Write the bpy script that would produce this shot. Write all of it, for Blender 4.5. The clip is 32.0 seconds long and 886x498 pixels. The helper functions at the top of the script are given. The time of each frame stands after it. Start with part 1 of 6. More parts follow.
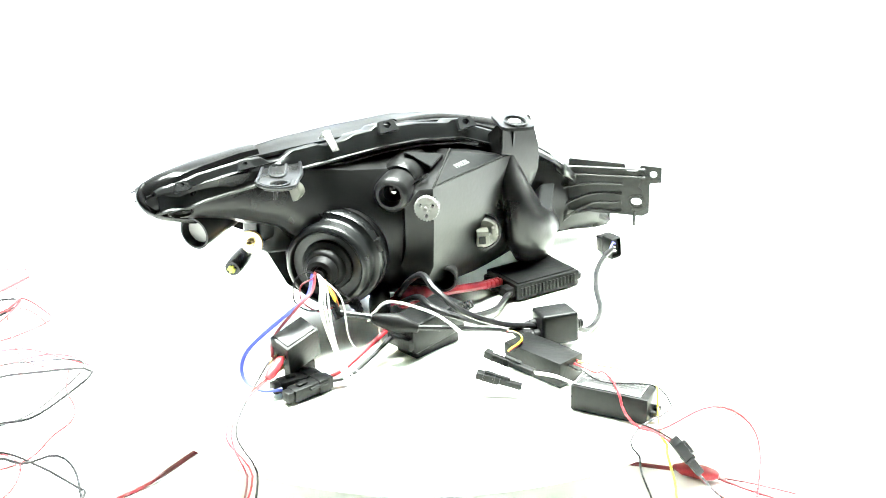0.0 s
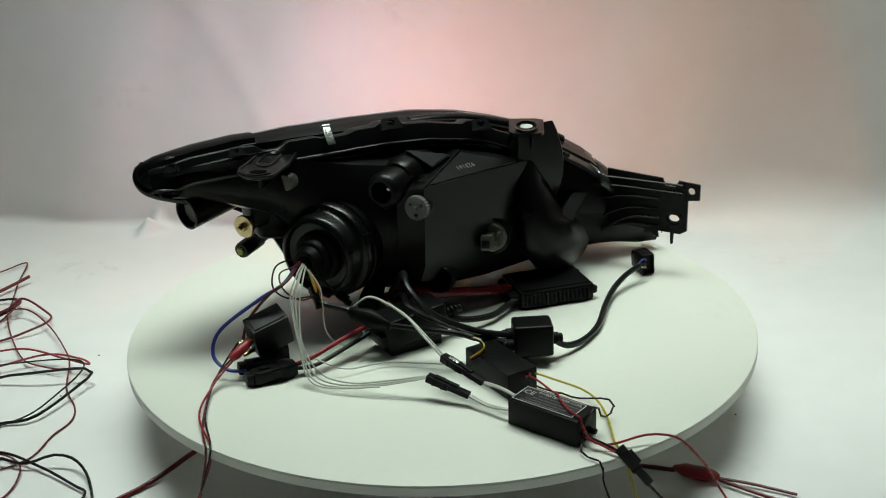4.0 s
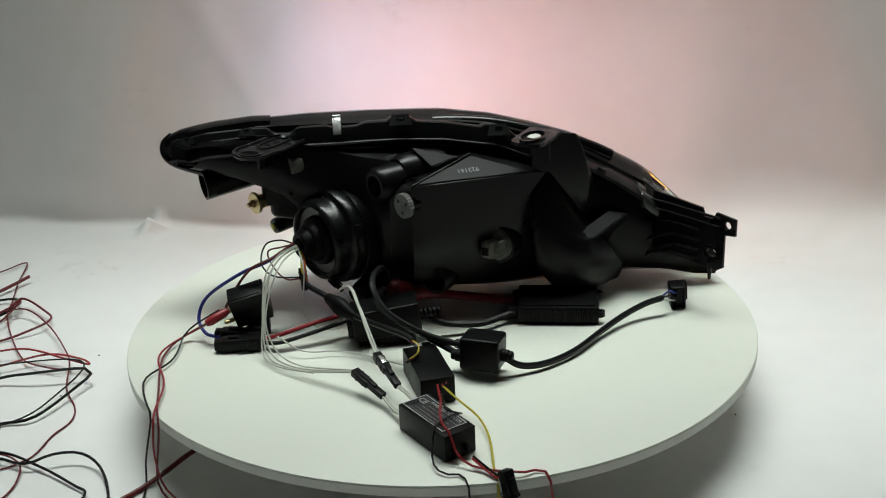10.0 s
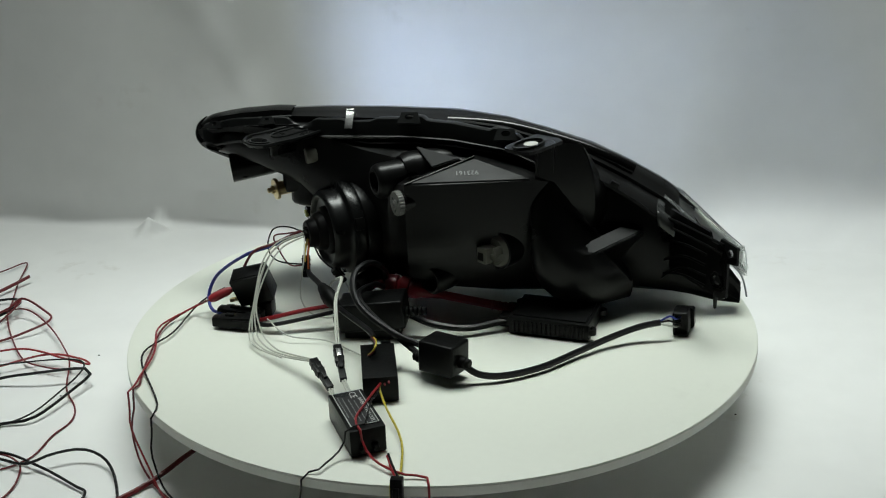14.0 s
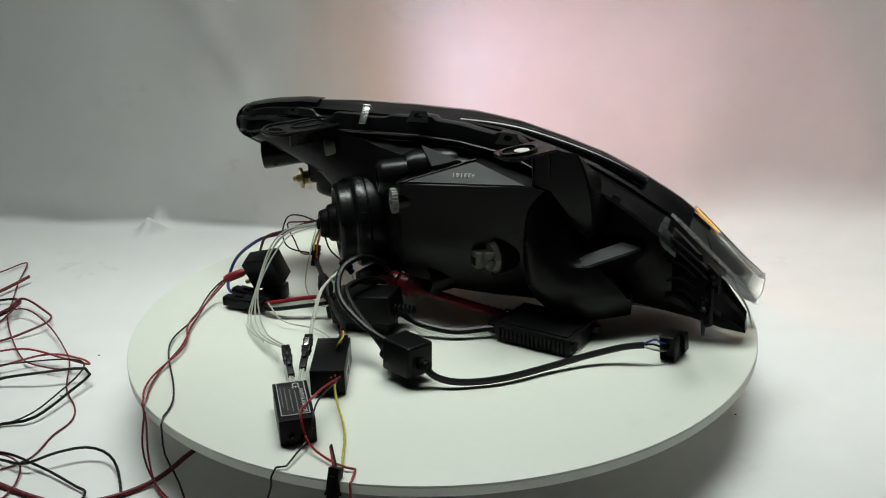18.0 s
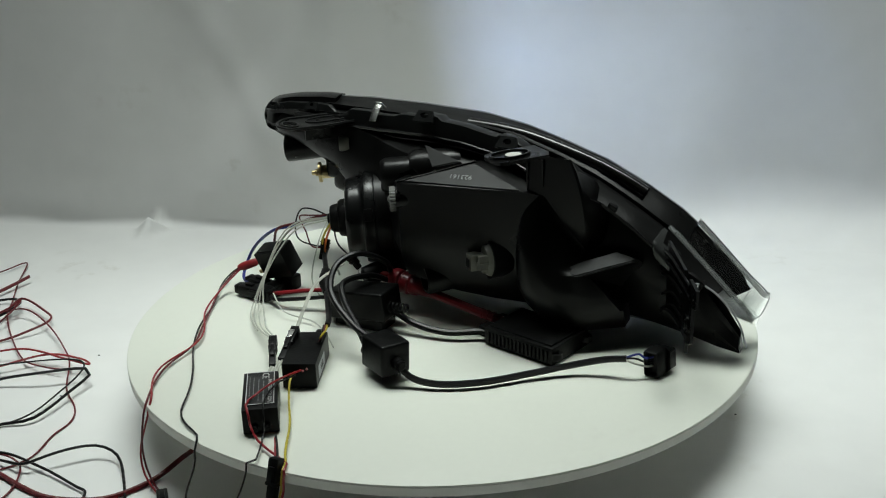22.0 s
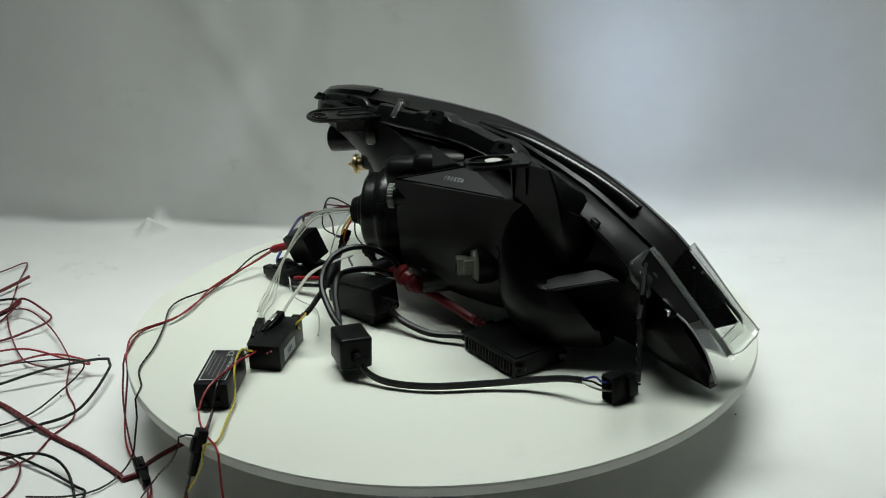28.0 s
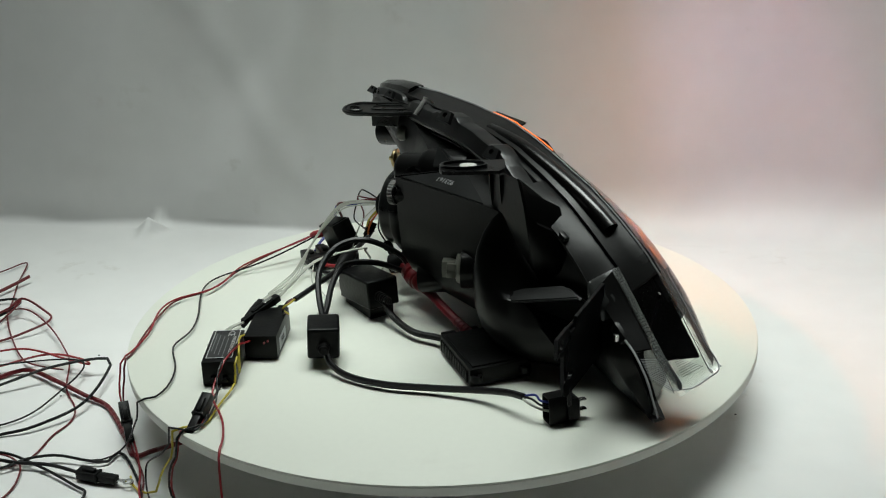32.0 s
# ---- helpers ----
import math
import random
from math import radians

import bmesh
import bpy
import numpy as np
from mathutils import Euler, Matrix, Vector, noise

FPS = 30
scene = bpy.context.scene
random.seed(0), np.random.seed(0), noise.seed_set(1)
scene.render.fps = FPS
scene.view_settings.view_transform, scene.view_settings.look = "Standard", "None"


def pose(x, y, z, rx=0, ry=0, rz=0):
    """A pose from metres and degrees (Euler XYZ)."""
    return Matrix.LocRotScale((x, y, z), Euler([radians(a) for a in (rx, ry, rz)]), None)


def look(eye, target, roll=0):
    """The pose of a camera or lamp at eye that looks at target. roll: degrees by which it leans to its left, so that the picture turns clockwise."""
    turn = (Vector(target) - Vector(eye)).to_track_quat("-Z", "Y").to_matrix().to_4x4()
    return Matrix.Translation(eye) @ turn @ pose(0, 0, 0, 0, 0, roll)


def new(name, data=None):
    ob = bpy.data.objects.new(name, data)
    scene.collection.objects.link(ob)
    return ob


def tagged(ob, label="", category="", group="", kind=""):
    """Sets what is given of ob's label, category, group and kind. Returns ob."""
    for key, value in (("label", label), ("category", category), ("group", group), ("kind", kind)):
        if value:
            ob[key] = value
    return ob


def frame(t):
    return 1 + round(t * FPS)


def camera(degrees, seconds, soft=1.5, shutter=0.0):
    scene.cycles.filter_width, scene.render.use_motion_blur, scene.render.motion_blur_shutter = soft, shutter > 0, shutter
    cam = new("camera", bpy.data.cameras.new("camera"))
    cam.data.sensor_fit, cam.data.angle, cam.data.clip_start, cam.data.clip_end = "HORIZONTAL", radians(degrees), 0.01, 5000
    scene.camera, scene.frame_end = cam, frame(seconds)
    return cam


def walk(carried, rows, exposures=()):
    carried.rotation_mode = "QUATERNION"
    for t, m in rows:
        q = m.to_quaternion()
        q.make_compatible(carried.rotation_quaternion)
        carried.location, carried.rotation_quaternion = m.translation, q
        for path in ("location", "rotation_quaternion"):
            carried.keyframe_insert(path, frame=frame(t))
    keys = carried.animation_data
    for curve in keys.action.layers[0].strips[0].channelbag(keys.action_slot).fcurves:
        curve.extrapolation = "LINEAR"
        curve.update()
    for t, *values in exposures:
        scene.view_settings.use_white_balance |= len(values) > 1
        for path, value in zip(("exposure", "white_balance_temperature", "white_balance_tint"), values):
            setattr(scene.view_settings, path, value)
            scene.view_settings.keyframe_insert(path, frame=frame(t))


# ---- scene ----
# The picture is that of a fixed camera before a small turntable; H is the height of the disc's top over the sheet.
H = 0.08
cam = camera(42.75, 32.0, soft=1.1)
EYE = Vector((0.0, -1.1613, 0.5264 + H))
YAW, PITCH, LEAN = 0.0088, 0.36860, -1.948
AIM = EYE + Vector((math.sin(YAW) * math.cos(PITCH), math.cos(YAW) * math.cos(PITCH), -math.sin(PITCH)))
STAND = look(EYE, AIM, LEAN)
walk(cam, [(0.0, STAND), (32.0, STAND)],
     exposures=[(0.0, 4.5, 6500, 10), (0.3, 3.3, 6500, 9), (0.6, 1.95, 6500, 7), (1.0, 0.95, 6500, 5), (1.3, 0.4, 6500, 3), (1.5, 0.1, 6500, 2), (1.8, 0.0, 6500, 2), (3.5, 0.0, 6500, 2), (6.0, 0.0, 6500, 8), (9.0, 0.0, 6500, 10), (32.0, 0.0, 6500, 10)])

# Turn of the disc: seconds, degrees.
TURN = [(0, 21.15), (1, 17.65), (2, 14.16), (3, 10.87), (3.5, 9.04), (5.5, 1.81), (6, 0), (7, -3.69), (8, -7.49), (9, -11.08),
        (10, -14.51), (11, -18.42), (12, -22.16), (13, -25.84), (14, -29.38), (14.5, -31.3), (16.5, -38.17), (17, -39.8),
        (18, -42.7), (19, -45.26), (19.5, -46.2), (20, -46.79), (20.5, -47.63), (21, -49.19), (22, -51.08), (22.5, -52.07),
        (23, -52.5), (24, -52.74), (24.5, -53.41), (25, -54.92), (25.5, -56.8), (27.5, -63.93), (28, -65.69), (29, -69.18),
        (30, -72.65), (31, -76.33), (32, -80.57)]

# ---- light ----
world = bpy.data.worlds.new("room_air")
world.use_nodes = True
scene.world = world
world.node_tree.nodes["Background"].inputs[0].default_value = (0.80, 0.86, 0.84, 1)
world.node_tree.nodes["Background"].inputs[1].default_value = 0.03


def area_lamp(name, eye, target, sx, sy, watts, colour):
    data = bpy.data.lights.new(name, "AREA")
    data.shape, data.size, data.size_y, data.energy, data.color = "RECTANGLE", sx, sy, watts, colour
    ob = new(name, data)
    ob.matrix_world = look(eye, target)
    return ob


area_lamp("overhead_lamp", (0.04, 0.26, 1.75), (0.04, 0.03, 0.0), 1.9, 0.45, 7.3, (0.92, 1.0, 0.945)).data.spread = radians(66)


# ---- materials ----
def nodes_of(name):
    m = bpy.data.materials.new(name)
    m.use_nodes = True
    return m, m.node_tree, m.node_tree.nodes["Principled BSDF"]


def surface(name, colour, rough=0.5, metal=0.0, mottle=0.15, grain=60.0, bump=0.15, spread=0.12, coarse=6.0, spec=0.5, tint=None):
    """Base colour with coarse and fine variation, uneven gloss and a fine relief."""
    m, tree, bsdf = nodes_of(name)
    ns, ln = tree.nodes, tree.links
    co = ns.new("ShaderNodeTexCoord")
    fine, big = ns.new("ShaderNodeTexNoise"), ns.new("ShaderNodeTexNoise")
    fine.inputs["Scale"].default_value, fine.inputs["Detail"].default_value = grain, 4
    big.inputs["Scale"].default_value, big.inputs["Detail"].default_value = coarse, 3
    mix = ns.new("ShaderNodeMixRGB")
    dark = tint if tint else tuple(c * (1 - mottle) for c in colour)
    mix.inputs[1].default_value, mix.inputs[2].default_value = (*dark, 1), (*[min(1, c * (1 + mottle * 0.5)) for c in colour], 1)
    add = ns.new("ShaderNodeMath")
    add.operation = "MULTIPLY_ADD"
    add.inputs[1].default_value = 0.35
    span = ns.new("ShaderNodeMapRange")
    span.inputs["From Min"].default_value, span.inputs["From Max"].default_value = 0.45, 0.9
    gloss = ns.new("ShaderNodeMapRange")
    gloss.inputs["To Min"].default_value, gloss.inputs["To Max"].default_value = max(0.02, rough - spread), min(1, rough + spread)
    relief = ns.new("ShaderNodeBump")
    relief.inputs["Strength"].default_value, relief.inputs["Distance"].default_value = bump, 0.002
    for n in (fine, big):
        ln.new(co.outputs["Object"], n.inputs["Vector"])
    ln.new(fine.outputs["Fac"], add.inputs[0])
    ln.new(big.outputs["Fac"], add.inputs[2])
    ln.new(add.outputs[0], span.inputs["Value"])
    ln.new(span.outputs[0], mix.inputs[0])
    ln.new(mix.outputs[0], bsdf.inputs["Base Color"])
    ln.new(big.outputs["Fac"], gloss.inputs["Value"])
    ln.new(gloss.outputs[0], bsdf.inputs["Roughness"])
    ln.new(fine.outputs["Fac"], relief.inputs["Height"])
    ln.new(relief.outputs[0], bsdf.inputs["Normal"])
    bsdf.inputs["Metallic"].default_value = metal
    bsdf.inputs["Specular IOR Level"].default_value = spec
    return m


def clear(name, colour=(1, 1, 1), gloss=0.12, rough=0.05, milky=0.0):
    """Thin clear plastic: mostly see-through, with a sheen that grows at a slant."""
    m, tree, bsdf = nodes_of(name)
    ns, ln = tree.nodes, tree.links
    ns.remove(bsdf)
    thru, shine, mix, edge = ns.new("ShaderNodeBsdfTransparent"), ns.new("ShaderNodeBsdfGlossy"), ns.new("ShaderNodeMixShader"), ns.new("ShaderNodeFresnel")
    thru.inputs[0].default_value = (*colour, 1)
    shine.inputs["Roughness"].default_value = rough
    edge.inputs["IOR"].default_value = 1.0 + gloss * 4
    ln.new(edge.outputs[0], mix.inputs[0])
    ln.new(thru.outputs[0], mix.inputs[1])
    ln.new(shine.outputs[0], mix.inputs[2])
    body, haze = ns.new("ShaderNodeMixShader"), ns.new("ShaderNodeBsdfTranslucent")
    cast, white = ns.new("ShaderNodeMixShader"), ns.new("ShaderNodeBsdfDiffuse")
    haze.inputs[0].default_value = white.inputs[0].default_value = (0.75, 0.77, 0.76, 1)
    body.inputs[0].default_value, cast.inputs[0].default_value = milky, 0.5
    ln.new(haze.outputs[0], cast.inputs[1])
    ln.new(white.outputs[0], cast.inputs[2])
    ln.new(mix.outputs[0], body.inputs[1])
    ln.new(cast.outputs[0], body.inputs[2])
    ln.new((body if milky else mix).outputs[0], ns["Material Output"].inputs["Surface"])
    return m


def glow(name, colour, power):
    m, tree, bsdf = nodes_of(name)
    bsdf.inputs["Base Color"].default_value = (*colour, 1)
    bsdf.inputs["Emission Color"].default_value = (*colour, 1)
    bsdf.inputs["Emission Strength"].default_value = power
    return m


RAIL = surface("satin_black_rail", (0.0055, 0.006, 0.006), 0.30, spec=0.34, mottle=0.3, grain=90, bump=0.06, spread=0.1, coarse=18)
SHEET = surface("white_sheet", (0.80, 0.80, 0.79), 0.55, mottle=0.06, grain=25, bump=0.1, coarse=3)
DISC = surface("white_laminate", (0.78, 0.80, 0.72), 0.42, mottle=0.03, grain=120, bump=0.03, coarse=4)
DISC_SIDE = surface("disc_edge_band", (0.80, 0.81, 0.74), 0.5, mottle=0.08, grain=80, bump=0.05)
BLACK = surface("moulded_black_plastic", (0.0046, 0.0047, 0.0046), 0.30, spec=0.20, mottle=0.3, grain=180, bump=0.05, spread=0.1, coarse=14)
FACET = surface("satin_black_facet", (0.005, 0.0055, 0.0055), 0.40, spec=0.14, mottle=0.3, grain=140, bump=0.05, spread=0.12, coarse=22)
GLOSSY = surface("glossy_black_plastic", (0.0035, 0.0035, 0.0035), 0.20, spec=0.40, mottle=0.3, grain=120, bump=0.05, spread=0.08, coarse=12)
RUBBER = surface("black_rubber", (0.004, 0.004, 0.004), 0.5, spec=0.12, mottle=0.3, grain=200, bump=0.15)
CASE = surface("black_case_plastic", (0.005, 0.0053, 0.0053), 0.36, spec=0.14, mottle=0.3, grain=220, bump=0.1)
WHITE = surface("white_nylon", (0.62, 0.62, 0.58), 0.45, mottle=0.15, grain=150)
NYLON = surface("dull_white_nylon", (0.20, 0.20, 0.19), 0.4, mottle=0.2, grain=150)
BULBGREY = surface("greyish_clear_nylon", (0.12, 0.12, 0.10), 0.35, mottle=0.3, grain=150)
STEEL = surface("spring_steel", (0.75, 0.75, 0.74), 0.25, 1.0, mottle=0.1, grain=200)
BRASS = surface("brass_plate", (0.75, 0.60, 0.32), 0.3, 1.0, mottle=0.2, grain=200)
CHROME = surface("bright_chrome", (0.8, 0.8, 0.8), 0.12, 1.0, mottle=0.05, grain=100, bump=0.02)
RED = surface("red_insulation", (0.30, 0.016, 0.022), 0.38, mottle=0.2, grain=150)
DEEPRED = surface("deep_red_rubber", (0.19, 0.009, 0.015), 0.36, mottle=0.25, grain=120)
DARKRED = surface("dark_red_insulation", (0.13, 0.008, 0.012), 0.4, mottle=0.25, grain=150)
WIREBLACK = surface("black_insulation", (0.006, 0.006, 0.0065), 0.35, spec=0.3, mottle=0.2, grain=150)
WIREWHITE = surface("white_insulation", (0.52, 0.53, 0.47), 0.4, mottle=0.1, grain=150)
YELLOW = surface("yellow_insulation", (0.55, 0.45, 0.04), 0.4, mottle=0.15, grain=150)
BLUE = surface("blue_insulation", (0.03, 0.045, 0.28), 0.4, mottle=0.2, grain=150)
ORANGE = surface("orange_insulation", (0.55, 0.12, 0.02), 0.4, mottle=0.15, grain=150)
STAMPINK = surface("faded_white_print", (0.26, 0.27, 0.27), 0.5, mottle=0.4, grain=300, bump=0.0)
INK = surface("white_print", (0.62, 0.63, 0.62), 0.5, mottle=0.3, grain=300, bump=0.0)
LABEL = surface("black_label_film", (0.022, 0.023, 0.024), 0.3, mottle=0.2, grain=90, bump=0.02)
BEAD = surface("pale_clear_bead", (0.34, 0.35, 0.36), 0.32, mottle=0.3, grain=80)
LENS = clear("clear_lens", (0.97, 0.98, 0.98), 0.06)
# the milky share whitens clear plastic in place of light caught at its edges
EDGE_LIT = clear("edge_lit_clear_plastic", (0.88, 0.89, 0.88), 0.10, 0.25, 0.13)
SMOKE = clear("smoky_clear_plastic", (0.06, 0.06, 0.065), 0.05, 0.15)
RIBBED = clear("clear_ribbed_edge", (0.93, 0.94, 0.93), 0.07, 0.30)
AMBER_GLOW = glow("amber_filament_glow", (1.0, 0.20, 0.03), 520)
EDGE_GLOW = glow("amber_edge_glow", (1.0, 0.17, 0.03), 1.5)
GLINT_GLOW = glow("amber_glint_glow", (1.0, 0.50, 0.10), 2.2)
CLEARGREY = surface("greyish_clear_plastic", (0.035, 0.037, 0.036), 0.2, spec=0.5, mottle=0.3, grain=120)
WHITE_GLOW = glow("cool_led_glow", (0.55, 0.70, 1.0), 6)
LED_GLOW = glow("led_strip_glow", (0.55, 0.70, 1.0), 350)
DARKROOM = surface("dull_room_paint", (0.055, 0.055, 0.055), 0.8, mottle=0.1, grain=20)


def scuffed(m, share, tint):
    """Faint uneven scuffs and stains over a material's colour."""
    ns, ln = m.node_tree.nodes, m.node_tree.links
    bsdf = ns["Principled BSDF"]
    src = bsdf.inputs["Base Color"].links[0].from_socket
    co, big, fine, mul = ns.new("ShaderNodeTexCoord"), ns.new("ShaderNodeTexNoise"), ns.new("ShaderNodeTexNoise"), ns.new("ShaderNodeMath")
    big.inputs["Scale"].default_value, fine.inputs["Scale"].default_value, fine.inputs["Detail"].default_value = 4.5, 38.0, 6
    cut, cut2, mix = ns.new("ShaderNodeMapRange"), ns.new("ShaderNodeMapRange"), ns.new("ShaderNodeMixRGB")
    cut.inputs["From Min"].default_value, cut.inputs["From Max"].default_value = 0.60, 0.70
    cut2.inputs["From Min"].default_value, cut2.inputs["From Max"].default_value, cut2.inputs["To Max"].default_value = 0.56, 0.72, share
    mul.operation = "MULTIPLY"
    mix.inputs[2].default_value = (*tint, 1)
    for n in (big, fine):
        ln.new(co.outputs["Object"], n.inputs["Vector"])
    ln.new(big.outputs["Fac"], cut.inputs["Value"])
    ln.new(fine.outputs["Fac"], cut2.inputs["Value"])
    ln.new(cut.outputs[0], mul.inputs[0])
    ln.new(cut2.outputs[0], mul.inputs[1])
    ln.new(mul.outputs[0], mix.inputs[0])
    ln.new(src, mix.inputs[1])
    ln.new(mix.outputs[0], bsdf.inputs["Base Color"])


scuffed(SHEET, 0.32, (0.46, 0.43, 0.36))
scuffed(DISC, 0.10, (0.55, 0.55, 0.48))


# ---- building ----
def link(name, bm, material, parent=None, smooth=True):
    me = bpy.data.meshes.new(name)
    bmesh.ops.recalc_face_normals(bm, faces=bm.faces)
    bm.to_mesh(me)
    bm.free()
    me.materials.append(material)
    if smooth:
        me.polygons.foreach_set("use_smooth", [True] * len(me.polygons))
        me.set_sharp_from_angle(angle=radians(38))
    ob = new(name, me)
    ob.parent = parent
    return ob


def thing(name, base, label, category, group=""):
    """An Empty at its base, in the disc's space (z from the disc's top)."""
    ob = new(name)
    ob.empty_display_size = 0.02
    ob.matrix_basis = Matrix.Translation(base)
    return tagged(ob, label, category, group)


def part(name, bm, material, parent, label=""):
    """Links a bmesh drawn in the disc's space as one mesh under a thing or a part."""
    base, top = Vector(), parent
    while top:
        base += top.matrix_basis.translation
        top = top.parent
    bmesh.ops.translate(bm, verts=bm.verts, vec=-base)
    ob = link(name, bm, material, parent)
    return tagged(ob, label) if label else ob


def box(bm, size, m, bevel=0.0, seg=2):
    made = bmesh.ops.create_cube(bm, size=1.0, matrix=m @ Matrix.Diagonal((*size, 1)))["verts"]
    if bevel:
        edges = list({e for v in made for e in v.link_edges})
        bmesh.ops.bevel(bm, geom=edges, offset=bevel, segments=seg, profile=0.6, affect="EDGES")
    return bm


def axis_frame(origin, axis, up=(0, 0, 1)):
    """A matrix at origin whose z runs along axis."""
    z = Vector(axis).normalized()
    x = Vector(up).cross(z)
    x = x.normalized() if x.length > 1e-4 else Vector((1, 0, 0))
    y = z.cross(x)
    return Matrix((x, y, z)).transposed().to_4x4() if not origin else Matrix.Translation(origin) @ Matrix((x, y, z)).transposed().to_4x4()


def lathe(bm, profile, m, n=32, close=False):
    """Turns (radius, height) round the z of m."""
    rings = []
    for r, h in profile:
        if r < 1e-6:
            rings.append([bm.verts.new(m @ Vector((0, 0, h)))])
        else:
            rings.append([bm.verts.new(m @ Vector((r * math.cos(2 * math.pi * k / n), r * math.sin(2 * math.pi * k / n), h))) for k in range(n)])
    pairs = list(zip(rings, rings[1:])) + ([(rings[-1], rings[0])] if close else [])
    for a, b in pairs:
        for k in range(n):
            j = (k + 1) % n
            if len(a) == 1 and len(b) == 1:
                continue
            if len(a) == 1:
                bm.faces.new((a[0], b[k], b[j]))
            elif len(b) == 1:
                bm.faces.new((a[k], b[0], a[j]))
            else:
                bm.faces.new((a[k], b[k], b[j], a[j]))
    return bm


def spline(points, step=6):
    """A smooth line through the points (Catmull-Rom)."""
    p = [Vector(v) for v in points]
    p = [2 * p[0] - p[1]] + p + [2 * p[-1] - p[-2]]
    out = []
    for a, b, c, d in zip(p, p[1:], p[2:], p[3:]):
        for k in range(step):
            t = k / step
            out.append(0.5 * (2 * b + (c - a) * t + (2 * a - 5 * b + 4 * c - d) * t * t + (3 * b - a - 3 * c + d) * t ** 3))
    return out + [p[-2]]


def sweep(bm, line, ring, up=(0, 0, 1), closed=True):
    """Carries a cross-section ring of (across, up) along a line, level with up."""
    rings = []
    for i, q in enumerate(line):
        d = (line[min(i + 1, len(line) - 1)] - line[max(i - 1, 0)]).normalized()
        side = d.cross(Vector(up)).normalized()
        top = side.cross(d)
        rings.append([bm.verts.new(q + side * a + top * b) for a, b in ring])
    n = len(ring)
    for a, b in zip(rings, rings[1:]):
        for k in range(n if closed else n - 1):
            bm.faces.new((a[k], a[(k + 1) % n], b[(k + 1) % n], b[k]))
    if closed:
        bm.faces.new(rings[0][::-1])
        bm.faces.new(rings[-1])
    return bm


def cord(bm, points, r, n=8, step=6, smooth=True):
    """A round wire through the points."""
    line = spline(points, step) if smooth else [Vector(v) for v in points]
    rings, side = [], None
    for i, q in enumerate(line):
        d = (line[min(i + 1, len(line) - 1)] - line[max(i - 1, 0)]).normalized()
        if side is None:
            side = d.orthogonal().normalized()
        side = (side - d * side.dot(d)).normalized()
        other = d.cross(side)
        rings.append([bm.verts.new(q + r * (side * math.cos(2 * math.pi * k / n) + other * math.sin(2 * math.pi * k / n))) for k in range(n)])
    for a, b in zip(rings, rings[1:]):
        for k in range(n):
            bm.faces.new((a[k], a[(k + 1) % n], b[(k + 1) % n], b[k]))
    bm.faces.new(rings[0][::-1])
    bm.faces.new(rings[-1])
    return bm


def loft(bm, rings, close_ends=True):
    rows = [[bm.verts.new(v) for v in r] for r in rings]
    n = len(rows[0])
    for a, b in zip(rows, rows[1:]):
        for k in range(n):
            bm.faces.new((a[k], a[(k + 1) % n], b[(k + 1) % n], b[k]))
    if close_ends:
        bm.faces.new(rows[0][::-1])
        bm.faces.new(rows[-1])
    return bm


def plate(bm, outline, thick, m, holes=()):
    """A flat plate of an outline in the xy of m, with round or long holes (x, y, rx, ry), lifted by thick along z."""
    made = []
    loops = [outline] + [[(x + rx * math.cos(a * math.pi / 8), y + ry * math.sin(a * math.pi / 8)) for a in range(16)] for x, y, rx, ry in holes]
    edges = []
    for lp in loops:
        vs = [bm.verts.new(m @ Vector((x, y, 0))) for x, y in lp]
        edges += [bm.edges.new((vs[k], vs[(k + 1) % len(vs)])) for k in range(len(vs))]
    faces = [f for f in bmesh.ops.triangle_fill(bm, edges=edges, use_dissolve=False)["geom"] if isinstance(f, bmesh.types.BMFace)]
    up = bmesh.ops.extrude_face_region(bm, geom=faces)["geom"]
    bmesh.ops.translate(bm, verts=[v for v in up if isinstance(v, bmesh.types.BMVert)], vec=(m.to_3x3() @ Vector((0, 0, thick))))
    return bm


def words(name, text, size, m, material, parent, label=""):
    """Printed characters lying in the xy of m."""
    cu = bpy.data.curves.new(name, "FONT")
    cu.body, cu.size, cu.align_x, cu.align_y, cu.extrude, cu.resolution_u = text, size, "CENTER", "CENTER", 0.00012, 2
    tmp = bpy.data.objects.new(name, cu)
    scene.collection.objects.link(tmp)
    me = bpy.data.meshes.new_from_object(tmp.evaluated_get(bpy.context.evaluated_depsgraph_get()))
    bpy.data.objects.remove(tmp)
    bm = bmesh.new()
    bm.from_mesh(me)
    bpy.data.meshes.remove(me)
    bmesh.ops.transform(bm, matrix=m, verts=bm.verts)
    return part(name, bm, material, parent, label)


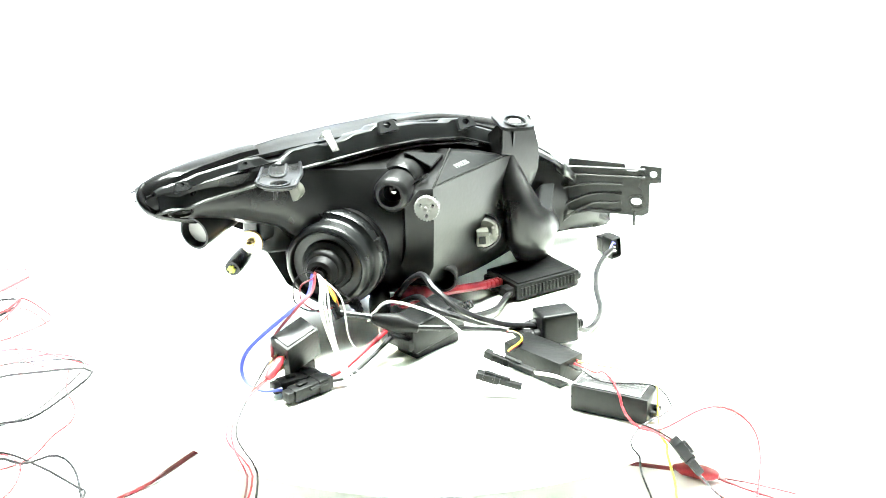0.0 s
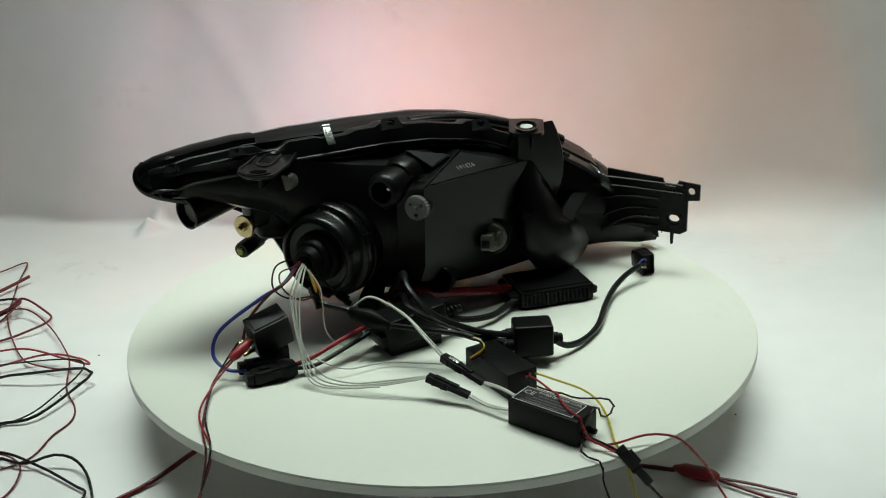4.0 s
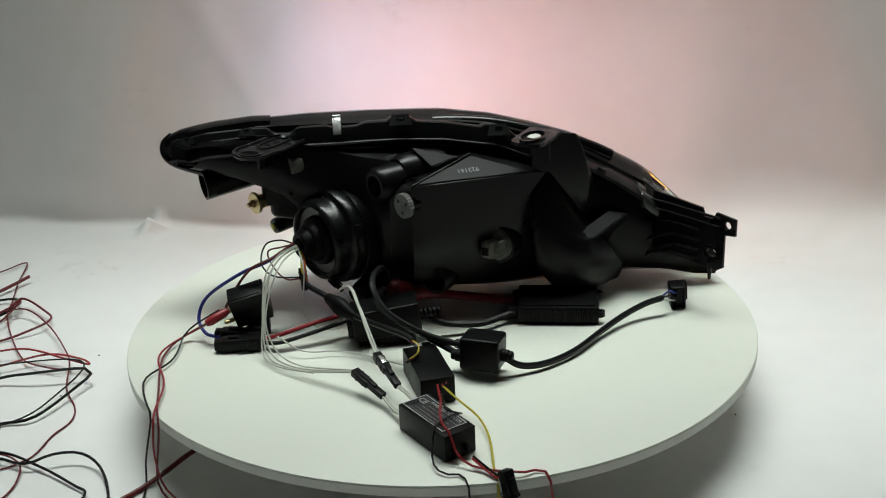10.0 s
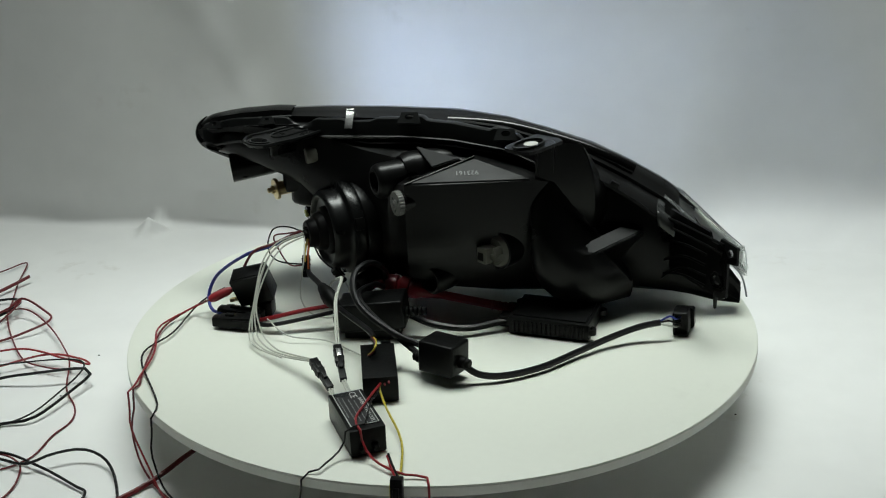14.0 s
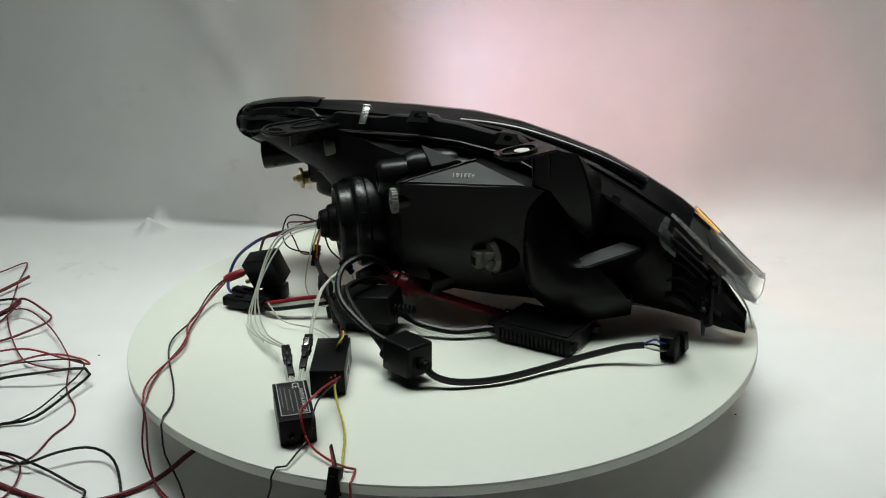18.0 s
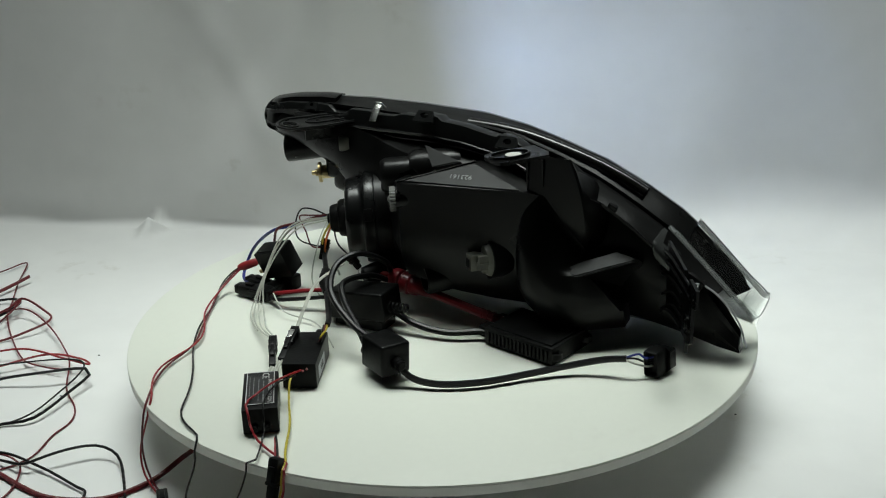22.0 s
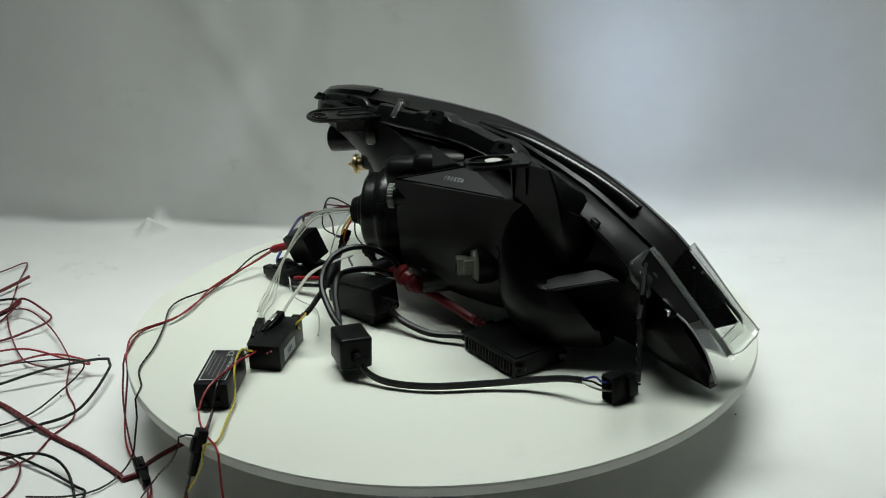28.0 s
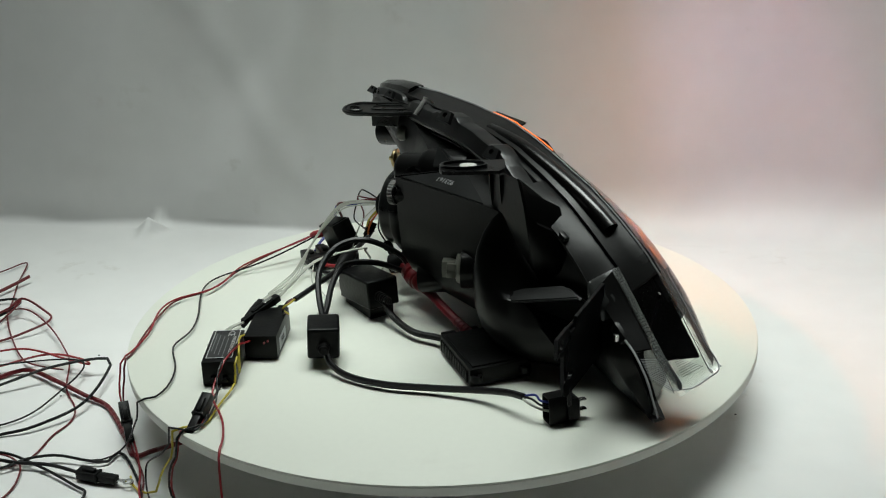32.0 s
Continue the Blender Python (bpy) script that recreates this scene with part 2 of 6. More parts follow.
# ---- the setting ----
def sheet_shape(u, v):
    """The white sheet: u metres along the crease, v metres from the crease (below zero: on the table; above: up the back)."""
    r = 0.012 + 0.09 * max(0.0, min(1.0, (u + 0.15) / 0.6))
    arc = r * math.pi / 2
    n1 = noise.noise(Vector((u * 1.7, v * 1.1, 0.3)))
    n2 = noise.noise(Vector((u * 5.0 + 3, v * 2.2, 1.7)))
    if v < 0:
        back, z = v, 0.0
        flat = min(1.0, -v / 0.12)
        z += 0.0015 * n2 * (1 - flat)
    elif v < arc:
        a = v / r
        back, z = r * math.sin(a), r - r * math.cos(a)
        back += 0.012 * n2 * v / arc
    else:
        back, z = r + 0.10 * (v - arc) ** 1.2, r + (v - arc)
        back += 0.012 * n2 + 0.03 * n1 * min(1.0, (v - arc) / 0.2)
    # folds that lean across the back
    if v > 0.02:
        k = min(1.0, (v - 0.02) / 0.1)
        for u0, slope, deep, wide in ((-0.34, 0.45, 0.007, 0.05), (0.02, -0.18, 0.005, 0.09), (0.36, 0.20, 0.006, 0.07), (-0.62, 0.5, 0.010, 0.06), (0.75, -0.5, 0.010, 0.06), (-0.15, -0.6, 0.005, 0.03)):
            d = (u - u0 - slope * v) / wide
            back -= k * deep * math.exp(-d * d)
    # one sharp pinch, like a small tent across the bend
    d = abs(u + 0.452 - 0.10 * v) / 0.030 + abs(v + 0.006) / 0.050
    if d < 1:
        back -= (0.030 if v > 0 else 0.016) * (1 - d) ** 1.1
        z += (0.006 if v > 0 else 0.026) * (1 - d) ** 1.1
    # soft dents higher up the back
    for u0, v0, w, h, deep in ((-0.34, 0.085, 0.050, 0.075, 0.010), (-0.30, 0.24, 0.045, 0.060, -0.006), (-0.72, 0.16, 0.10, 0.10, 0.008), (0.62, 0.22, 0.10, 0.12, 0.006)):
        if v > 0.02:
            back -= deep * min(1.0, (v - 0.02) / 0.05) * math.exp(-((u - u0 - 0.35 * (v - v0)) / w) ** 2 - ((v - v0) / h) ** 2)
    # pinched puckers where the sheet bends up
    for u0, w, hgt in ((-0.40, 0.05, 0.006), (-0.62, 0.06, 0.008), (0.66, 0.022, 0.012), (-0.95, 0.04, 0.02)):
        d = ((u - u0) / w) ** 2 + ((v - 0.035) / 0.035) ** 2
        back -= hgt * math.exp(-d)
    return back, z


CREASE_AT, CREASE_TURN = Vector((0.0, 0.46, 0.0)), math.atan(-0.2)
us = np.concatenate([np.linspace(-2.4, -1.0, 15)[:-1], np.linspace(-1.0, 1.1, 300), np.linspace(1.1, 2.4, 14)[1:]])
vs = np.concatenate([np.linspace(-2.6, -0.2, 26)[:-1], np.linspace(-0.2, -0.03, 18)[:-1], np.linspace(-0.03, 0.10, 44)[:-1], np.linspace(0.10, 0.9, 84), np.linspace(0.9, 1.7, 14)[1:]])
along, behind = Vector((math.cos(CREASE_TURN), math.sin(CREASE_TURN), 0)), Vector((-math.sin(CREASE_TURN), math.cos(CREASE_TURN), 0))
verts, faces = [], []
for v in vs:
    for u in us:
        b, z = sheet_shape(float(u), float(v))
        verts.append(CREASE_AT + along * float(u) + behind * b + Vector((0, 0, z)))
nu = len(us)
faces = [(i * nu + j, i * nu + j + 1, (i + 1) * nu + j + 1, (i + 1) * nu + j) for i in range(len(vs) - 1) for j in range(nu - 1)]
me = bpy.data.meshes.new("backdrop")
me.from_pydata(verts, [], faces)
me.materials.append(SHEET)
me.polygons.foreach_set("use_smooth", [True] * len(me.polygons))
sheet = new("backdrop", me)
thick = sheet.modifiers.new("thickness", "SOLIDIFY")
thick.thickness, thick.offset = 0.002, -1
tagged(sheet, "white paper sweep with soft creases, on the table and up the back", "backdrop", kind="structure")


def wall(name, size, at, label):
    bm = bmesh.new()
    box(bm, size, Matrix.Translation(at), 0.0)
    ob = link(name, bm, DARKROOM, smooth=False)
    return tagged(ob, label, "wall" if "wall" in name else name, kind="structure")


wall("wall_south", (6.0, 0.1, 3.4), (0, -3.0, 0.9), "dim grey painted wall behind the camera")
wall("wall_north", (6.0, 0.1, 3.4), (0, 2.9, 0.9), "grey painted wall behind the white sheet")
wall("wall_west", (0.1, 5.8, 3.4), (-2.95, -0.05, 0.9), "grey painted side wall of the room")
wall("wall_east", (0.1, 5.8, 3.4), (2.95, -0.05, 0.9), "grey painted side wall of the room")
wall("ceiling", (6.0, 6.0, 0.1), (0, -0.05, 2.65), "grey painted ceiling")
wall("floor", (6.0, 6.0, 0.1), (0, -0.05, -0.85), "grey floor under the table")
bm = bmesh.new()
box(bm, (4.4, 2.75, 0.04), Matrix.Translation((0, -0.55, -0.024)), 0.004)
tagged(link("table_top", bm, DARKROOM), "grey table top under the white sheet", "table", kind="structure")

# ---- the turntable ----
MOVERS = []
DISC_AT = Vector((0.0060, -0.0055, 0))
turntable = thing("turntable", (0, 0, 0), "round white turntable with a plain edge band", "turntable")
bm = bmesh.new()
lathe(bm, [(0, -0.0002), (0.3410, -0.0002), (0.3422, -0.0008), (0.3425, -0.002), (0.3415, -0.0022), (0, -0.0022)], Matrix(), 160)
part("top", bm, DISC, turntable)
bm = bmesh.new()
lathe(bm, [(0, -0.0023), (0.3417, -0.0023), (0.3425, -0.0026), (0.3425, -0.0108), (0.3413, -0.0118), (0, -0.0118)], Matrix(), 160)
part("edge_band", bm, DISC_SIDE, turntable, "off-white edge band of the disc")
bm = bmesh.new()
lathe(bm, [(0, -0.012), (0.11, -0.012), (0.115, -0.016), (0.115, -0.072), (0.125, -0.0795), (0, -0.0795)], Matrix(), 64)
part("motor_base", bm, CASE, turntable, "dark round drive base under the disc")
MOVERS.append(turntable)


# ---- the headlight ----
# Its own plan: s along the lamp from the narrow tip, n out of its back, z up from the disc.
TIP = Vector((-0.308, 0.0, 0.0))
LONG, BACK = Vector((0.945, 0.327, 0)), Vector((0.327, -0.945, 0))
AX = Vector((-0.60, -0.80, -0.02)).normalized()


def sn(s, n, z):
    return TIP + LONG * s + BACK * n + Vector((0, 0, z))


def at(s, table):
    return float(np.interp(s, [r[0] for r in table], [r[1] for r in table]))


Z_TOP = [(0, .190), (.015, .200), (.05, .209), (.10, .2145), (.16, .2145), (.23, .2135), (.31, .2115), (.366, .204), (.414, .191), (.459, .176), (.50, .156), (.54, .133), (.562, .116), (.594, .085), (.629, .051)]
Z_LOW = [(0, .176), (.03, .163), (.08, .150), (.13, .128), (.17, .085), (.205, .046), (.235, .030), (.27, .022), (.36, .014), (.46, .012), (.63, .010)]
N_BACK = [(0, .018), (.03, .040), (.08, .050), (.13, .058), (.18, .064), (.21, .080), (.24, .100), (.27, .117), (.30, .116), (.34, .110), (.38, .100), (.44, .080), (.48, .062), (.52, .060), (.56, .072), (.60, .071), (.63, .066)]

N_EDGE = [(0, .002), (.03, .012), (.085, .018), (.12, .020), (.16, .012), (.23, .009), (.31, .011), (.37, .015), (.43, .015), (.50, .011), (.594, .008), (.629, .001)]

headlight = thing("headlight", (0.03, 0.09, 0.0), "black car headlight lying on the turntable, its wired back turned outward", "headlight")


def ring_at(s):
    zt, zl, nb = at(s, Z_TOP), at(s, Z_LOW), at(s, N_BACK)
    h = zt - zl
    rail = min(0.046, nb * 0.95)
    dr = at(s, [(0, 0), (.40, 0), (.52, .008), (.63, .010)])
    fr = at(s, N_EDGE) + at(s, [(0, 0), (.562, 0), (.575, .012), (.592, .030), (.602, .057), (.628, .062)])
    rail, nb = max(rail, fr + .003), max(nb, fr + .006)
    zt -= at(s, [(0, 0), (.562, 0), (.575, .004), (.60, .008), (.628, .016)])
    return [sn(s, fr, zt - 0.005), sn(s, max(rail * 0.5, fr + .002), zt - 0.008 - dr * .6), sn(s, rail, zt - 0.012 - dr * 1.4), sn(s, rail + 0.001, zt - 0.10 * h - 0.010),
            sn(s, rail + (nb - rail) * 0.55, zt - 0.20 * h), sn(s, nb * 0.94, zt - 0.34 * h), sn(s, nb, zt - 0.55 * h), sn(s, nb * 0.97, zl + 0.22 * h),
            sn(s, max(nb * 0.86, fr + .002), zl + 0.08 * h), sn(s, max(nb * 0.55, fr + .001), zl), sn(s, max(0.0, fr - .012), zl)]


bm = bmesh.new()
loft(bm, [ring_at(s) for s in (0.001, .012, .03, .055, .08, .105, .13, .155, .18, .21, .24, .27, .30, .33, .36, .39, .42, .45, .48, .51, .54, .57, .60, .625)])
part("housing", bm, BLACK, headlight)

# skirt of the outer lens over the seam, black up to the clear corner
def drop(s):
    return at(s, [(0, .004), (.35, .004), (.50, .010), (.63, .013)])


def skirt(name, s0, s1, material, label):
    bm = bmesh.new()
    rows = []
    for k in range(33):
        s = s0 + (s1 - s0) * k / 32
        zt = at(s, Z_TOP)
        lip = at(s, [(0, .014), (.04, .030), (.12, .038), (.30, .042), (.562, .038)])
        d, ne = drop(s), at(s, N_EDGE)
        rows.append([sn(s, lip, zt - d), sn(s, (lip + ne) * 0.5, zt - d * .4), sn(s, ne + 0.004, zt + 0.0012), sn(s, ne - 0.004, zt + 0.0005),
                     sn(s, ne - 0.004, zt - 0.004), sn(s, ne + 0.004, zt - 0.003), sn(s, (lip + ne) * 0.5, zt - d * .4 - .003), sn(s, lip, zt - d - 0.004)])
    loft(bm, rows)
    return part(name, bm, material, headlight, label)


skirt("lens_skirt", 0.004, 0.557, BLACK, "black upper edge of the lens")
# pale cord paints the light that the clear rim catches along the brow
bm = bmesh.new()
cord(bm, [sn(s, at(s, N_EDGE) + .0005, at(s, Z_TOP) + .0022) for s in np.linspace(.118, .562, 48)], .0008, 6, smooth=False)
part("brow_gleam", bm, BEAD, headlight, "thin pale edge of the lens along the brow")
bm = bmesh.new()
rows = []
for s in (.001, .008, .02, .04, .06, .08, .10, .116, .121):
    zt, ne = at(s, Z_TOP), at(s, N_EDGE)
    w = at(s, [(0, .010), (.03, .020), (.12, .017)])
    rows.append([sn(s, ne + w, zt - .006), sn(s, ne + w * .8, zt + .0015), sn(s, ne + w * .3, zt + .0045), sn(s, ne - .006, zt + .003), sn(s, ne - .006, zt - .010), sn(s, ne + w * .6, zt - .010)])
loft(bm, rows)
part("tip_brow", bm, GLOSSY, headlight, "glossy black cover over the narrow tip")
# lower lip of the seam at the narrow tip
bm = bmesh.new()
cord(bm, [sn(.010, .004, .1975), sn(.001, .008, .190), sn(.001, .016, .180), sn(.010, .021, .171), sn(.030, .024, .163), sn(.060, .026, .154), sn(.085, .026, .147)], .0045, 10)
part("tip_lip", bm, GLOSSY, headlight)
# rail behind the brow: a flat strip with a stepped upper edge and a crisp lower one
def rail_at(s):
    zt = at(s, Z_TOP)
    n0 = at(s, [(0, .020), (.03, .034), (.10, .042), (.19, .053), (.26, .059), (.37, .066), (.425, .074)])
    return n0, zt - at(s, [(0, .004), (.10, .006), (.16, .007), (.26, .001), (.37, .004), (.43, .012)])


STEP = [(0, 0), (.118, .0), (.126, -.006), (.142, -.006), (.152, .001), (.182, .001), (.190, -.002), (.215, -.002), (.225, .001), (.248, .001), (.252, .004), (.276, .004), (.281, .0), (.350, -.001), (.356, .003), (.382, .003), (.388, -.001), (.43, -.001)]
WIDE = [(0, .014), (.03, .021), (.10, .022), (.116, .021), (.128, .015), (.16, .015), (.26, .016), (.38, .015), (.43, .014)]
OUTW = [(0, .004), (.03, .0085), (.11, .0095), (.126, .0035), (.43, .0035)]
bm = bmesh.new()
rows = []
for k in range(90):
    s = 0.010 + (0.425 - 0.010) * k / 89
    n0, zz = rail_at(s)
    up, w, o = at(s, STEP), at(s, WIDE), at(s, OUTW)
    rows.append([sn(s, n0 - 0.020, zz + up - .001), sn(s, n0 - 0.004, zz + up + 0.0018), sn(s, n0 - 0.0015, zz + up + .0008), sn(s, n0 + o * .62, zz - w * .55), sn(s, n0 + o, zz - w),
                 sn(s, n0 + o + .0018, zz - w - .0008), sn(s, n0 + o + .0012, zz - w - .0030), sn(s, n0 - 0.006, zz - w - .0034), sn(s, n0 - 0.020, zz - 0.012)])
loft(bm, rows)
rail = part("mounting_rail", bm, RAIL, headlight, "satin black rail along the upper seam")
# thin flange under the rail
bm = bmesh.new()
rows = []
for k in range(40):
    s = .165 + (.425 - .165) * k / 39
    n0, zz = rail_at(s)
    d = at(s, [(.165, .020), (.22, .025), (.30, .024), (.42, .021)])
    rows.append([sn(s, n0 - .022, zz - d - .001), sn(s, n0 - .001, zz - d), sn(s, n0 - .001, zz - d - .0016), sn(s, n0 - .022, zz - d - .005)])
loft(bm, rows)
part("rail_flange", bm, RAIL, rail)
# underside of the narrow tip, with its drain slot
bm = bmesh.new()
rows = []
for k in range(22):
    s = .006 + (.165 - .006) * k / 21
    n0, zz = rail_at(s)
    w, zl = at(s, WIDE), at(s, Z_LOW)
    zl = max(zl, .118)
    lo = max(.016, n0 - at(s, [(0, .010), (.06, .014), (.16, .004)]))
    rows.append([sn(s, n0 - .012, zz - w * .8), sn(s, n0 + at(s, OUTW) - .001, zz - w - .0015), sn(s, n0 + at(s, OUTW) - .003, zz - w - .005), sn(s, n0 * .6 + lo * .4, zl + (zz - w - zl) * .42), sn(s, lo, zl + .004), sn(s, lo - .008, zl), sn(s, max(.004, n0 - .034), zl + .004)])
loft(bm, rows)
tip_shell = part("tip_underside", bm, BLACK, headlight)
bm = bmesh.new()
slot = axis_frame(sn(.026, .0385, .1730), BACK * .8 - LONG * .30 - Vector((0, 0, .55)), (0, 0, 1))
lathe(bm, [(.0075, -.004), (.0082, .001), (.0068, .002), (.0060, -.001), (0, -.001)], slot @ Matrix.Diagonal((1.5, .62, 1, 1)), 24)
part("drain_slot", bm, RUBBER, tip_shell)


def catch(s, n, z, w=0.020, h=0.013):
    """A square loop on the rail, with an open eye."""
    bm = bmesh.new()
    m = axis_frame(sn(s, n, z), BACK * 0.8 + Vector((0, 0, 0.6)), (0, 0, 1))
    plate(bm, [(-w / 2 - .004, -h / 2 - .002), (w / 2 + .004, -h / 2 - .002), (w / 2, h / 2), (-w / 2, h / 2)], 0.004, m, [(0, 0, w * .27, h * .30)])
    part("catch", bm, RAIL, headlight)


for s, n, z, w, h in ((.030, .0365, .1985, .010, .007), (.096, .0445, .2065, .011, .007), (.263, .062, .2155, .018, .011), (.369, .069, .2000, .018, .011)):
    catch(s, n, z, w, h)
bm = bmesh.new()
clipm = axis_frame(sn(.194, .058, .212), BACK * 0.75 + Vector((0, 0, 0.65)), LONG)
box(bm, (.022, .009, .002), clipm, .0006)
box(bm, (.002, .009, .012), clipm @ pose(-.0115, 0, -.004), .0005)
part("spring_clip", bm, STEEL, headlight, "bright spring steel clip")

# loop bracket near the tip: a level blade with a raised rim and a long eye
bm = bmesh.new()
lu = Vector((.30, -.954, 0)).normalized()
lm = Matrix.Translation((-.1800, -.0505, .1945)) @ Matrix((lu, Vector((-lu.y, lu.x, 0)), Vector((0, 0, 1)))).transposed().to_4x4() @ pose(0, 0, 0, -3, 3, 0)
LOOP = [(.023, .002), (.019, .011), (.006, .022), (-.010, .037), (-.042, .056), (-.056, .050), (-.056, .020), (-.044, .010), (-.020, -.009), (-.006, -.0205), (.010, -.0205), (.021, -.011)]
plate(bm, LOOP, .0028, lm, [(.008, -.003, .0058, .0094)])
bmesh.ops.bevel(bm, geom=[e for e in bm.edges if e.is_manifold and e.calc_face_angle(0) > 1.0], offset=.0006, segments=1, affect="EDGES")
loop = part("mounting_loop", bm, BLACK, headlight, "flat black mounting blade with a long eye")
bm = bmesh.new()
rim = [lm @ Vector((x * .96, y * .94, .0030)) for x, y in (LOOP[6:] + LOOP[:5])]
cord(bm, rim, .0019, 6, 3)
cord(bm, [lm @ Vector((-.046, .040, .003)), lm @ Vector((-.016, .020, .003)), lm @ Vector((-.009, .008, .003)), lm @ Vector((-.020, .004, .003)), lm @ Vector((-.046, .022, .003))], .0015, 6, 3)
part("blade_rim", bm, RAIL, loop)
bm = bmesh.new()
lathe(bm, [(.0072, .0026), (.0092, .0026), (.0092, .0044), (.0072, .0044)], lm @ pose(.008, -.003, 0) @ Matrix.Diagonal((.92, 1.36, 1, 1)), 24, close=True)
part("eye_rim", bm, RAIL, loop)
bm = bmesh.new()
box(bm, (.052, .004, .020), lm @ pose(-.030, .020, -.010, 0, 0, -38), .001)
part("blade_web", bm, BLACK, loop)

# open tube and the pale plug in it
bm = bmesh.new()
taxis = Vector((-0.76, -0.64, -0.10))
tm = axis_frame((-0.256, -0.013, 0.146), taxis)
lathe(bm, [(.0150, -.060), (.0172, -.002), (.0172, .004), (.0150, .004), (.0146, -.010), (.0, -.010)], tm, 28)
tube = part("vent_tube", bm, BLACK, headlight)
bm = bmesh.new()
lathe(bm, [(.0, -.0035), (.0125, -.0035), (.0128, -.0045), (0, -.0045)], tm, 24)
part("vent_plug", bm, NYLON, tube, "pale grey round plug")
bm = bmesh.new()
wm = axis_frame((-.1545, -.0085, .1700), AX)
lathe(bm, [(0, .002), (.0082, .002), (.0092, .0005), (.0092, -.010)], wm, 24)
part("blanking_plug", bm, BULBGREY, headlight, "dull grey blanking plug")

# aiming screws
gm = axis_frame((-0.202, -0.0095, 0.1248), (-0.60, -0.80, -0.05))
bm = bmesh.new()
lathe(bm, [(0, .001), (.0120, .001), (.0126, -.001), (.0120, -.003), (.0080, -.0035), (.0080, -.03)], gm, 28)
screw = part("aiming_screw", bm, BRASS, headlight, "brass-coloured aiming screw")
bm = bmesh.new()
for k in range(4):
    box(bm, (.009, .0022, .004), gm @ pose(0, 0, .003, 0, 0, 45 * k), .0004)
lathe(bm, [(0, .010), (.0028, .009), (.0032, .001)], gm, 14)
part("screw_head", bm, BRASS, screw)
am = axis_frame((-0.2095, 0.064, 0.0715), (-0.60, -0.80, -0.12))
bm = bmesh.new()
lathe(bm, [(0, .003), (.0085, .003), (.0095, .0), (.0095, -.030), (.0075, -.032), (.0075, -.07)], am, 24)
sleeve = part("aiming_sleeve", bm, BLACK, headlight)
bm = bmesh.new()
for k in range(3):
    box(bm, (.009, .0024, .003), am @ pose(0, 0, .004, 0, 0, 60 * k), .0004)
part("sleeve_key", bm, surface("olive_brass", (.32, .34, .06), .4, .6), sleeve, "yellow-green keyed end")
bm = bmesh.new()
box(bm, (.060, .05, .05), Matrix.Translation((-0.165, 0.03, 0.125)) @ pose(0, 0, 0, 0, 10, 20), .012, 3)
box(bm, (.030, .03, .03), Matrix.Translation((-0.185, 0.012, 0.135)) @ pose(0, 0, 0, 0, 0, 25), .006, 3)
part("aiming_mount", bm, BLACK, headlight)

# main reflector bowl, screwed dust cover and its rubber boot
dm = axis_frame((-.1415, -.0388, .0882), AX)
bm = bmesh.new()
lathe(bm, [(.044, -.118), (.049, -.090), (.0525, -.070), (.0550, -.058), (.0550, -.054), (.050, -.052)], dm, 56)
part("reflector_bowl", bm, BLACK, headlight)
bm = bmesh.new()
lathe(bm, [(.048, -.056), (.0530, -.0535), (.0538, -.052), (.0538, -.0430), (.0526, -.0408), (.0480, -.0395), (.0464, -.0375), (.0458, -.034), (.0454, -.0250), (.0446, -.0222), (.0425, -.0200), (.0400, -.0194), (.0385, -.0205),
           (.0372, -.0250), (.0330, -.0262), (.0240, -.0262), (.0, -.0262)], dm, 72)
cover = part("dust_cover", bm, RAIL, headlight, "round black screw-on dust cover")
for k in range(3):
    bm = bmesh.new()
    box(bm, (.014, .007, .010), dm @ pose(0, 0, 0, 0, 0, 50 + 120 * k) @ pose(0, .0540, -.046), .0015)
    part("grip", bm, BLACK, cover)
bm = bmesh.new()
lathe(bm, [(.0280, -.0265), (.0272, -.0215), (.0250, -.0195), (.0226, -.0190), (.0212, -.0120), (.0192, -.0098), (.0172, -.0094), (.0158, -.0030), (.0142, -.0004), (.0110, .0004), (.0090, -.0004), (.0084, -.008), (0, -.008)], dm, 44)
part("rubber_boot", bm, RUBBER, cover, "stepped black rubber cable boot")
bm = bmesh.new()
lathe(bm, [(0, .004), (.0058, .003), (.0066, -.004), (.0066, -.010)], dm, 18)
part("bundle_sleeve", bm, RUBBER, cover, "black sleeve where the wires leave the boot")

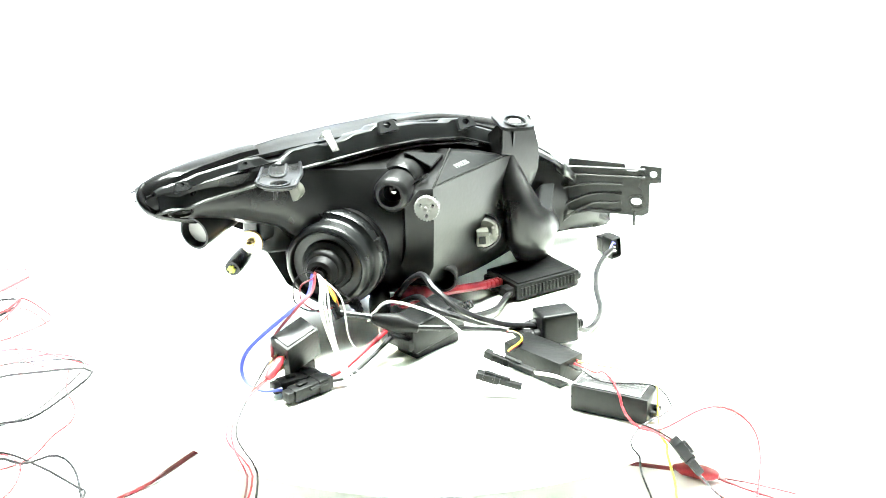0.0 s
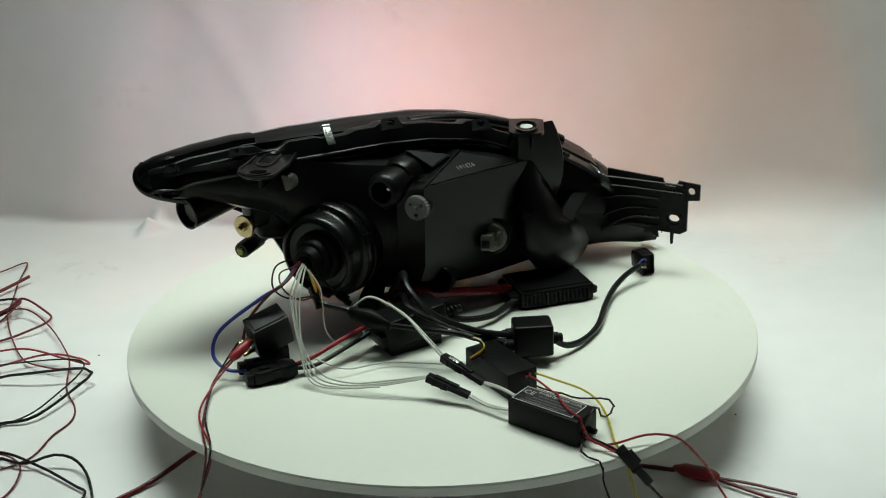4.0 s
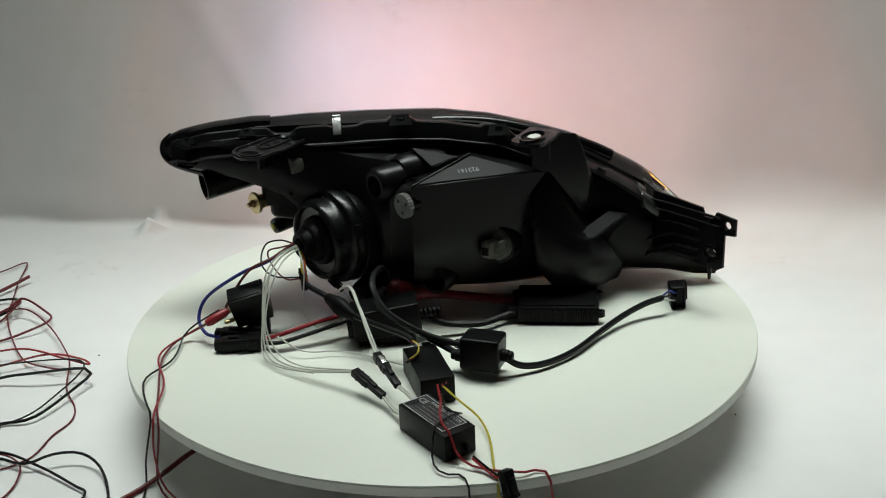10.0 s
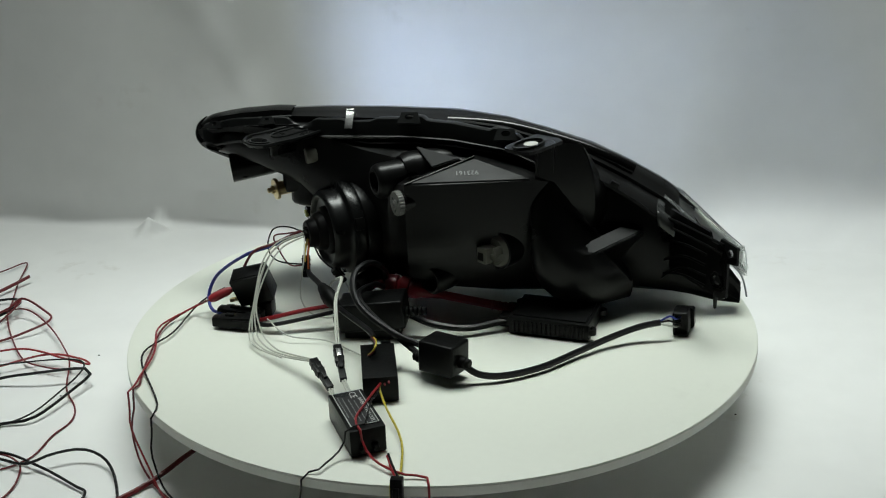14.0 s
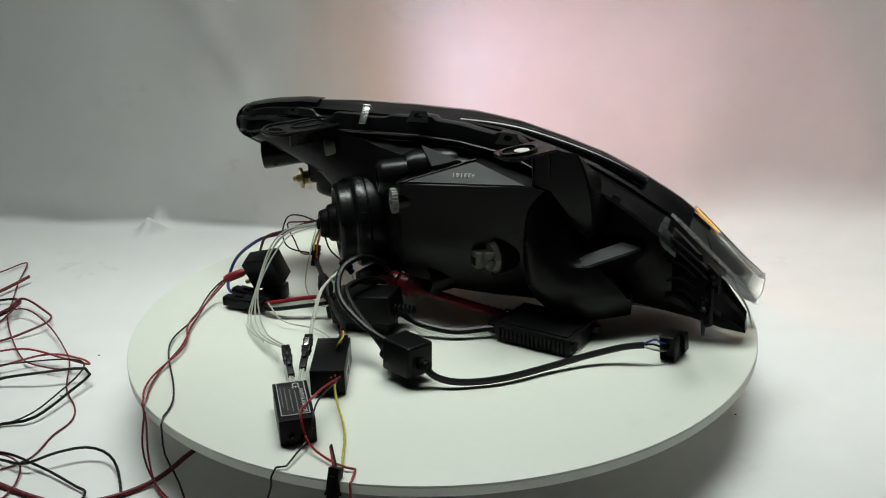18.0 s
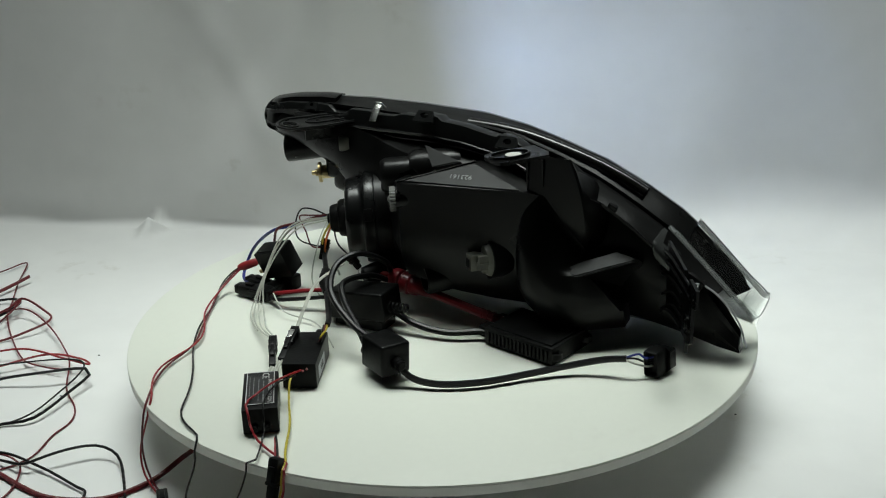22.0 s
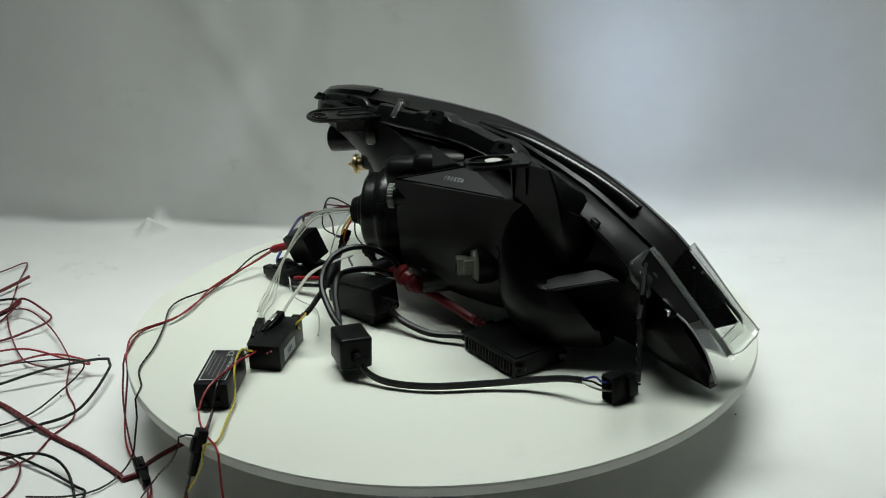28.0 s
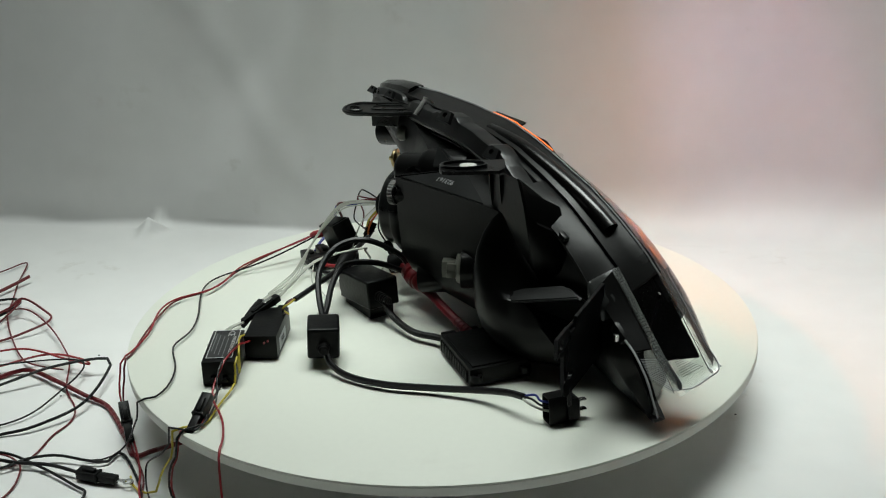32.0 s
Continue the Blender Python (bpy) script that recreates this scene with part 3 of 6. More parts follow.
# second bowl and the stamped shoulder
# rounded reflector back beside the shoulder: a bowed edge, a belly below and a hollow above the ledge
bm = bmesh.new()
rows = []
for z, pts in ((.170, ((.108, .054), (.128, .056), (.150, .068), (.185, .112))), (.158, ((.103, .048), (.122, .050), (.149, .067), (.187, .114))), (.146, ((.1005, .041), (.116, .043), (.147, .064), (.188, .112))),
               (.133, ((.100, .033), (.115, .035), (.146, .059), (.189, .107))), (.118, ((.102, .026), (.119, .027), (.146, .050), (.190, .102))), (.102, ((.104, .0215), (.124, .0225), (.146, .041), (.191, .098))),
               (.089, ((.105, .0200), (.129, .022), (.147, .036), (.191, .098))), (.082, ((.1055, .0200), (.131, .0215), (.158, .036), (.195, .085))), (.060, ((.108, .0205), (.134, .0210), (.164, .037), (.199, .082))),
               (.042, ((.116, .0250), (.139, .0255), (.167, .042), (.200, .086))), (.028, ((.126, .034), (.146, .035), (.169, .050), (.198, .091))), (.018, ((.138, .048), (.152, .049), (.170, .060), (.194, .096)))):
    fine = spline([Vector((x, y, z)) for x, y in ((pts[0][0] - .001, pts[0][1] + .026), (pts[0][0] - .0015, pts[0][1] + .010), (pts[0][0] + .004, pts[0][1] + .0015)) + pts[1:]], 4)
    for k, v in enumerate(fine):
        v.z = min(v.z, .172 - .0030 * max(0, k - 9) - .0008 * max(0, k - 9) ** 2)
        along = (v - TIP).dot(LONG)
        if along > .44:
            v.z = min(v.z, at(along, [(.44, .162), (.48, .141), (.51, .123), (.53, .108), (.556, .090)]))
    rows.append(fine + [v + Vector((-.012, .022, -.002)) for v in (fine[-1], fine[len(fine) // 2])])
loft(bm, rows)
part("reflector_back", bm, BLACK, headlight, "rounded black reflector back")
# upright post under the tab: a channel with three webs that run out on the dome
PL, PR = Vector((.103, .043, 0)), Vector((.157, .062, 0))
px = (PR - PL).normalized()
pn = Vector((px.y, -px.x, 0))
pmw = Matrix.Translation(PL) @ Matrix((px, Vector((0, 0, 1)), pn)).transposed().to_4x4()
bm = bmesh.new()
rows = []
for z, xl, xr, lean in ((.1985, .020, .0480, 0), (.1965, .0, .0495, 0), (.186, 0, .0545, 0), (.172, 0, .0595, 0), (.158, 0, .0630, 0), (.144, .004, .0650, .001), (.130, .012, .0655, .003), (.116, .020, .0640, .007), (.100, .030, .0600, .013)):
    zb = z - .012 if z > .17 else z
    front = [pmw @ Vector((x, z, -lean)) for x in (xl, xl * .7 + xr * .3, xl * .3 + xr * .7, xr - .002)]
    rows.append(front + [pmw @ Vector((xr, z - .0005, -lean - .002)), pmw @ Vector((xr + .004, zb - .002, -lean - .010)), pmw @ Vector((xr + .009, zb - .010, -lean - .024)), pmw @ Vector((xr + .012, zb - .020, -lean - .040)), pmw @ Vector((xl + .002, zb - .020, -lean - .040)), pmw @ Vector((xl, z - .0005, -lean - .004))])
loft(bm, rows)
post = part("mounting_post", bm, BLACK, headlight, "upright black post that runs out on the bowl below")
for x, lo in ((.0015, .160), (.0190, .166)):
    bm = bmesh.new()
    rows = [[pmw @ Vector((x + a, z, b)) for a, b in ((-w, -.002), (-w * .7, d), (w * .7, d), (w, -.002))] for z, w, d in ((lo, .0004, .0004), (lo + .012, .0012, .0024), (lo + .024, .0016, .0030), (.1950, .0018, .0032))]
    loft(bm, rows)
    part("web", bm, BLACK, post)
# shoulder box with its slanting shelf facet
SA, SB, SC = Vector((-.0125, -.0370, .1605)), Vector((.036, .033, .178)), Vector((.106, .038, .159))
deep = -BACK * .055 + Vector((0, 0, -.004))
rows = []
for front, shelf, low in ((SA + Vector((-.028, .012, -.020)), SA + Vector((-.024, .026, -.010)), .062), (SA + Vector((-.013, .008, -.002)), SA + Vector((-.008, .020, .002)), .054), (SA, SA.lerp(SB, .10), .050), (SA.lerp(SC, .22), SA.lerp(SB, .55), .042), (SA.lerp(SC, .44), SB, .036),
                          (SA.lerp(SC, .74), SB.lerp(SC, .55) + Vector((0, .006, .002)), .033), (SC, SC + Vector((-.004, .012, .001)), .032), (SC + Vector((.016, .014, -.004)), SC + Vector((.010, .030, -.002)), .032)):
    rows.append([shelf + deep, shelf, front, front - BACK * .001 + Vector((0, 0, -.045)), Vector((front.x, front.y, low + .022)) - BACK * .004, Vector((front.x, front.y, low)) - BACK * .016, Vector((shelf.x, shelf.y, low)) + deep])
bm = bmesh.new()
loft(bm, rows)
bmesh.ops.bevel(bm, geom=[e for e in bm.edges if e.calc_face_angle(0) > 0.5], offset=.0025, segments=3, affect="EDGES")
shoulder = part("shoulder", bm, BLACK, headlight)
bm = bmesh.new()
tri = [SA.lerp(SB, .06).lerp(SC, .03), SC.lerp(SA, .03).lerp(SB, .04), SB.lerp(SA, .05).lerp(SC, .05)]
loft(bm, [[v + Vector((.0003, -.0006, .0014)) for v in tri], [v - Vector((0, 0, .002)) for v in tri]])
part("shoulder_shelf", bm, FACET, shoulder)
# three-cornered fin over the shoulder, and the bead along the shelf's edge
bm = bmesh.new()
fin = [Vector((-.026, .013, .190)), Vector((.001, .001, .172)), Vector((.024, .021, .179))]
loft(bm, [fin, [v + Vector((.004, .012, -.012)) for v in fin]])
bmesh.ops.bevel(bm, geom=list(bm.edges), offset=.001, segments=2, affect="EDGES")
part("shoulder_fin", bm, FACET, headlight)
bm = bmesh.new()
cord(bm, [SA + Vector((0, 0, .001)), SA.lerp(SB, .5) + Vector((0, 0, .0008)), SB + Vector((0, 0, .0012))], .0010, 6, 3)
part("shoulder_bead", bm, GLOSSY, headlight)
for k in range(3):
    bm = bmesh.new()
    c = Vector((-.030 + .006 * k, -.012 - .003 * k, .163 + .003 * k))
    loft(bm, [[c + Vector((-.006, -.006, -.004)), c + Vector((.008, .001, .003)), c + Vector((.010, .004, -.001))], [c + Vector((-.005, -.003, -.006)), c + Vector((.008, .006, .001)), c + Vector((.010, .008, -.004))]])
    part("shelf_prong", bm, GLOSSY, headlight)

# port with the amber bulb's light in it, and the short tube beside it
pm = axis_frame((-0.0470, -0.0125, 0.156), AX)
bm = bmesh.new()
lathe(bm, [(.0205, -.05), (.0195, .010), (.0175, .014), (.0150, .016), (.0120, .016), (.0115, .006), (.0108, -.012), (0, -.012)], pm, 32)
port = part("bulb_port", bm, BLACK, headlight)
bm = bmesh.new()
lathe(bm, [(0, .004), (.0045, .0025), (.0075, -.001), (.0088, -.006), (.0105, -.010), (.0105, -.0115), (0, -.0115)], pm, 24)
part("bulb_tip", bm, CHROME, port, "shiny bulb tip deep in the port")
bm = bmesh.new()
lathe(bm, [(.022, -.06), (.022, -.012), (.0185, -.004), (0, -.004)], axis_frame((-0.040, -0.003, 0.161), AX), 28)
part("port_collar", bm, BLACK, headlight)

# toothed adjuster wheel on its pedestal
km = axis_frame((-0.0212, -0.0385, 0.1405), (-0.58, -0.815, 0.0))
bm = bmesh.new()
ring = []
for k in range(96):
    r = .0135 if k % 4 < 2 else .0126
    ring.append((r * math.cos(2 * math.pi * k / 96), r * math.sin(2 * math.pi * k / 96)))
plate(bm, ring, .006, km @ Matrix.Translation((0, 0, -.004)), [(.0075 * math.cos(a), .0075 * math.sin(a), .0020, .0020) for a in (0.5, 2.6, 4.7)])
wheel = part("adjuster_wheel", bm, NYLON, headlight, "white toothed adjuster wheel")
bm = bmesh.new()
lathe(bm, [(0, .0045), (.002, .0042), (.003, .003), (.0042, .0028), (.0045, .0018)], km, 20)
part("wheel_hub", bm, NYLON, wheel)
bm = bmesh.new()
lathe(bm, [(.0105, -.004), (.0105, -.022), (0, -.022)], km, 24)
lathe(bm, [(0, -.006), (.0125, -.006), (.0125, -.0045), (0, -.0045)], km, 24)
part("adjuster_pedestal", bm, BLACK, headlight)

# small bulb holder with its square connector
hm = axis_frame((0.0655, 0.0125, 0.0805), (-0.30, -0.95, 0.02))
bm = bmesh.new()
lathe(bm, [(.0185, -.030), (.0185, -.006), (.0165, -.004), (.0155, -.001), (.0125, .0), (0, .0)], hm, 32)
holder = part("bulb_holder", bm, BULBGREY, headlight, "greyish clear bulb holder")
bm = bmesh.new()
box(bm, (.014, .018, .016), hm @ pose(-.002, -.001, .007), .0016)
box(bm, (.010, .006, .010), hm @ pose(.010, -.002, .004), .001)
box(bm, (.005, .016, .012), hm @ pose(.011, .001, .003), .001)
plug_part = part("holder_socket", bm, BULBGREY, holder)
# flat black patch painted in as the shade of the socket's opening
bm = bmesh.new()
box(bm, (.008, .009, .001), hm @ pose(-.003, -.002, .0152), .0002)
part("opening_shade", bm, BLACK, plug_part)
bm = bmesh.new()
lathe(bm, [(.021, -.03), (.0215, -.006), (.0195, -.0055), (.0188, -.012)], hm, 32)
part("holder_collar", bm, BLACK, headlight)

# drain tube under the bowls
bm = bmesh.new()
tm2 = axis_frame((0.006, -0.010, 0.048), (-0.35, -0.93, -0.05))
lathe(bm, [(.0165, -.05), (.0165, .006), (.0150, .008), (.0125, .008), (.0120, -.02), (0, -.02)], tm2, 28)
part("drain_tube", bm, BLACK, headlight)
bm = bmesh.new()
lathe(bm, [(.010, -.06), (.012, .0), (.011, .012), (.007, .014), (0, .014)], axis_frame((-0.075, -0.028, 0.036), (-0.3, -0.9, -0.2)), 24)
part("breather", bm, RUBBER, headlight)

# mounting post with its level tab
bm = bmesh.new()
pm2 = Matrix.Translation((0.1092, 0.0208, 0.2005)) @ pose(0, 0, 0, 0, 0, 78)
plate(bm, [(-.030, -.010), (-.027, -.016), (-.018, -.019), (.028, -.019), (.034, -.010), (.034, .019), (-.018, .019), (-.027, .015), (-.030, .008)], .0035, pm2, [(-.002, 0, .0095, .0065)])
tab = part("post_tab", bm, BLACK, headlight)
bm = bmesh.new()
lathe(bm, [(0, .0036), (.0100, .0036), (.0104, .0042), (.0098, .0046), (0, .0046)], pm2 @ pose(-.002, 0, 0) @ Matrix.Diagonal((.84, .66, 1, 1)), 24)
part("tab_pad", bm, WHITE, tab, "white oval pad in the tab's eye")
bm = bmesh.new()
lathe(bm, [(.0142, .0036), (.0160, .0036), (.0160, .0062), (.0142, .0062)], pm2 @ pose(-.006, 0, 0) @ Matrix.Diagonal((1.45, .78, 1, 1)), 28, close=True)
part("tab_rim", bm, RAIL, tab)
# ribbed bracket plate at the wide end
bd = Vector((0.79, -0.615, 0)).normalized()
bn = Vector((-0.615, -0.79, 0)).normalized()
bmx = Matrix((bd, Vector((0, 0, 1)), -bn)).transposed().to_4x4()
bmx = Matrix.Translation((0.3127, 0.052, 0.1028)) @ bmx
bm = bmesh.new()
plate(bm, [(-.105, -.052), (-.012, -.055), (-.004, -.050), (-.004, -.012), (.010, -.010), (.010, .009), (-.016, .011), (-.020, .003), (-.032, .003), (-.036, .012), (-.105, .016)], .003, bmx,
      [(.0, 0, .0042, .0042), (-.020, -.036, .0065, .0045)])
bracket = part("mounting_bracket", bm, BLACK, headlight, "ribbed black bracket plate with two holes")
bm = bmesh.new()
lathe(bm, [(.0078, -.0010), (.0090, -.0010), (.0090, .001), (.0078, .001)], bmx @ pose(-.020, -.036, -.0005) @ Matrix.Diagonal((1.15, 1, 1, 1)), 28, close=True)
part("boss_ring", bm, BLACK, bracket)
for y, bend in ((.006, 0), (-.004, 0), (-.014, -.004), (-.026, -.010), (-.038, -.014), (-.049, -.006)):
    bm = bmesh.new()
    x1 = -.010 if y > -.01 else -.038
    cord(bm, [bmx @ Vector((-.115, y + bend * 2.2, -.004)), bmx @ Vector((-.095, y + bend, -.002)), bmx @ Vector((-.072, y + bend * .2, -.001)), bmx @ Vector((x1, y, -.0008))], .0016, 6)
    part("stiffening_rib", bm, BLACK, bracket)
bm = bmesh.new()
lathe(bm, [(0, -.010), (.0018, -.008), (.0024, .004), (.0024, .01)], bmx @ pose(-.022, -.060, .0015, -90), 12)
part("locating_pin", bm, BLACK, bracket)
# ledge that catches the light beside the bowl
bm = bmesh.new()
P1, P2, P3, P4 = Vector((.143, .033, .084)), Vector((.169, .046, .081)), Vector((.205, .106, .0935)), Vector((.182, .096, .099))
top = [P1, P2, P3, P4]
loft(bm, [[v + Vector((-.010, .052, -.055)) for v in top], [v + Vector((-.004, .020, -.016)) for v in top], top])
bmesh.ops.bevel(bm, geom=list(bm.edges), offset=.0024, segments=3, affect="EDGES")
ledge = part("bowl_ledge", bm, BLACK, headlight)
bm = bmesh.new()
mid = (P1 + P2 + P3 + P4) / 4
loft(bm, [[v.lerp(mid, .05) + Vector((0, 0, .0012)) for v in top], [v.lerp(mid, .05) - Vector((0, 0, .002)) for v in top]])
bmesh.ops.bevel(bm, geom=list(bm.edges), offset=.0010, segments=3, affect="EDGES")
part("ledge_facet", bm, FACET, ledge)
# dark flank between the brow and the seam
bm = bmesh.new()
SEAM = [(.418, .082, .176), (.44, .074, .168), (.48, .068, .146), (.51, .0685, .128), (.53, .0685, .113), (.556, .0665, .095)]
rows = []
for s in np.linspace(.418, .556, 24):
    nl, zl = (float(np.interp(s, [r[0] for r in SEAM], [r[k] for r in SEAM])) for k in (1, 2))
    a, c = sn(s, .040, at(s, Z_TOP) - drop(s) - .004), sn(s, nl, zl)
    m_ = (a + c) / 2 + BACK * .002 + Vector((0, 0, .002))
    rows.append([a, m_, c, c - Vector((0, 0, .004)), m_ - Vector((0, 0, .006)), a - Vector((0, 0, .004))])
loft(bm, rows)
part("flank", bm, BLACK, headlight)
for s in (.455, .486):
    bm = bmesh.new()
    nl, zl = (float(np.interp(s, [r[0] for r in SEAM], [r[k] for r in SEAM])) for k in (1, 2))
    box(bm, (.010, .006, .005), Matrix.Translation(sn(s, nl - .003, zl + .003)) @ pose(0, 0, 0, 0, 28, 19), .0012)
    part("seam_lug", bm, BLACK, headlight)
# rib on the outer flank that runs along the brow
bm = bmesh.new()
cord(bm, [sn(s, n, at(s, Z_TOP) - d) for s, n, d in ((.30, .030, .009), (.34, .029, .007), (.38, .028, .006), (.44, .026, .005), (.48, .025, .004), (.505, .024, .004))], .0085, 14)
part("brow_rib", bm, GLOSSY, headlight)

# clear corner of the lens: outer wall, dark panel behind it, ribbed flange, lower wall
def strip(name, rows, material, label="", thick=.0016):
    """A thin bent wall through rows of (near edge, far edge) points."""
    bm = bmesh.new()
    loft(bm, [[a, b_, b_ - Vector((0, 0, thick)), a - Vector((0, 0, thick))] for a, b_ in rows])
    return part(name, bm, material, headlight, label)


def flange_z(s):
    return at(s, [(.535, .132), (.554, .1155), (.589, .083), (.625, .050), (.632, .042)])


def weld_z(s):
    return at(s, [(.485, .155), (.519, .123), (.562, .092), (.592, .076), (.601, .071), (.618, .055), (.627, .040), (.629, .030)])


SS = (.556, .570, .585, .600, .615, .628, .634)
strip("lens_wall", [(sn(s, .006, at(s, Z_TOP) - .0015), sn(s, .042, at(s, Z_TOP) - drop(s) - .003)) for s in SS], RIBBED, "clear plastic end wall of the lens")
strip("lens_rim", [(sn(s, -.004, at(s, Z_TOP) + .001), sn(s, .0045, at(s, Z_TOP) - .0012)) for s in SS], EDGE_LIT, "pale clear rim along the lens edge")
bm = bmesh.new()
loft(bm, [[sn(s, .0065, at(s, Z_TOP) - .0060), sn(s2, .040, at(s2, Z_TOP) - drop(s2) - .0095), sn(s2, .040, at(s2, Z_TOP) - drop(s2) - .0115), sn(s, .0065, at(s, Z_TOP) - .008)] for s, s2 in ((.545, .545), (.560, .557), (.575, .570), (.59, .582), (.605, .593), (.616, .601))])
part("dark_panel", bm, SMOKE, headlight, "smoky dark panel behind the clear corner")
bm = bmesh.new()
lathe(bm, [(0, .0012), (.0014, .001), (.0016, 0)], axis_frame(sn(.570, .017, at(.570, Z_TOP) - .0035), Vector((.2, .3, .9))), 10)
part("panel_screw", bm, STEEL, headlight)
strip("lens_end", [(sn(s, .0055, at(s, Z_TOP) - .003), sn(s - .004, .032, at(s, Z_TOP) - drop(s) - .0035)) for s in (.617, .623, .629, .6335)], RIBBED, "pale clear end of the lens")
for k in range(9):
    f = k / 8
    bm = bmesh.new()
    cord(bm, [sn(.612 + .013 * f, .010 + .018 * (1 - f), at(.612 + .013 * f, Z_TOP) - .003 - .006 * (1 - f)), sn(.606 + .012 * f + .004, .031, at(.61 + .012 * f, Z_TOP) - .0125)], .00035, 5, 2)
    part("end_rib", bm, BEAD, headlight)
bm = bmesh.new()
plate(bm, [(.604, .068), (.634, .047), (.6345, .042), (.632, .039), (.600, .060)], .0012, Matrix.Translation(TIP + BACK * .042) @ Matrix((LONG, Vector((0, 0, 1)), BACK)).transposed().to_4x4())
part("lens_corner", bm, RIBBED, headlight, "clear plastic corner of the lens")
for k in range(34):
    s = .548 + .080 * k / 33
    bm = bmesh.new()
    box(bm, (.0009, .0064, .0026), Matrix.Translation(sn(s, .0455, flange_z(s))) @ pose(0, 0, 0, 0, 0, math.degrees(math.atan2(LONG.y, LONG.x))), .0003, 1)
    part("flange_tooth", bm, EDGE_LIT, headlight)
bm = bmesh.new()
sweep(bm, [sn(s, .0455, flange_z(s) - .0012) for s in np.linspace(.540, .632, 14)], [(-.0036, -.0008), (.0036, -.0008), (.0036, .0008), (-.0036, .0008)])
part("ribbed_flange", bm, EDGE_LIT, headlight, "pale ribbed flange of the lens")
strip("lower_wall", [(sn(s, .049, flange_z(s) - .003), sn(s, .0685, weld_z(s) + .001)) for s in (.540, .555, .570, .585, .600)], BLACK, "black wall below the lens flange")
strip("lower_end", [(sn(a, .049, flange_z(a) - .0025), sn(b_, .0685, weld_z(b_) + .001)) for a, b_ in ((.601, .601), (.609, .607), (.617, .612), (.625, .6165), (.6325, .6200))], RIBBED, "clear ribbed lower end of the lens")
for k in range(12):
    s, s2 = .610 + .0225 * k / 11, .6075 + .0125 * k / 11
    bm = bmesh.new()
    a, c = sn(s, .0495, flange_z(s) - .0012), sn(s2, .0675, weld_z(s2) + .002)
    cord(bm, [a, (a + c) / 2 + Vector((0, 0, .0004)), c], .00035, 5, 2)
    part("wall_rib", bm, BEAD, headlight)
bm = bmesh.new()
cord(bm, [sn(.560, .000, .1195), sn(.585, -.001, .0955), sn(.612, -.002, .0690), sn(.632, -.003, .0505), sn(.6345, .012, .0440), sn(.6335, .028, .0390), sn(.628, .042, .0380)], .0007, 6)
part("lens_weld", bm, BEAD, headlight, "pale welded edge of the lens")
bm = bmesh.new()
cord(bm, [sn(s, .0700, weld_z(s) + .0005) for s in (.588, .600, .612, .622, .6275)] + [sn(.632, .066, .019)], .0011, 6)
part("lower_weld", bm, BEAD, headlight, "pale edge of the lower seam")
bm = bmesh.new()
cord(bm, [sn(.44, .062, .165), sn(.48, .066, .145), sn(.51, .068, .127), sn(.53, .068, .112), sn(.555, .066, .094)], .0010, 5)
part("seam_line", bm, RAIL, headlight)
# side marker holder under the seam
bm = bmesh.new()
mm = Matrix.Translation(sn(.544, .056, .1035)) @ Matrix(((LONG * .80 + Vector((0, 0, -.60))), (BACK * .97 + Vector((0, 0, -.24))), Vector((0, 0, 1)))).transposed().to_4x4()
box(bm, (.032, .036, .018), mm, .006, 3)
box(bm, (.012, .020, .020), mm @ pose(.012, -.006, .001), .002)
marker = part("marker_holder", bm, CLEARGREY, headlight, "greyish clear marker bulb holder")
bm = bmesh.new()
box(bm, (.007, .005, .004), Matrix.Translation(sn(.564, .045, .0965)) @ pose(0, 0, 0, 0, 35, 19), .0008)
part("clip", bm, EDGE_LIT, marker)
bm = bmesh.new()
box(bm, (.020, .012, .012), Matrix.Translation(sn(.576, .064, .0800)) @ pose(0, 0, 0, 0, 30, 19), .003)
part("catch_block", bm, BLACK, headlight)
bm = bmesh.new()
box(bm, (.006, .004, .006), Matrix.Translation((0.264, 0.120, 0.079)), .001)
part("bright_catch", bm, STEEL, headlight)

# outer lens, bulging away from the wired back, with a flatter crest towards the wide end
def crest(s):
    return at(s, [(.25, .7), (.33, 1.15)])


bm = bmesh.new()
rows = []
for s in np.linspace(.004, .606, 22):
    zt, zl = at(s, Z_TOP), at(s, Z_LOW)
    bulge = .085 * math.sin(math.pi * min(1, max(0.05, (s + .02) / .66))) ** .7
    ne = at(s, N_EDGE)
    rows.append([sn(s, ne * (1 - f) - (bulge * math.sin(math.pi * f) ** crest(s) if 0 < f < 1 else 0.0), zt + (zl - zt) * f) for f in np.linspace(0, 1, 11)])
vs2 = [[bm.verts.new(p) for p in r] for r in rows]
for a, b in zip(vs2, vs2[1:]):
    for k in range(10):
        bm.faces.new((a[k], a[k + 1], b[k + 1], b[k]))
lens = part("outer_lens", bm, LENS, headlight, "clear curved outer lens")
lens.visible_shadow = False
# lamps inside
FW = -AX
bm = bmesh.new()
jm = axis_frame(sn(.20, -.020, .118), FW)
lathe(bm, [(.042, -.035), (.040, .0), (.036, .004), (.033, .0), (.030, -.01), (0, -.02)], jm, 40)
proj = part("projector", bm, CHROME, headlight, "chrome projector shroud")
bm = bmesh.new()
lathe(bm, [(.0365, .006), (.0405, .006), (.0405, .009), (.0365, .009)], jm, 48, close=True)
part("halo_ring", bm, WHITE_GLOW, proj, "glowing cool white halo ring")
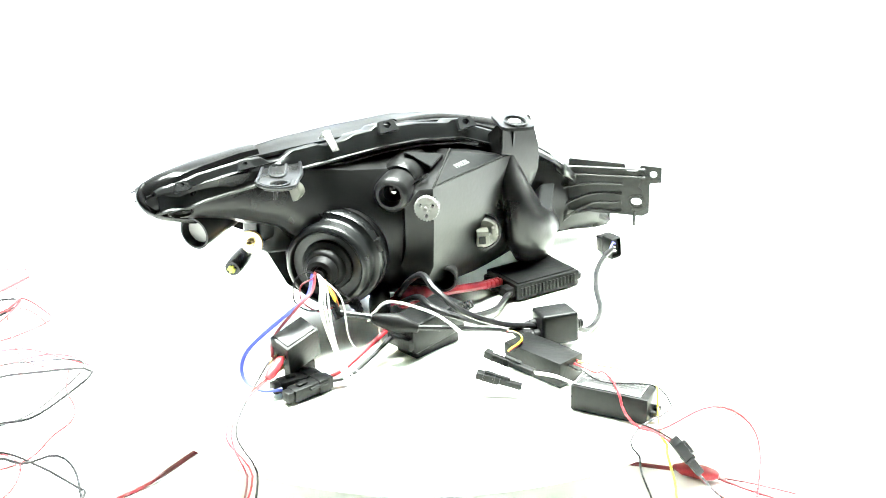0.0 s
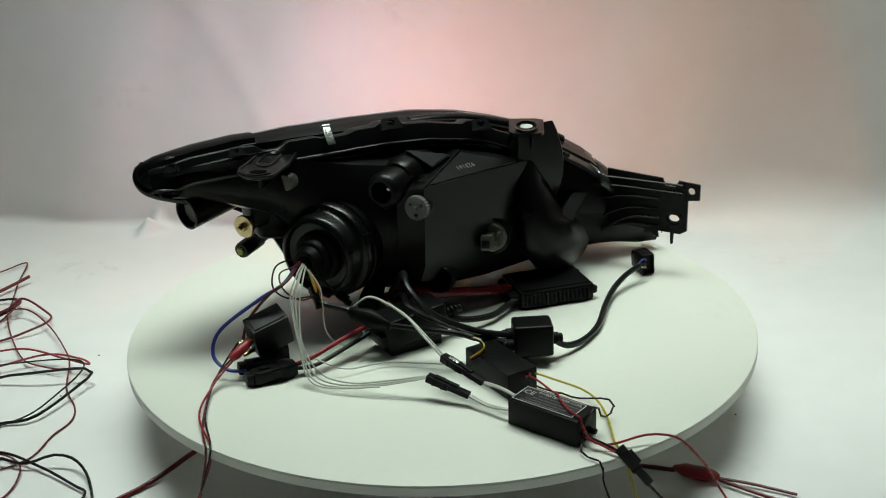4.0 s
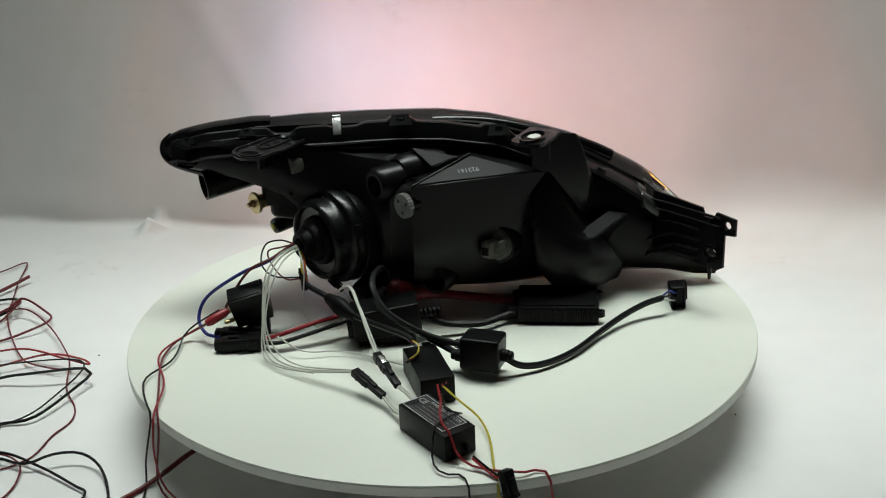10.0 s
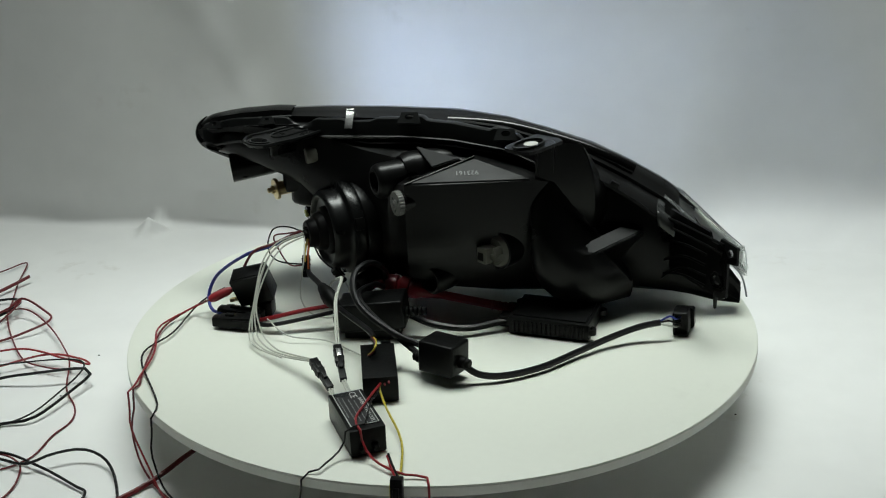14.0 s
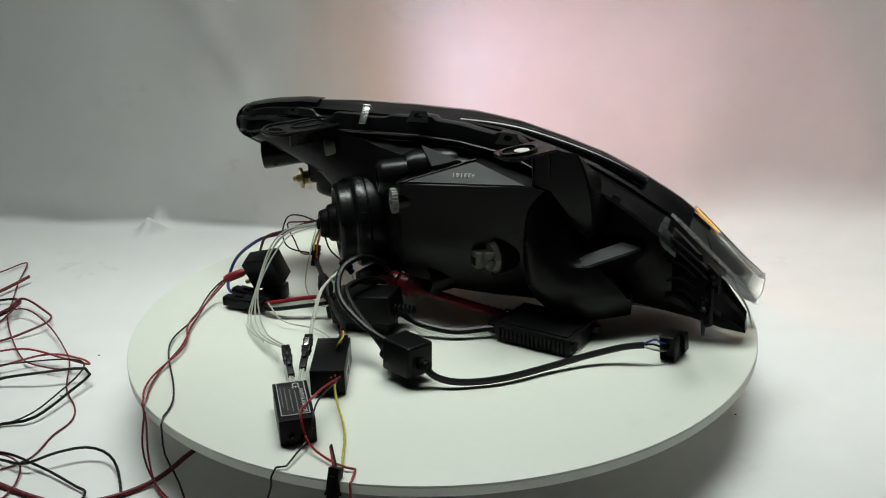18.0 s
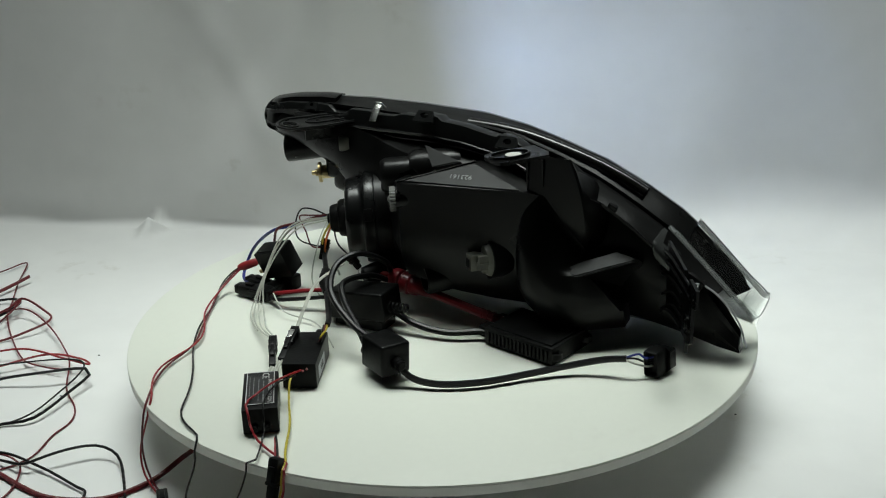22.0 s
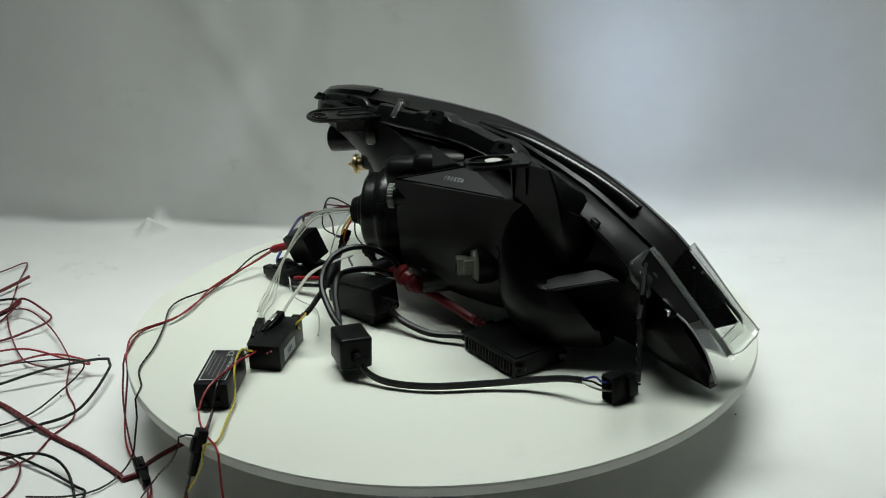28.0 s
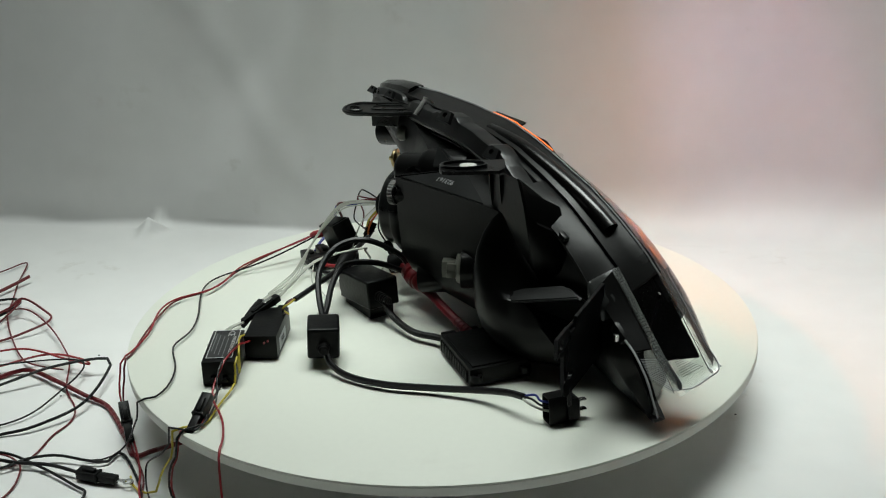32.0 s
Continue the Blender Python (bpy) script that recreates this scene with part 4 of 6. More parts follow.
# upright row of LEDs deep in an unseen slotted shroud, added to trim their beam
SLOT = sn(.225, -.012, .150)
OUT = Vector((-0.30, 0.905, 0.28)).normalized()
sm = axis_frame(SLOT, OUT)
for k in range(6):
    bm = bmesh.new()
    box(bm, (.016, .0085, .003), sm @ pose(0, -.026 + .0104 * k, 0), .0008)
    part("led", bm, LED_GLOW, headlight, "glowing cool white LED")
bm = bmesh.new()
box(bm, (.002, .070, .040), sm @ pose(.017, 0, .016), .0004)
for y in (-.036, .036):
    box(bm, (.063, .002, .040), sm @ pose(-.0135, y, .016), .0004)
box(bm, (.079, .072, .002), sm @ pose(-.0215, 0, -.005), .0004)
part("led_beam_mask", bm, BLACK, headlight)
# unseen black fill of the lens's lower half, added to stop light leaking down
bm = bmesh.new()
rows = []
for s in np.linspace(.03, .540, 16):
    zt, zl = at(s, Z_TOP), at(s, Z_LOW)
    bulge = .078 * math.sin(math.pi * min(1, max(0.05, (s + .02) / .66))) ** .7
    ring = [sn(s, -bulge * math.sin(math.pi * f) ** crest(s) if f < 1 else 0.0, zt + (zl - zt) * f + .002) for f in (.55, .65, .75, .85, .93, .98)]
    chin = at(s, [(0, .17), (.06, .152), (.10, .130), (.13, .114), (.149, .085), (.158, .062), (.168, .038), (.185, .014), (.63, .006)])
    rows.append([sn(s, .004, zt + (zl - zt) * .60)] + ring + [sn(s, -.014, min(zl, chin)), sn(s, -.004, min(zl, chin)), sn(s, .004, zl + .003)])
loft(bm, rows)
part("lower_light_block", bm, BLACK, headlight)
# black band inside the lens below the brow
bm = bmesh.new()
rows = []
for s in np.linspace(.03, .575, 30):
    zt, zl, ne = at(s, Z_TOP), at(s, Z_LOW), at(s, N_EDGE)
    bulge = .0845 * math.sin(math.pi * min(1, max(0.05, (s + .02) / .66))) ** .7
    row = [sn(s, ne * (1 - f) - bulge * math.sin(math.pi * f) ** crest(s), zt + (zl - zt) * f - .0008) for f in (.002, .02, .05, .09, .13, .17)]
    rows.append(row + [p + BACK * .004 - Vector((0, 0, .003)) for p in reversed(row)])
loft(bm, rows)
part("inner_brow", bm, BLACK, headlight)
# unseen black wall between signal and LED row, added to limit their light
bm = bmesh.new()
loft(bm, [[sn(s, -.006, .200), sn(s, -.030, .186), sn(s, -.042, .170), sn(s, -.0445, .120), sn(s, -.006, .110)] for s in (.3180, .3200)])
part("amber_light_stop", bm, BLACK, headlight)
# turn signal: to blink, the amber bulb slides out of an added closed hood
HX = Vector((0, 0, 1))
HOOD = sn(.335, -.028, .140)
hx = axis_frame(HOOD, HX)
bm = bmesh.new()
lathe(bm, [(0, -.040), (.0125, -.040), (.0125, .0), (.0108, .0), (.0108, -.038), (0, -.038)], hx, 28)
part("blink_hood", bm, CHROME, headlight, "chrome hood of the turn signal bulb")
bm = bmesh.new()
lathe(bm, [(0, -.035), (.004, -.0345), (.0078, -.031), (.0098, -.025), (.0098, -.020), (.0078, -.013), (.004, -.0095), (0, -.009)], hx, 24)
flasher = part("amber_bulb", bm, AMBER_GLOW, headlight, "glowing amber turn signal bulb")
bm = bmesh.new()
lathe(bm, [(0, -.0078), (.0107, -.0078), (.0107, -.001), (0, -.001)], hx, 28)
part("blink_lid", bm, CHROME, flasher, "metal end cap")
# glowing cord added for the bulb's amber light caught in the lens edge
bm = bmesh.new()
cord(bm, [sn(s, -.0035, at(s, Z_TOP) - d) for s, d in ((.557, .0012), (.570, -.0002), (.584, .0002))], .0009, 6, 3)
light_pipe = part("light_pipe", bm, GLINT_GLOW, headlight, "glowing amber light pipe in the lens edge")
# two more emissive cords put in where the brow's lens edge shows amber
bm = bmesh.new()
cord(bm, [sn(s, at(s, N_EDGE) - .007, at(s, Z_TOP) - .0016) for s in (.262, .28, .298, .312)], .0014, 6, 3)
cord(bm, [sn(s, at(s, N_EDGE) - .0072, at(s, Z_TOP) - .0016) for s in (.310, .335, .360, .385)], .0006, 6, 3)
edge_glow = part("edge_glow", bm, EDGE_GLOW, headlight, "amber glow in the upper lens edge")
# stamped mark on the shelf facet
STAMP_X = (SC - SA).normalized()
STAMP_UP = (SB - SA.lerp(SC, .45))
STAMP_UP = (STAMP_UP - STAMP_X * STAMP_UP.dot(STAMP_X)).normalized()
words("stamped_mark", "923161", .0085, Matrix.Translation(SA.lerp(SC, .44).lerp(SB, .36) + STAMP_UP.cross(STAMP_X) * -.0008) @ Matrix((STAMP_X, STAMP_UP, STAMP_X.cross(STAMP_UP))).transposed().to_4x4() @ pose(0, 0, .0012, 0, 0, 180), STAMPINK, headlight, "white stamped figures")
MOVERS.append(headlight)


# ---- things on the disc ----
def slab(name, base, turn, size, bevel, material, label, category):
    ob = thing(name, base, label, category)
    MOVERS.append(ob)
    return ob, Matrix.Translation(base) @ pose(0, 0, 0, 0, 0, turn)


# inverter with a printed label
inverter, im = slab("inverter", (0.068, -0.2705, 0), -37.7, None, 0, CASE, "black inverter box with a white-printed label", "inverter")
bm = bmesh.new()
box(bm, (.074, .033, .0255), im @ pose(0, 0, .01325), .0012)
part("case", bm, CASE, inverter)
bm = bmesh.new()
box(bm, (.064, .0265, .0006), im @ pose(-.003, 0, .0262), .0)
lab = part("label", bm, LABEL, inverter, "black label printed in white")
bm = bmesh.new()
for x, y, w, d in ((-.003, .0128, .064, .0007), (-.003, -.0128, .064, .0007), (.0288, 0, .0007, .0256), (-.0348, 0, .0007, .0256)):
    box(bm, (w, d, .0003), im @ pose(x, y, .0267), 0)
part("label_border", bm, INK, lab)
words("certificate_mark", "CE", .0095, im @ pose(-.027, .0045, .0266), INK, lab)
words("title", "INVERTER FOR CCFL", .0050, im @ pose(.0035, .0088, .0266), INK, lab)
bm = bmesh.new()
rng = random.Random(5)
for k, (y, x0, x1) in enumerate(((.0030, -.016, .026), (-.0016, -.020, .022), (-.0062, -.024, .020), (-.0100, -.026, .010))):
    x = x0
    while x < x1:
        w = rng.uniform(.002, .006)
        box(bm, (w, .0008, .0002), im @ pose(x + w / 2, y, .0267), 0)
        x += w + .0012
part("small_print", bm, STAMPINK, lab)
for y in (-.006, .006):
    bm = bmesh.new()
    lathe(bm, [(0, .006), (.0026, .006), (.0032, .0), (.0032, -.002)], im @ pose(.037, y, .008, 0, 90, 0), 14)
    part("grommet", bm, RUBBER, inverter)

# control box with open end
cbox, xm = slab("control_box", (0.013, -0.183, 0), -39.5, None, 0, CASE, "small black potted control box with coloured leads", "control box")
bm = bmesh.new()
box(bm, (.074, .034, .0265), xm @ pose(0, 0, .01375), .001)
part("case", bm, CASE, cbox)
bm = bmesh.new()
box(bm, (.010, .010, .0030), xm @ pose(-.040, .009, .0250), .0014)
part("ear", bm, CASE, cbox)
bm = bmesh.new()
box(bm, (.034, .0004, .013), xm @ pose(.008, .01725, .012), 0)
sticker = part("sticker", bm, surface("grey_sticker", (.42, .44, .46), .5, mottle=.1), cbox, "grey paper sticker on the side")
words("sticker_mark", "00A", .009, xm @ pose(.008, .0176, .012, 90, 0, 180), LABEL, sticker)
bm = bmesh.new()
for y, z in ((.008, .0215), (.004, .0195)):
    cord(bm, [xm @ Vector((.033, y, z)), xm @ Vector((.036, y, z + .0008)), xm @ Vector((.0385, y, z))], .0011, 6)
part("lead_stub", bm, RED, cbox)


def inline(name, a, b, label, twin=False):
    """Two-part latch connector between two points."""
    a, b = Vector(a), Vector(b)
    ob = thing(name, (a + b) / 2, label, "connector", "latch connectors")
    m = axis_frame((a + b) / 2, b - a)
    ln = (b - a).length
    bm = bmesh.new()
    box(bm, (.0085, .0075, ln * .5), m @ pose(0, 0, -ln * .22), .0008)
    for z in (-.1, -.3):
        box(bm, (.0095, .0082, .0016), m @ pose(0, 0, ln * z), .0003)
    part("socket_half", bm, CASE, ob)
    bm = bmesh.new()
    box(bm, (.0066, .0058, ln * .5), m @ pose(0, 0, ln * .24), .0007)
    box(bm, (.0040, .0022, ln * .34), m @ pose(0, .0044, ln * .06), .0005)
    part("plug_half", bm, CASE, ob)
    bm = bmesh.new()
    box(bm, (.0046, .0014, ln * .22), m @ pose(0, .0052, -ln * .20), .0004)
    part("latch", bm, STEEL if twin else CASE, ob, "pale latch" if twin else "")
    MOVERS.append(ob)
    return ob


inline("latch_connector", (-0.036, -0.190, 0.022), (0.002, -0.216, 0.011), "small black two-pin latch connector on white wires")
inline("latch_connector", (-0.018, -0.172, 0.033), (0.016, -0.2135, 0.022), "small black two-pin latch connector with a pale latch", True)

# decoder box held by its stiff cables
dbox, _ = slab("decoder_box", (0.081, -0.128, 0), 0, None, 0, CASE, "rounded black decoder box between stiff black cables", "decoder box")
dmx = pose(0.081, -0.132, 0.0258, -3, 0, -5)
bm = bmesh.new()
box(bm, (.040, .033, .033), dmx, .0035, 3)
part("case", bm, CASE, dbox)
for x, y, z in ((.0245, .0, -.003), (-.0245, .006, .001), (-.0245, -.006, -.006)):
    bm = bmesh.new()
    lathe(bm, [(.0065, -.005), (.0060, .004), (.0050, .005), (.0048, .008), (.0036, .009), (.0, .009)], dmx @ pose(x * .9, y, z, 0, 90 if x > 0 else -90, 0), 18)
    part("strain_relief", bm, RUBBER, dbox)

# igniter
ign, gmx = slab("igniter", (-0.036, -0.070, 0), 21, None, 0, CASE, "black igniter box with rounded edges and thick leads", "igniter")
gmx = gmx @ pose(0, 0, .0105, 0, -6, 0)
bm = bmesh.new()
box(bm, (.072, .038, .032), gmx @ pose(0, 0, .016), .0025, 3)
box(bm, (.010, .034, .014), gmx @ pose(-.037, 0, .012), .002)
box(bm, (.060, .030, .012), gmx @ pose(-.002, 0, -.0045, 0, 6, 0), .001)
part("case", bm, CASE, ign)
for k in range(5):
    bm = bmesh.new()
    lathe(bm, [(.0052 - .0003 * k, -.0016), (.0060 - .0003 * k, -.001), (.0060 - .0003 * k, .001), (.0052 - .0003 * k, .0016)], gmx @ pose(.038 + .0048 * k, -.006, .014, 0, 90, 0), 16, close=True)
    part("relief_ring", bm, RUBBER, ign)

# ballast
bal, bmx2 = slab("ballast", (0.134, 0.026, 0), 8.5, None, 0, CASE, "flat black finned ballast under the headlight", "ballast")
bm = bmesh.new()
box(bm, (.088, .064, .019), bmx2 @ pose(0, 0, .0105), .0018)
box(bm, (.080, .056, .0025), bmx2 @ pose(0, 0, .0205), .001)
part("case", bm, CASE, bal)
for k in range(16):
    bm = bmesh.new()
    box(bm, (.0024, .003, .013), bmx2 @ pose(-.038 + .0050 * k, -.0325, .010), .0004, 1)
    part("fin", bm, CASE, bal)
for x, y in ((.045, -.026), (.045, .026), (-.045, .026)):
    bm = bmesh.new()
    lathe(bm, [(.0022, 0), (.0058, 0), (.0058, .006), (.0022, .006)], bmx2 @ pose(x, y, .008), 16, close=True)
    part("foot_lug", bm, CASE, bal)
bm = bmesh.new()
box(bm, (.012, .016, .012), bmx2 @ pose(-.050, -.020, .011), .002)
box(bm, (.012, .014, .012), bmx2 @ pose(-.050, .006, .011), .002)
part("outlet", bm, RUBBER, bal)

# relay, leaning on the fuse holders
relay, _ = slab("relay", (-0.186, -0.088, 0), 0, None, 0, CASE, "black cube relay with brass blade terminals", "relay")
rmx = Matrix.Translation((-0.184, -0.088, 0.0385)) @ pose(0, 0, 0, 16, -14, 22)
bm = bmesh.new()
box(bm, (.040, .026, .036), rmx, .0015)
part("case", bm, CASE, relay)
bm = bmesh.new()
box(bm, (.0335, .0205, .002), rmx @ pose(0, 0, .0182), .0006)
part("cap", bm, CASE, relay)
for x, y, z in ((-.024, -.007, .004), (-.024, .006, -.004), (-.024, -.003, -.012)):
    bm = bmesh.new()
    box(bm, (.012, .0009, .0055), rmx @ pose(x, y, z), .0002)
    box(bm, (.006, .0035, .0042), rmx @ pose(x - .006, y, z), .0008)
    part("blade", bm, BRASS, relay, "brass blade terminal")
bm = bmesh.new()
lathe(bm, [(.0028, -.014), (.0048, -.008), (.0052, .008), (.0034, .014), (0, .014)], axis_frame((-0.212, -0.112, 0.031), (-0.62, -0.55, -0.30)), 16)
part("crimp_sleeve", bm, RED, relay, "red crimp sleeve")
bm = bmesh.new()
box(bm, (.026, .020, .018), pose(-0.180, -0.080, 0.0095, 0, 0, 22), .003)
part("foot_bracket", bm, CASE, relay)


def holder_body(name, m, label):
    ob = thing(name, m.translation * 1.0, label, "fuse holder", "fuse holders")
    bm = bmesh.new()
    box(bm, (.046, .016, .013), m, .0025, 2)
    box(bm, (.014, .0185, .015), m @ pose(.012, 0, 0), .002)
    box(bm, (.010, .012, .011), m @ pose(-.025, 0, 0), .002)
    part("body", bm, CASE, ob)
    bm = bmesh.new()
    box(bm, (.020, .004, .003), m @ pose(.004, -.0085, .003), .0008)
    box(bm, (.010, .006, .0025), m @ pose(-.010, 0, .0075), .0006)
    part("latch", bm, CASE, ob)
    MOVERS.append(ob)


holder_body("fuse_holder", pose(-0.181, -0.122, 0.0082, 0, 0, 20), "black plug-in fuse holder lying by the relay")
holder_body("fuse_holder", pose(-0.188, -0.105, 0.0085, 0, 4, 14), "black plug-in fuse holder under the relay's edge")

# bulb plug at the end of the long cable
plug, _ = slab("bulb_plug", (0.2625, 0.068, 0), 0, None, 0, CASE, "black three-pin bulb plug with blue and white leads", "plug")
pmx = pose(0.2620, 0.068, 0.0142, 0, -4, 9) @ Matrix.Scale(.86, 4)
bm = bmesh.new()
loft(bm, [[pmx @ Vector((a * w + c, y, b_ * h)) for a, b_ in ((-1, -.85), (-.85, -1), (.85, -1), (1, -.85), (1, .85), (.85, 1), (-.85, 1), (-1, .85))]
          for y, w, h, c in ((.017, .0115, .0115, .002), (.018, .0105, .0105, .002), (.016, .0120, .0120, .002), (.004, .0120, .0120, .002), (.004, .0096, .0155, 0), (-.015, .0096, .0155, 0), (-.016, .0090, .0148, 0), (-.016, .0078, .0136, 0), (-.009, .0074, .0130, 0))])
part("case", bm, CASE, plug)
for z in (-.007, .004):
    bm = bmesh.new()
    plate(bm, [(-.0008, -.004), (.012, -.004), (.013, -.002), (.013, .002), (.012, .004), (-.0008, .004)], .0010, pmx @ pose(.002, .017, z, 0, 0, 90), [(.008, 0, .0010, .0010)])
    part("blade", bm, STEEL, plug, "bright flat pin")


# ---- wiring that rides on the disc ----
def wire(name, points, r, material, label, base_z=0.0):
    b = Vector(points[0])
    ob = thing(name, (b.x, b.y, base_z), label, "wire", "wires of the harness")
    bm = bmesh.new()
    cord(bm, points, r, 8, 7)
    part("strand", bm, material, ob)
    MOVERS.append(ob)
    return ob


BOOT = Vector((-0.1430, -0.0405, 0.0885))
for k, (dx, dz) in enumerate(((0, 0), (.002, .002), (.0045, -.002), (-.0015, .003))):
    o = Vector((dx, -dx * .4, dz))
    wire("white_wire", [BOOT + o * .5, Vector((-.150, -.078, .088)) + o, Vector((-.157, -.100, .070)) + o * 1.4, Vector((-.153 + dx * .6, -.128, .036)), Vector((-.144 + dx * 2.2, -.147 + dx, .010 + dx * .2)),
                        Vector((-.120 + dx * 3, -.163 + dx * 1.2, .006)), Vector((-.080, -.180 + dx * 1.8, .012)), Vector((-.036, -.190 + (k - 1.5) * .0022, .022))][:8 if k < 3 else 7], .00088, WIREWHITE, "thin white wire from the boot to a latch connector")
for k, o in enumerate((0.0, .0028)):
    wire("white_wire", [(-.099, -.060, .036), (-.093, -.066, .048), (-.076, -.072 + o, .058), (-.049, -.124 + o, .060), (-.032 + o, -.152, .046), (-.018 + o, -.172, .033)], .0013 - .0004 * k, WIREWHITE, "thin white wire arching to a latch connector")
for o in (-.0018, .0018):
    wire("white_wire", [(0.002 + o, -.216, .011), (.016, -.232 + o, .008), (.030 + o, -.246, .010), (.041 + o, -.251, .010)], .0012, WIREWHITE, "thin white wire into the inverter")
    wire("white_wire", [(.016, -.2135 + o, .022), (.030, -.228 + o, .022), (.045, -.240 + o, .016), (.049, -.243 + o, .015)], .0012, WIREWHITE, "thin white wire into the inverter")
wire("pale_wire", [BOOT, (-.128, -.066, .070), (-.126, -.080, .030), (-.110, -.078, .010), (-.088, -.062, .008), (-.086, -.045, .030), (-.096, -.035, .036)], .0008, WIREWHITE, "hair-thin pale wire in a loop")
wire("pale_wire", [(-.140, -.125, .020), (-.110, -.130, .008), (-.070, -.118, .005), (-.030, -.128, .005), (.000, -.140, .006)], .0008, WIREWHITE, "hair-thin pale wire along the disc")
wire("blue_wire", [BOOT + Vector((-.006, 0, .002)), (-.165, -.075, .083), (-.191, -.088, .073), (-.232, -.089, .044), (-.241, -.098, .022), (-.228, -.112, .011), (-.208, -.118, .010)], .0019, BLUE, "blue wire looping from the boot to a fuse holder")
wire("dark_red_wire", [BOOT + Vector((-.004, -.002, .004)), (-.160, -.075, .087), (-.180, -.088, .078), (-.203, -.082, .050), (-.210, -.094, .034)], .0016, DARKRED, "dark red wire from the boot to the relay")
for k, (a, b) in enumerate((((-.172, -.060, .096), (-.176, -.066, .076)), ((-.168, -.064, .090), (-.166, -.058, .070)))):
    wire("thin_loop", [BOOT + Vector((-.004, .002, .002)), Vector(a) + Vector((.015, .006, .004)), a, b, Vector(b) + Vector((.016, -.004, -.012)), (-.130, -.058, .060)], .0009, DARKRED if k else WIREBLACK, "thin wire loop by the boot")
wire("yellow_wire", [BOOT + Vector((.004, 0, -.004)), (-.134, -.056, .070), (-.131, -.058, .056)], .0013, YELLOW, "short yellow wire from the boot")
wire("orange_wire", [BOOT + Vector((.006, 0, -.006)), (-.131, -.054, .068), (-.129, -.058, .054)], .0013, ORANGE, "short orange wire from the boot")
# sheathed harness, with its small inline plugs
wire("sheathed_harness", [(-.133, -.053, .058), (-.1267, -.060, .051), (-.1027, -.0754, .0480), (-.0771, -.0935, .0400), (-.045, -.114, .040), (.0022, -.1445, .0425), (.016, -.156, .042)], .0030, WIREBLACK, "black sheathed harness crossing the disc")
bm = bmesh.new()
ja, jb = Vector((-.1000, -.0772, .0470)), Vector((-.0600, -.1045, .0385))
lathe(bm, [(0, -.001), (.0036, 0), (.0052, .004), (.0060, .010), (.0078, .018), (.0084, .026), (.0070, .034), (.0056, .040), (.0046, .045), (.0036, .049), (0, .050)], axis_frame(ja, jb - ja) @ Matrix.Diagonal((1.0, 1.25, 1, 1)), 20)
tagged(link("taped_joint", bm, RUBBER), "black taped cable joint in the harness", "cable joint")
MOVERS.append(bpy.data.objects["taped_joint"])
inline("latch_connector", (-.136, -.050, .068), (-.130, -.062, .046), "small black inline plug under the boot")
inline("latch_connector", (-.108, -.040, .052), (-.098, -.032, .036), "small black inline plug under the dust cover")
wire("thin_wire", [BOOT + Vector((.006, .002, -.002)), (-.120, -.046, .066), (-.108, -.040, .052)], .0010, WIREBLACK, "thin black wire from the boot")
for col, name, o in ((DARKRED, "dark_red_wire", 0), (YELLOW, "yellow_wire", .0022), (WIREBLACK, "thin_wire", -.002)):
    wire(name, [(.014, -.157 + o, .042), (.022, -.164 + o, .041), (.024, -.170, .034 + o), (.012, -.166 + o, .024)], .0011, col, "short lead into the control box")
# stiff twin cables from the bulb to the decoder box
wire("stiff_cable", [(-.052, -.020, .038), (-.044, -.034, .060), (-.041, -.070, .081), (-.040, -.102, .077), (-.020, -.125, .058), (.020, -.130, .038), (.062, -.127, .026)], .0034, WIREBLACK, "stiff black cable arching to the decoder box")
wire("stiff_cable", [(-.050, -.026, .034), (-.042, -.060, .052), (-.040, -.095, .054), (-.015, -.112, .044), (.025, -.124, .030), (.062, -.138, .020)], .0034, WIREBLACK, "stiff black cable running to the decoder box")
wire("bulb_cable", [(.101, -.134, .022), (.118, -.128, .010), (.140, -.112, .006), (.165, -.080, .006), (.186, -.034, .007), (.207, .003, .011), (.229, .026, .017), (.2475, .038, .0205)], .0034, WIREBLACK, "long black bulb cable lying across the disc")
for col, name, o in ((BLUE, "blue_wire", .002), (WIREWHITE, "white_wire", -.002), (WIREBLACK, "thin_wire", 0)):
    wire(name, [(.2455, .037 + o, .0205), (.2545, .044 + o * 1.5, .021 + o * 2), (.2602, .051, .0170 + o * 2.2), (.2620, .062, .0150 + o * 2.5)], .0011, col, "short lead into the bulb plug")
# supply from the fuse holders to the igniter
wire("red_supply", [(-.158, -.113, .010), (-.142, -.113, .016), (-.112, -.092, .022), (-.078, -.064, .025)], .0024, RED, "red supply wire to the igniter")
wire("black_supply", [(-.160, -.118, .008), (-.140, -.119, .010), (-.109, -.098, .015), (-.074, -.070, .021)], .0024, WIREBLACK, "black supply wire to the igniter")
wire("ballast_cable", [(.002, -.060, .024), (.026, -.052, .014), (.058, -.036, .009), (.080, -.014, .010), (.090, -.006, .011)], .0036, WIREBLACK, "black cable from the igniter to the ballast")
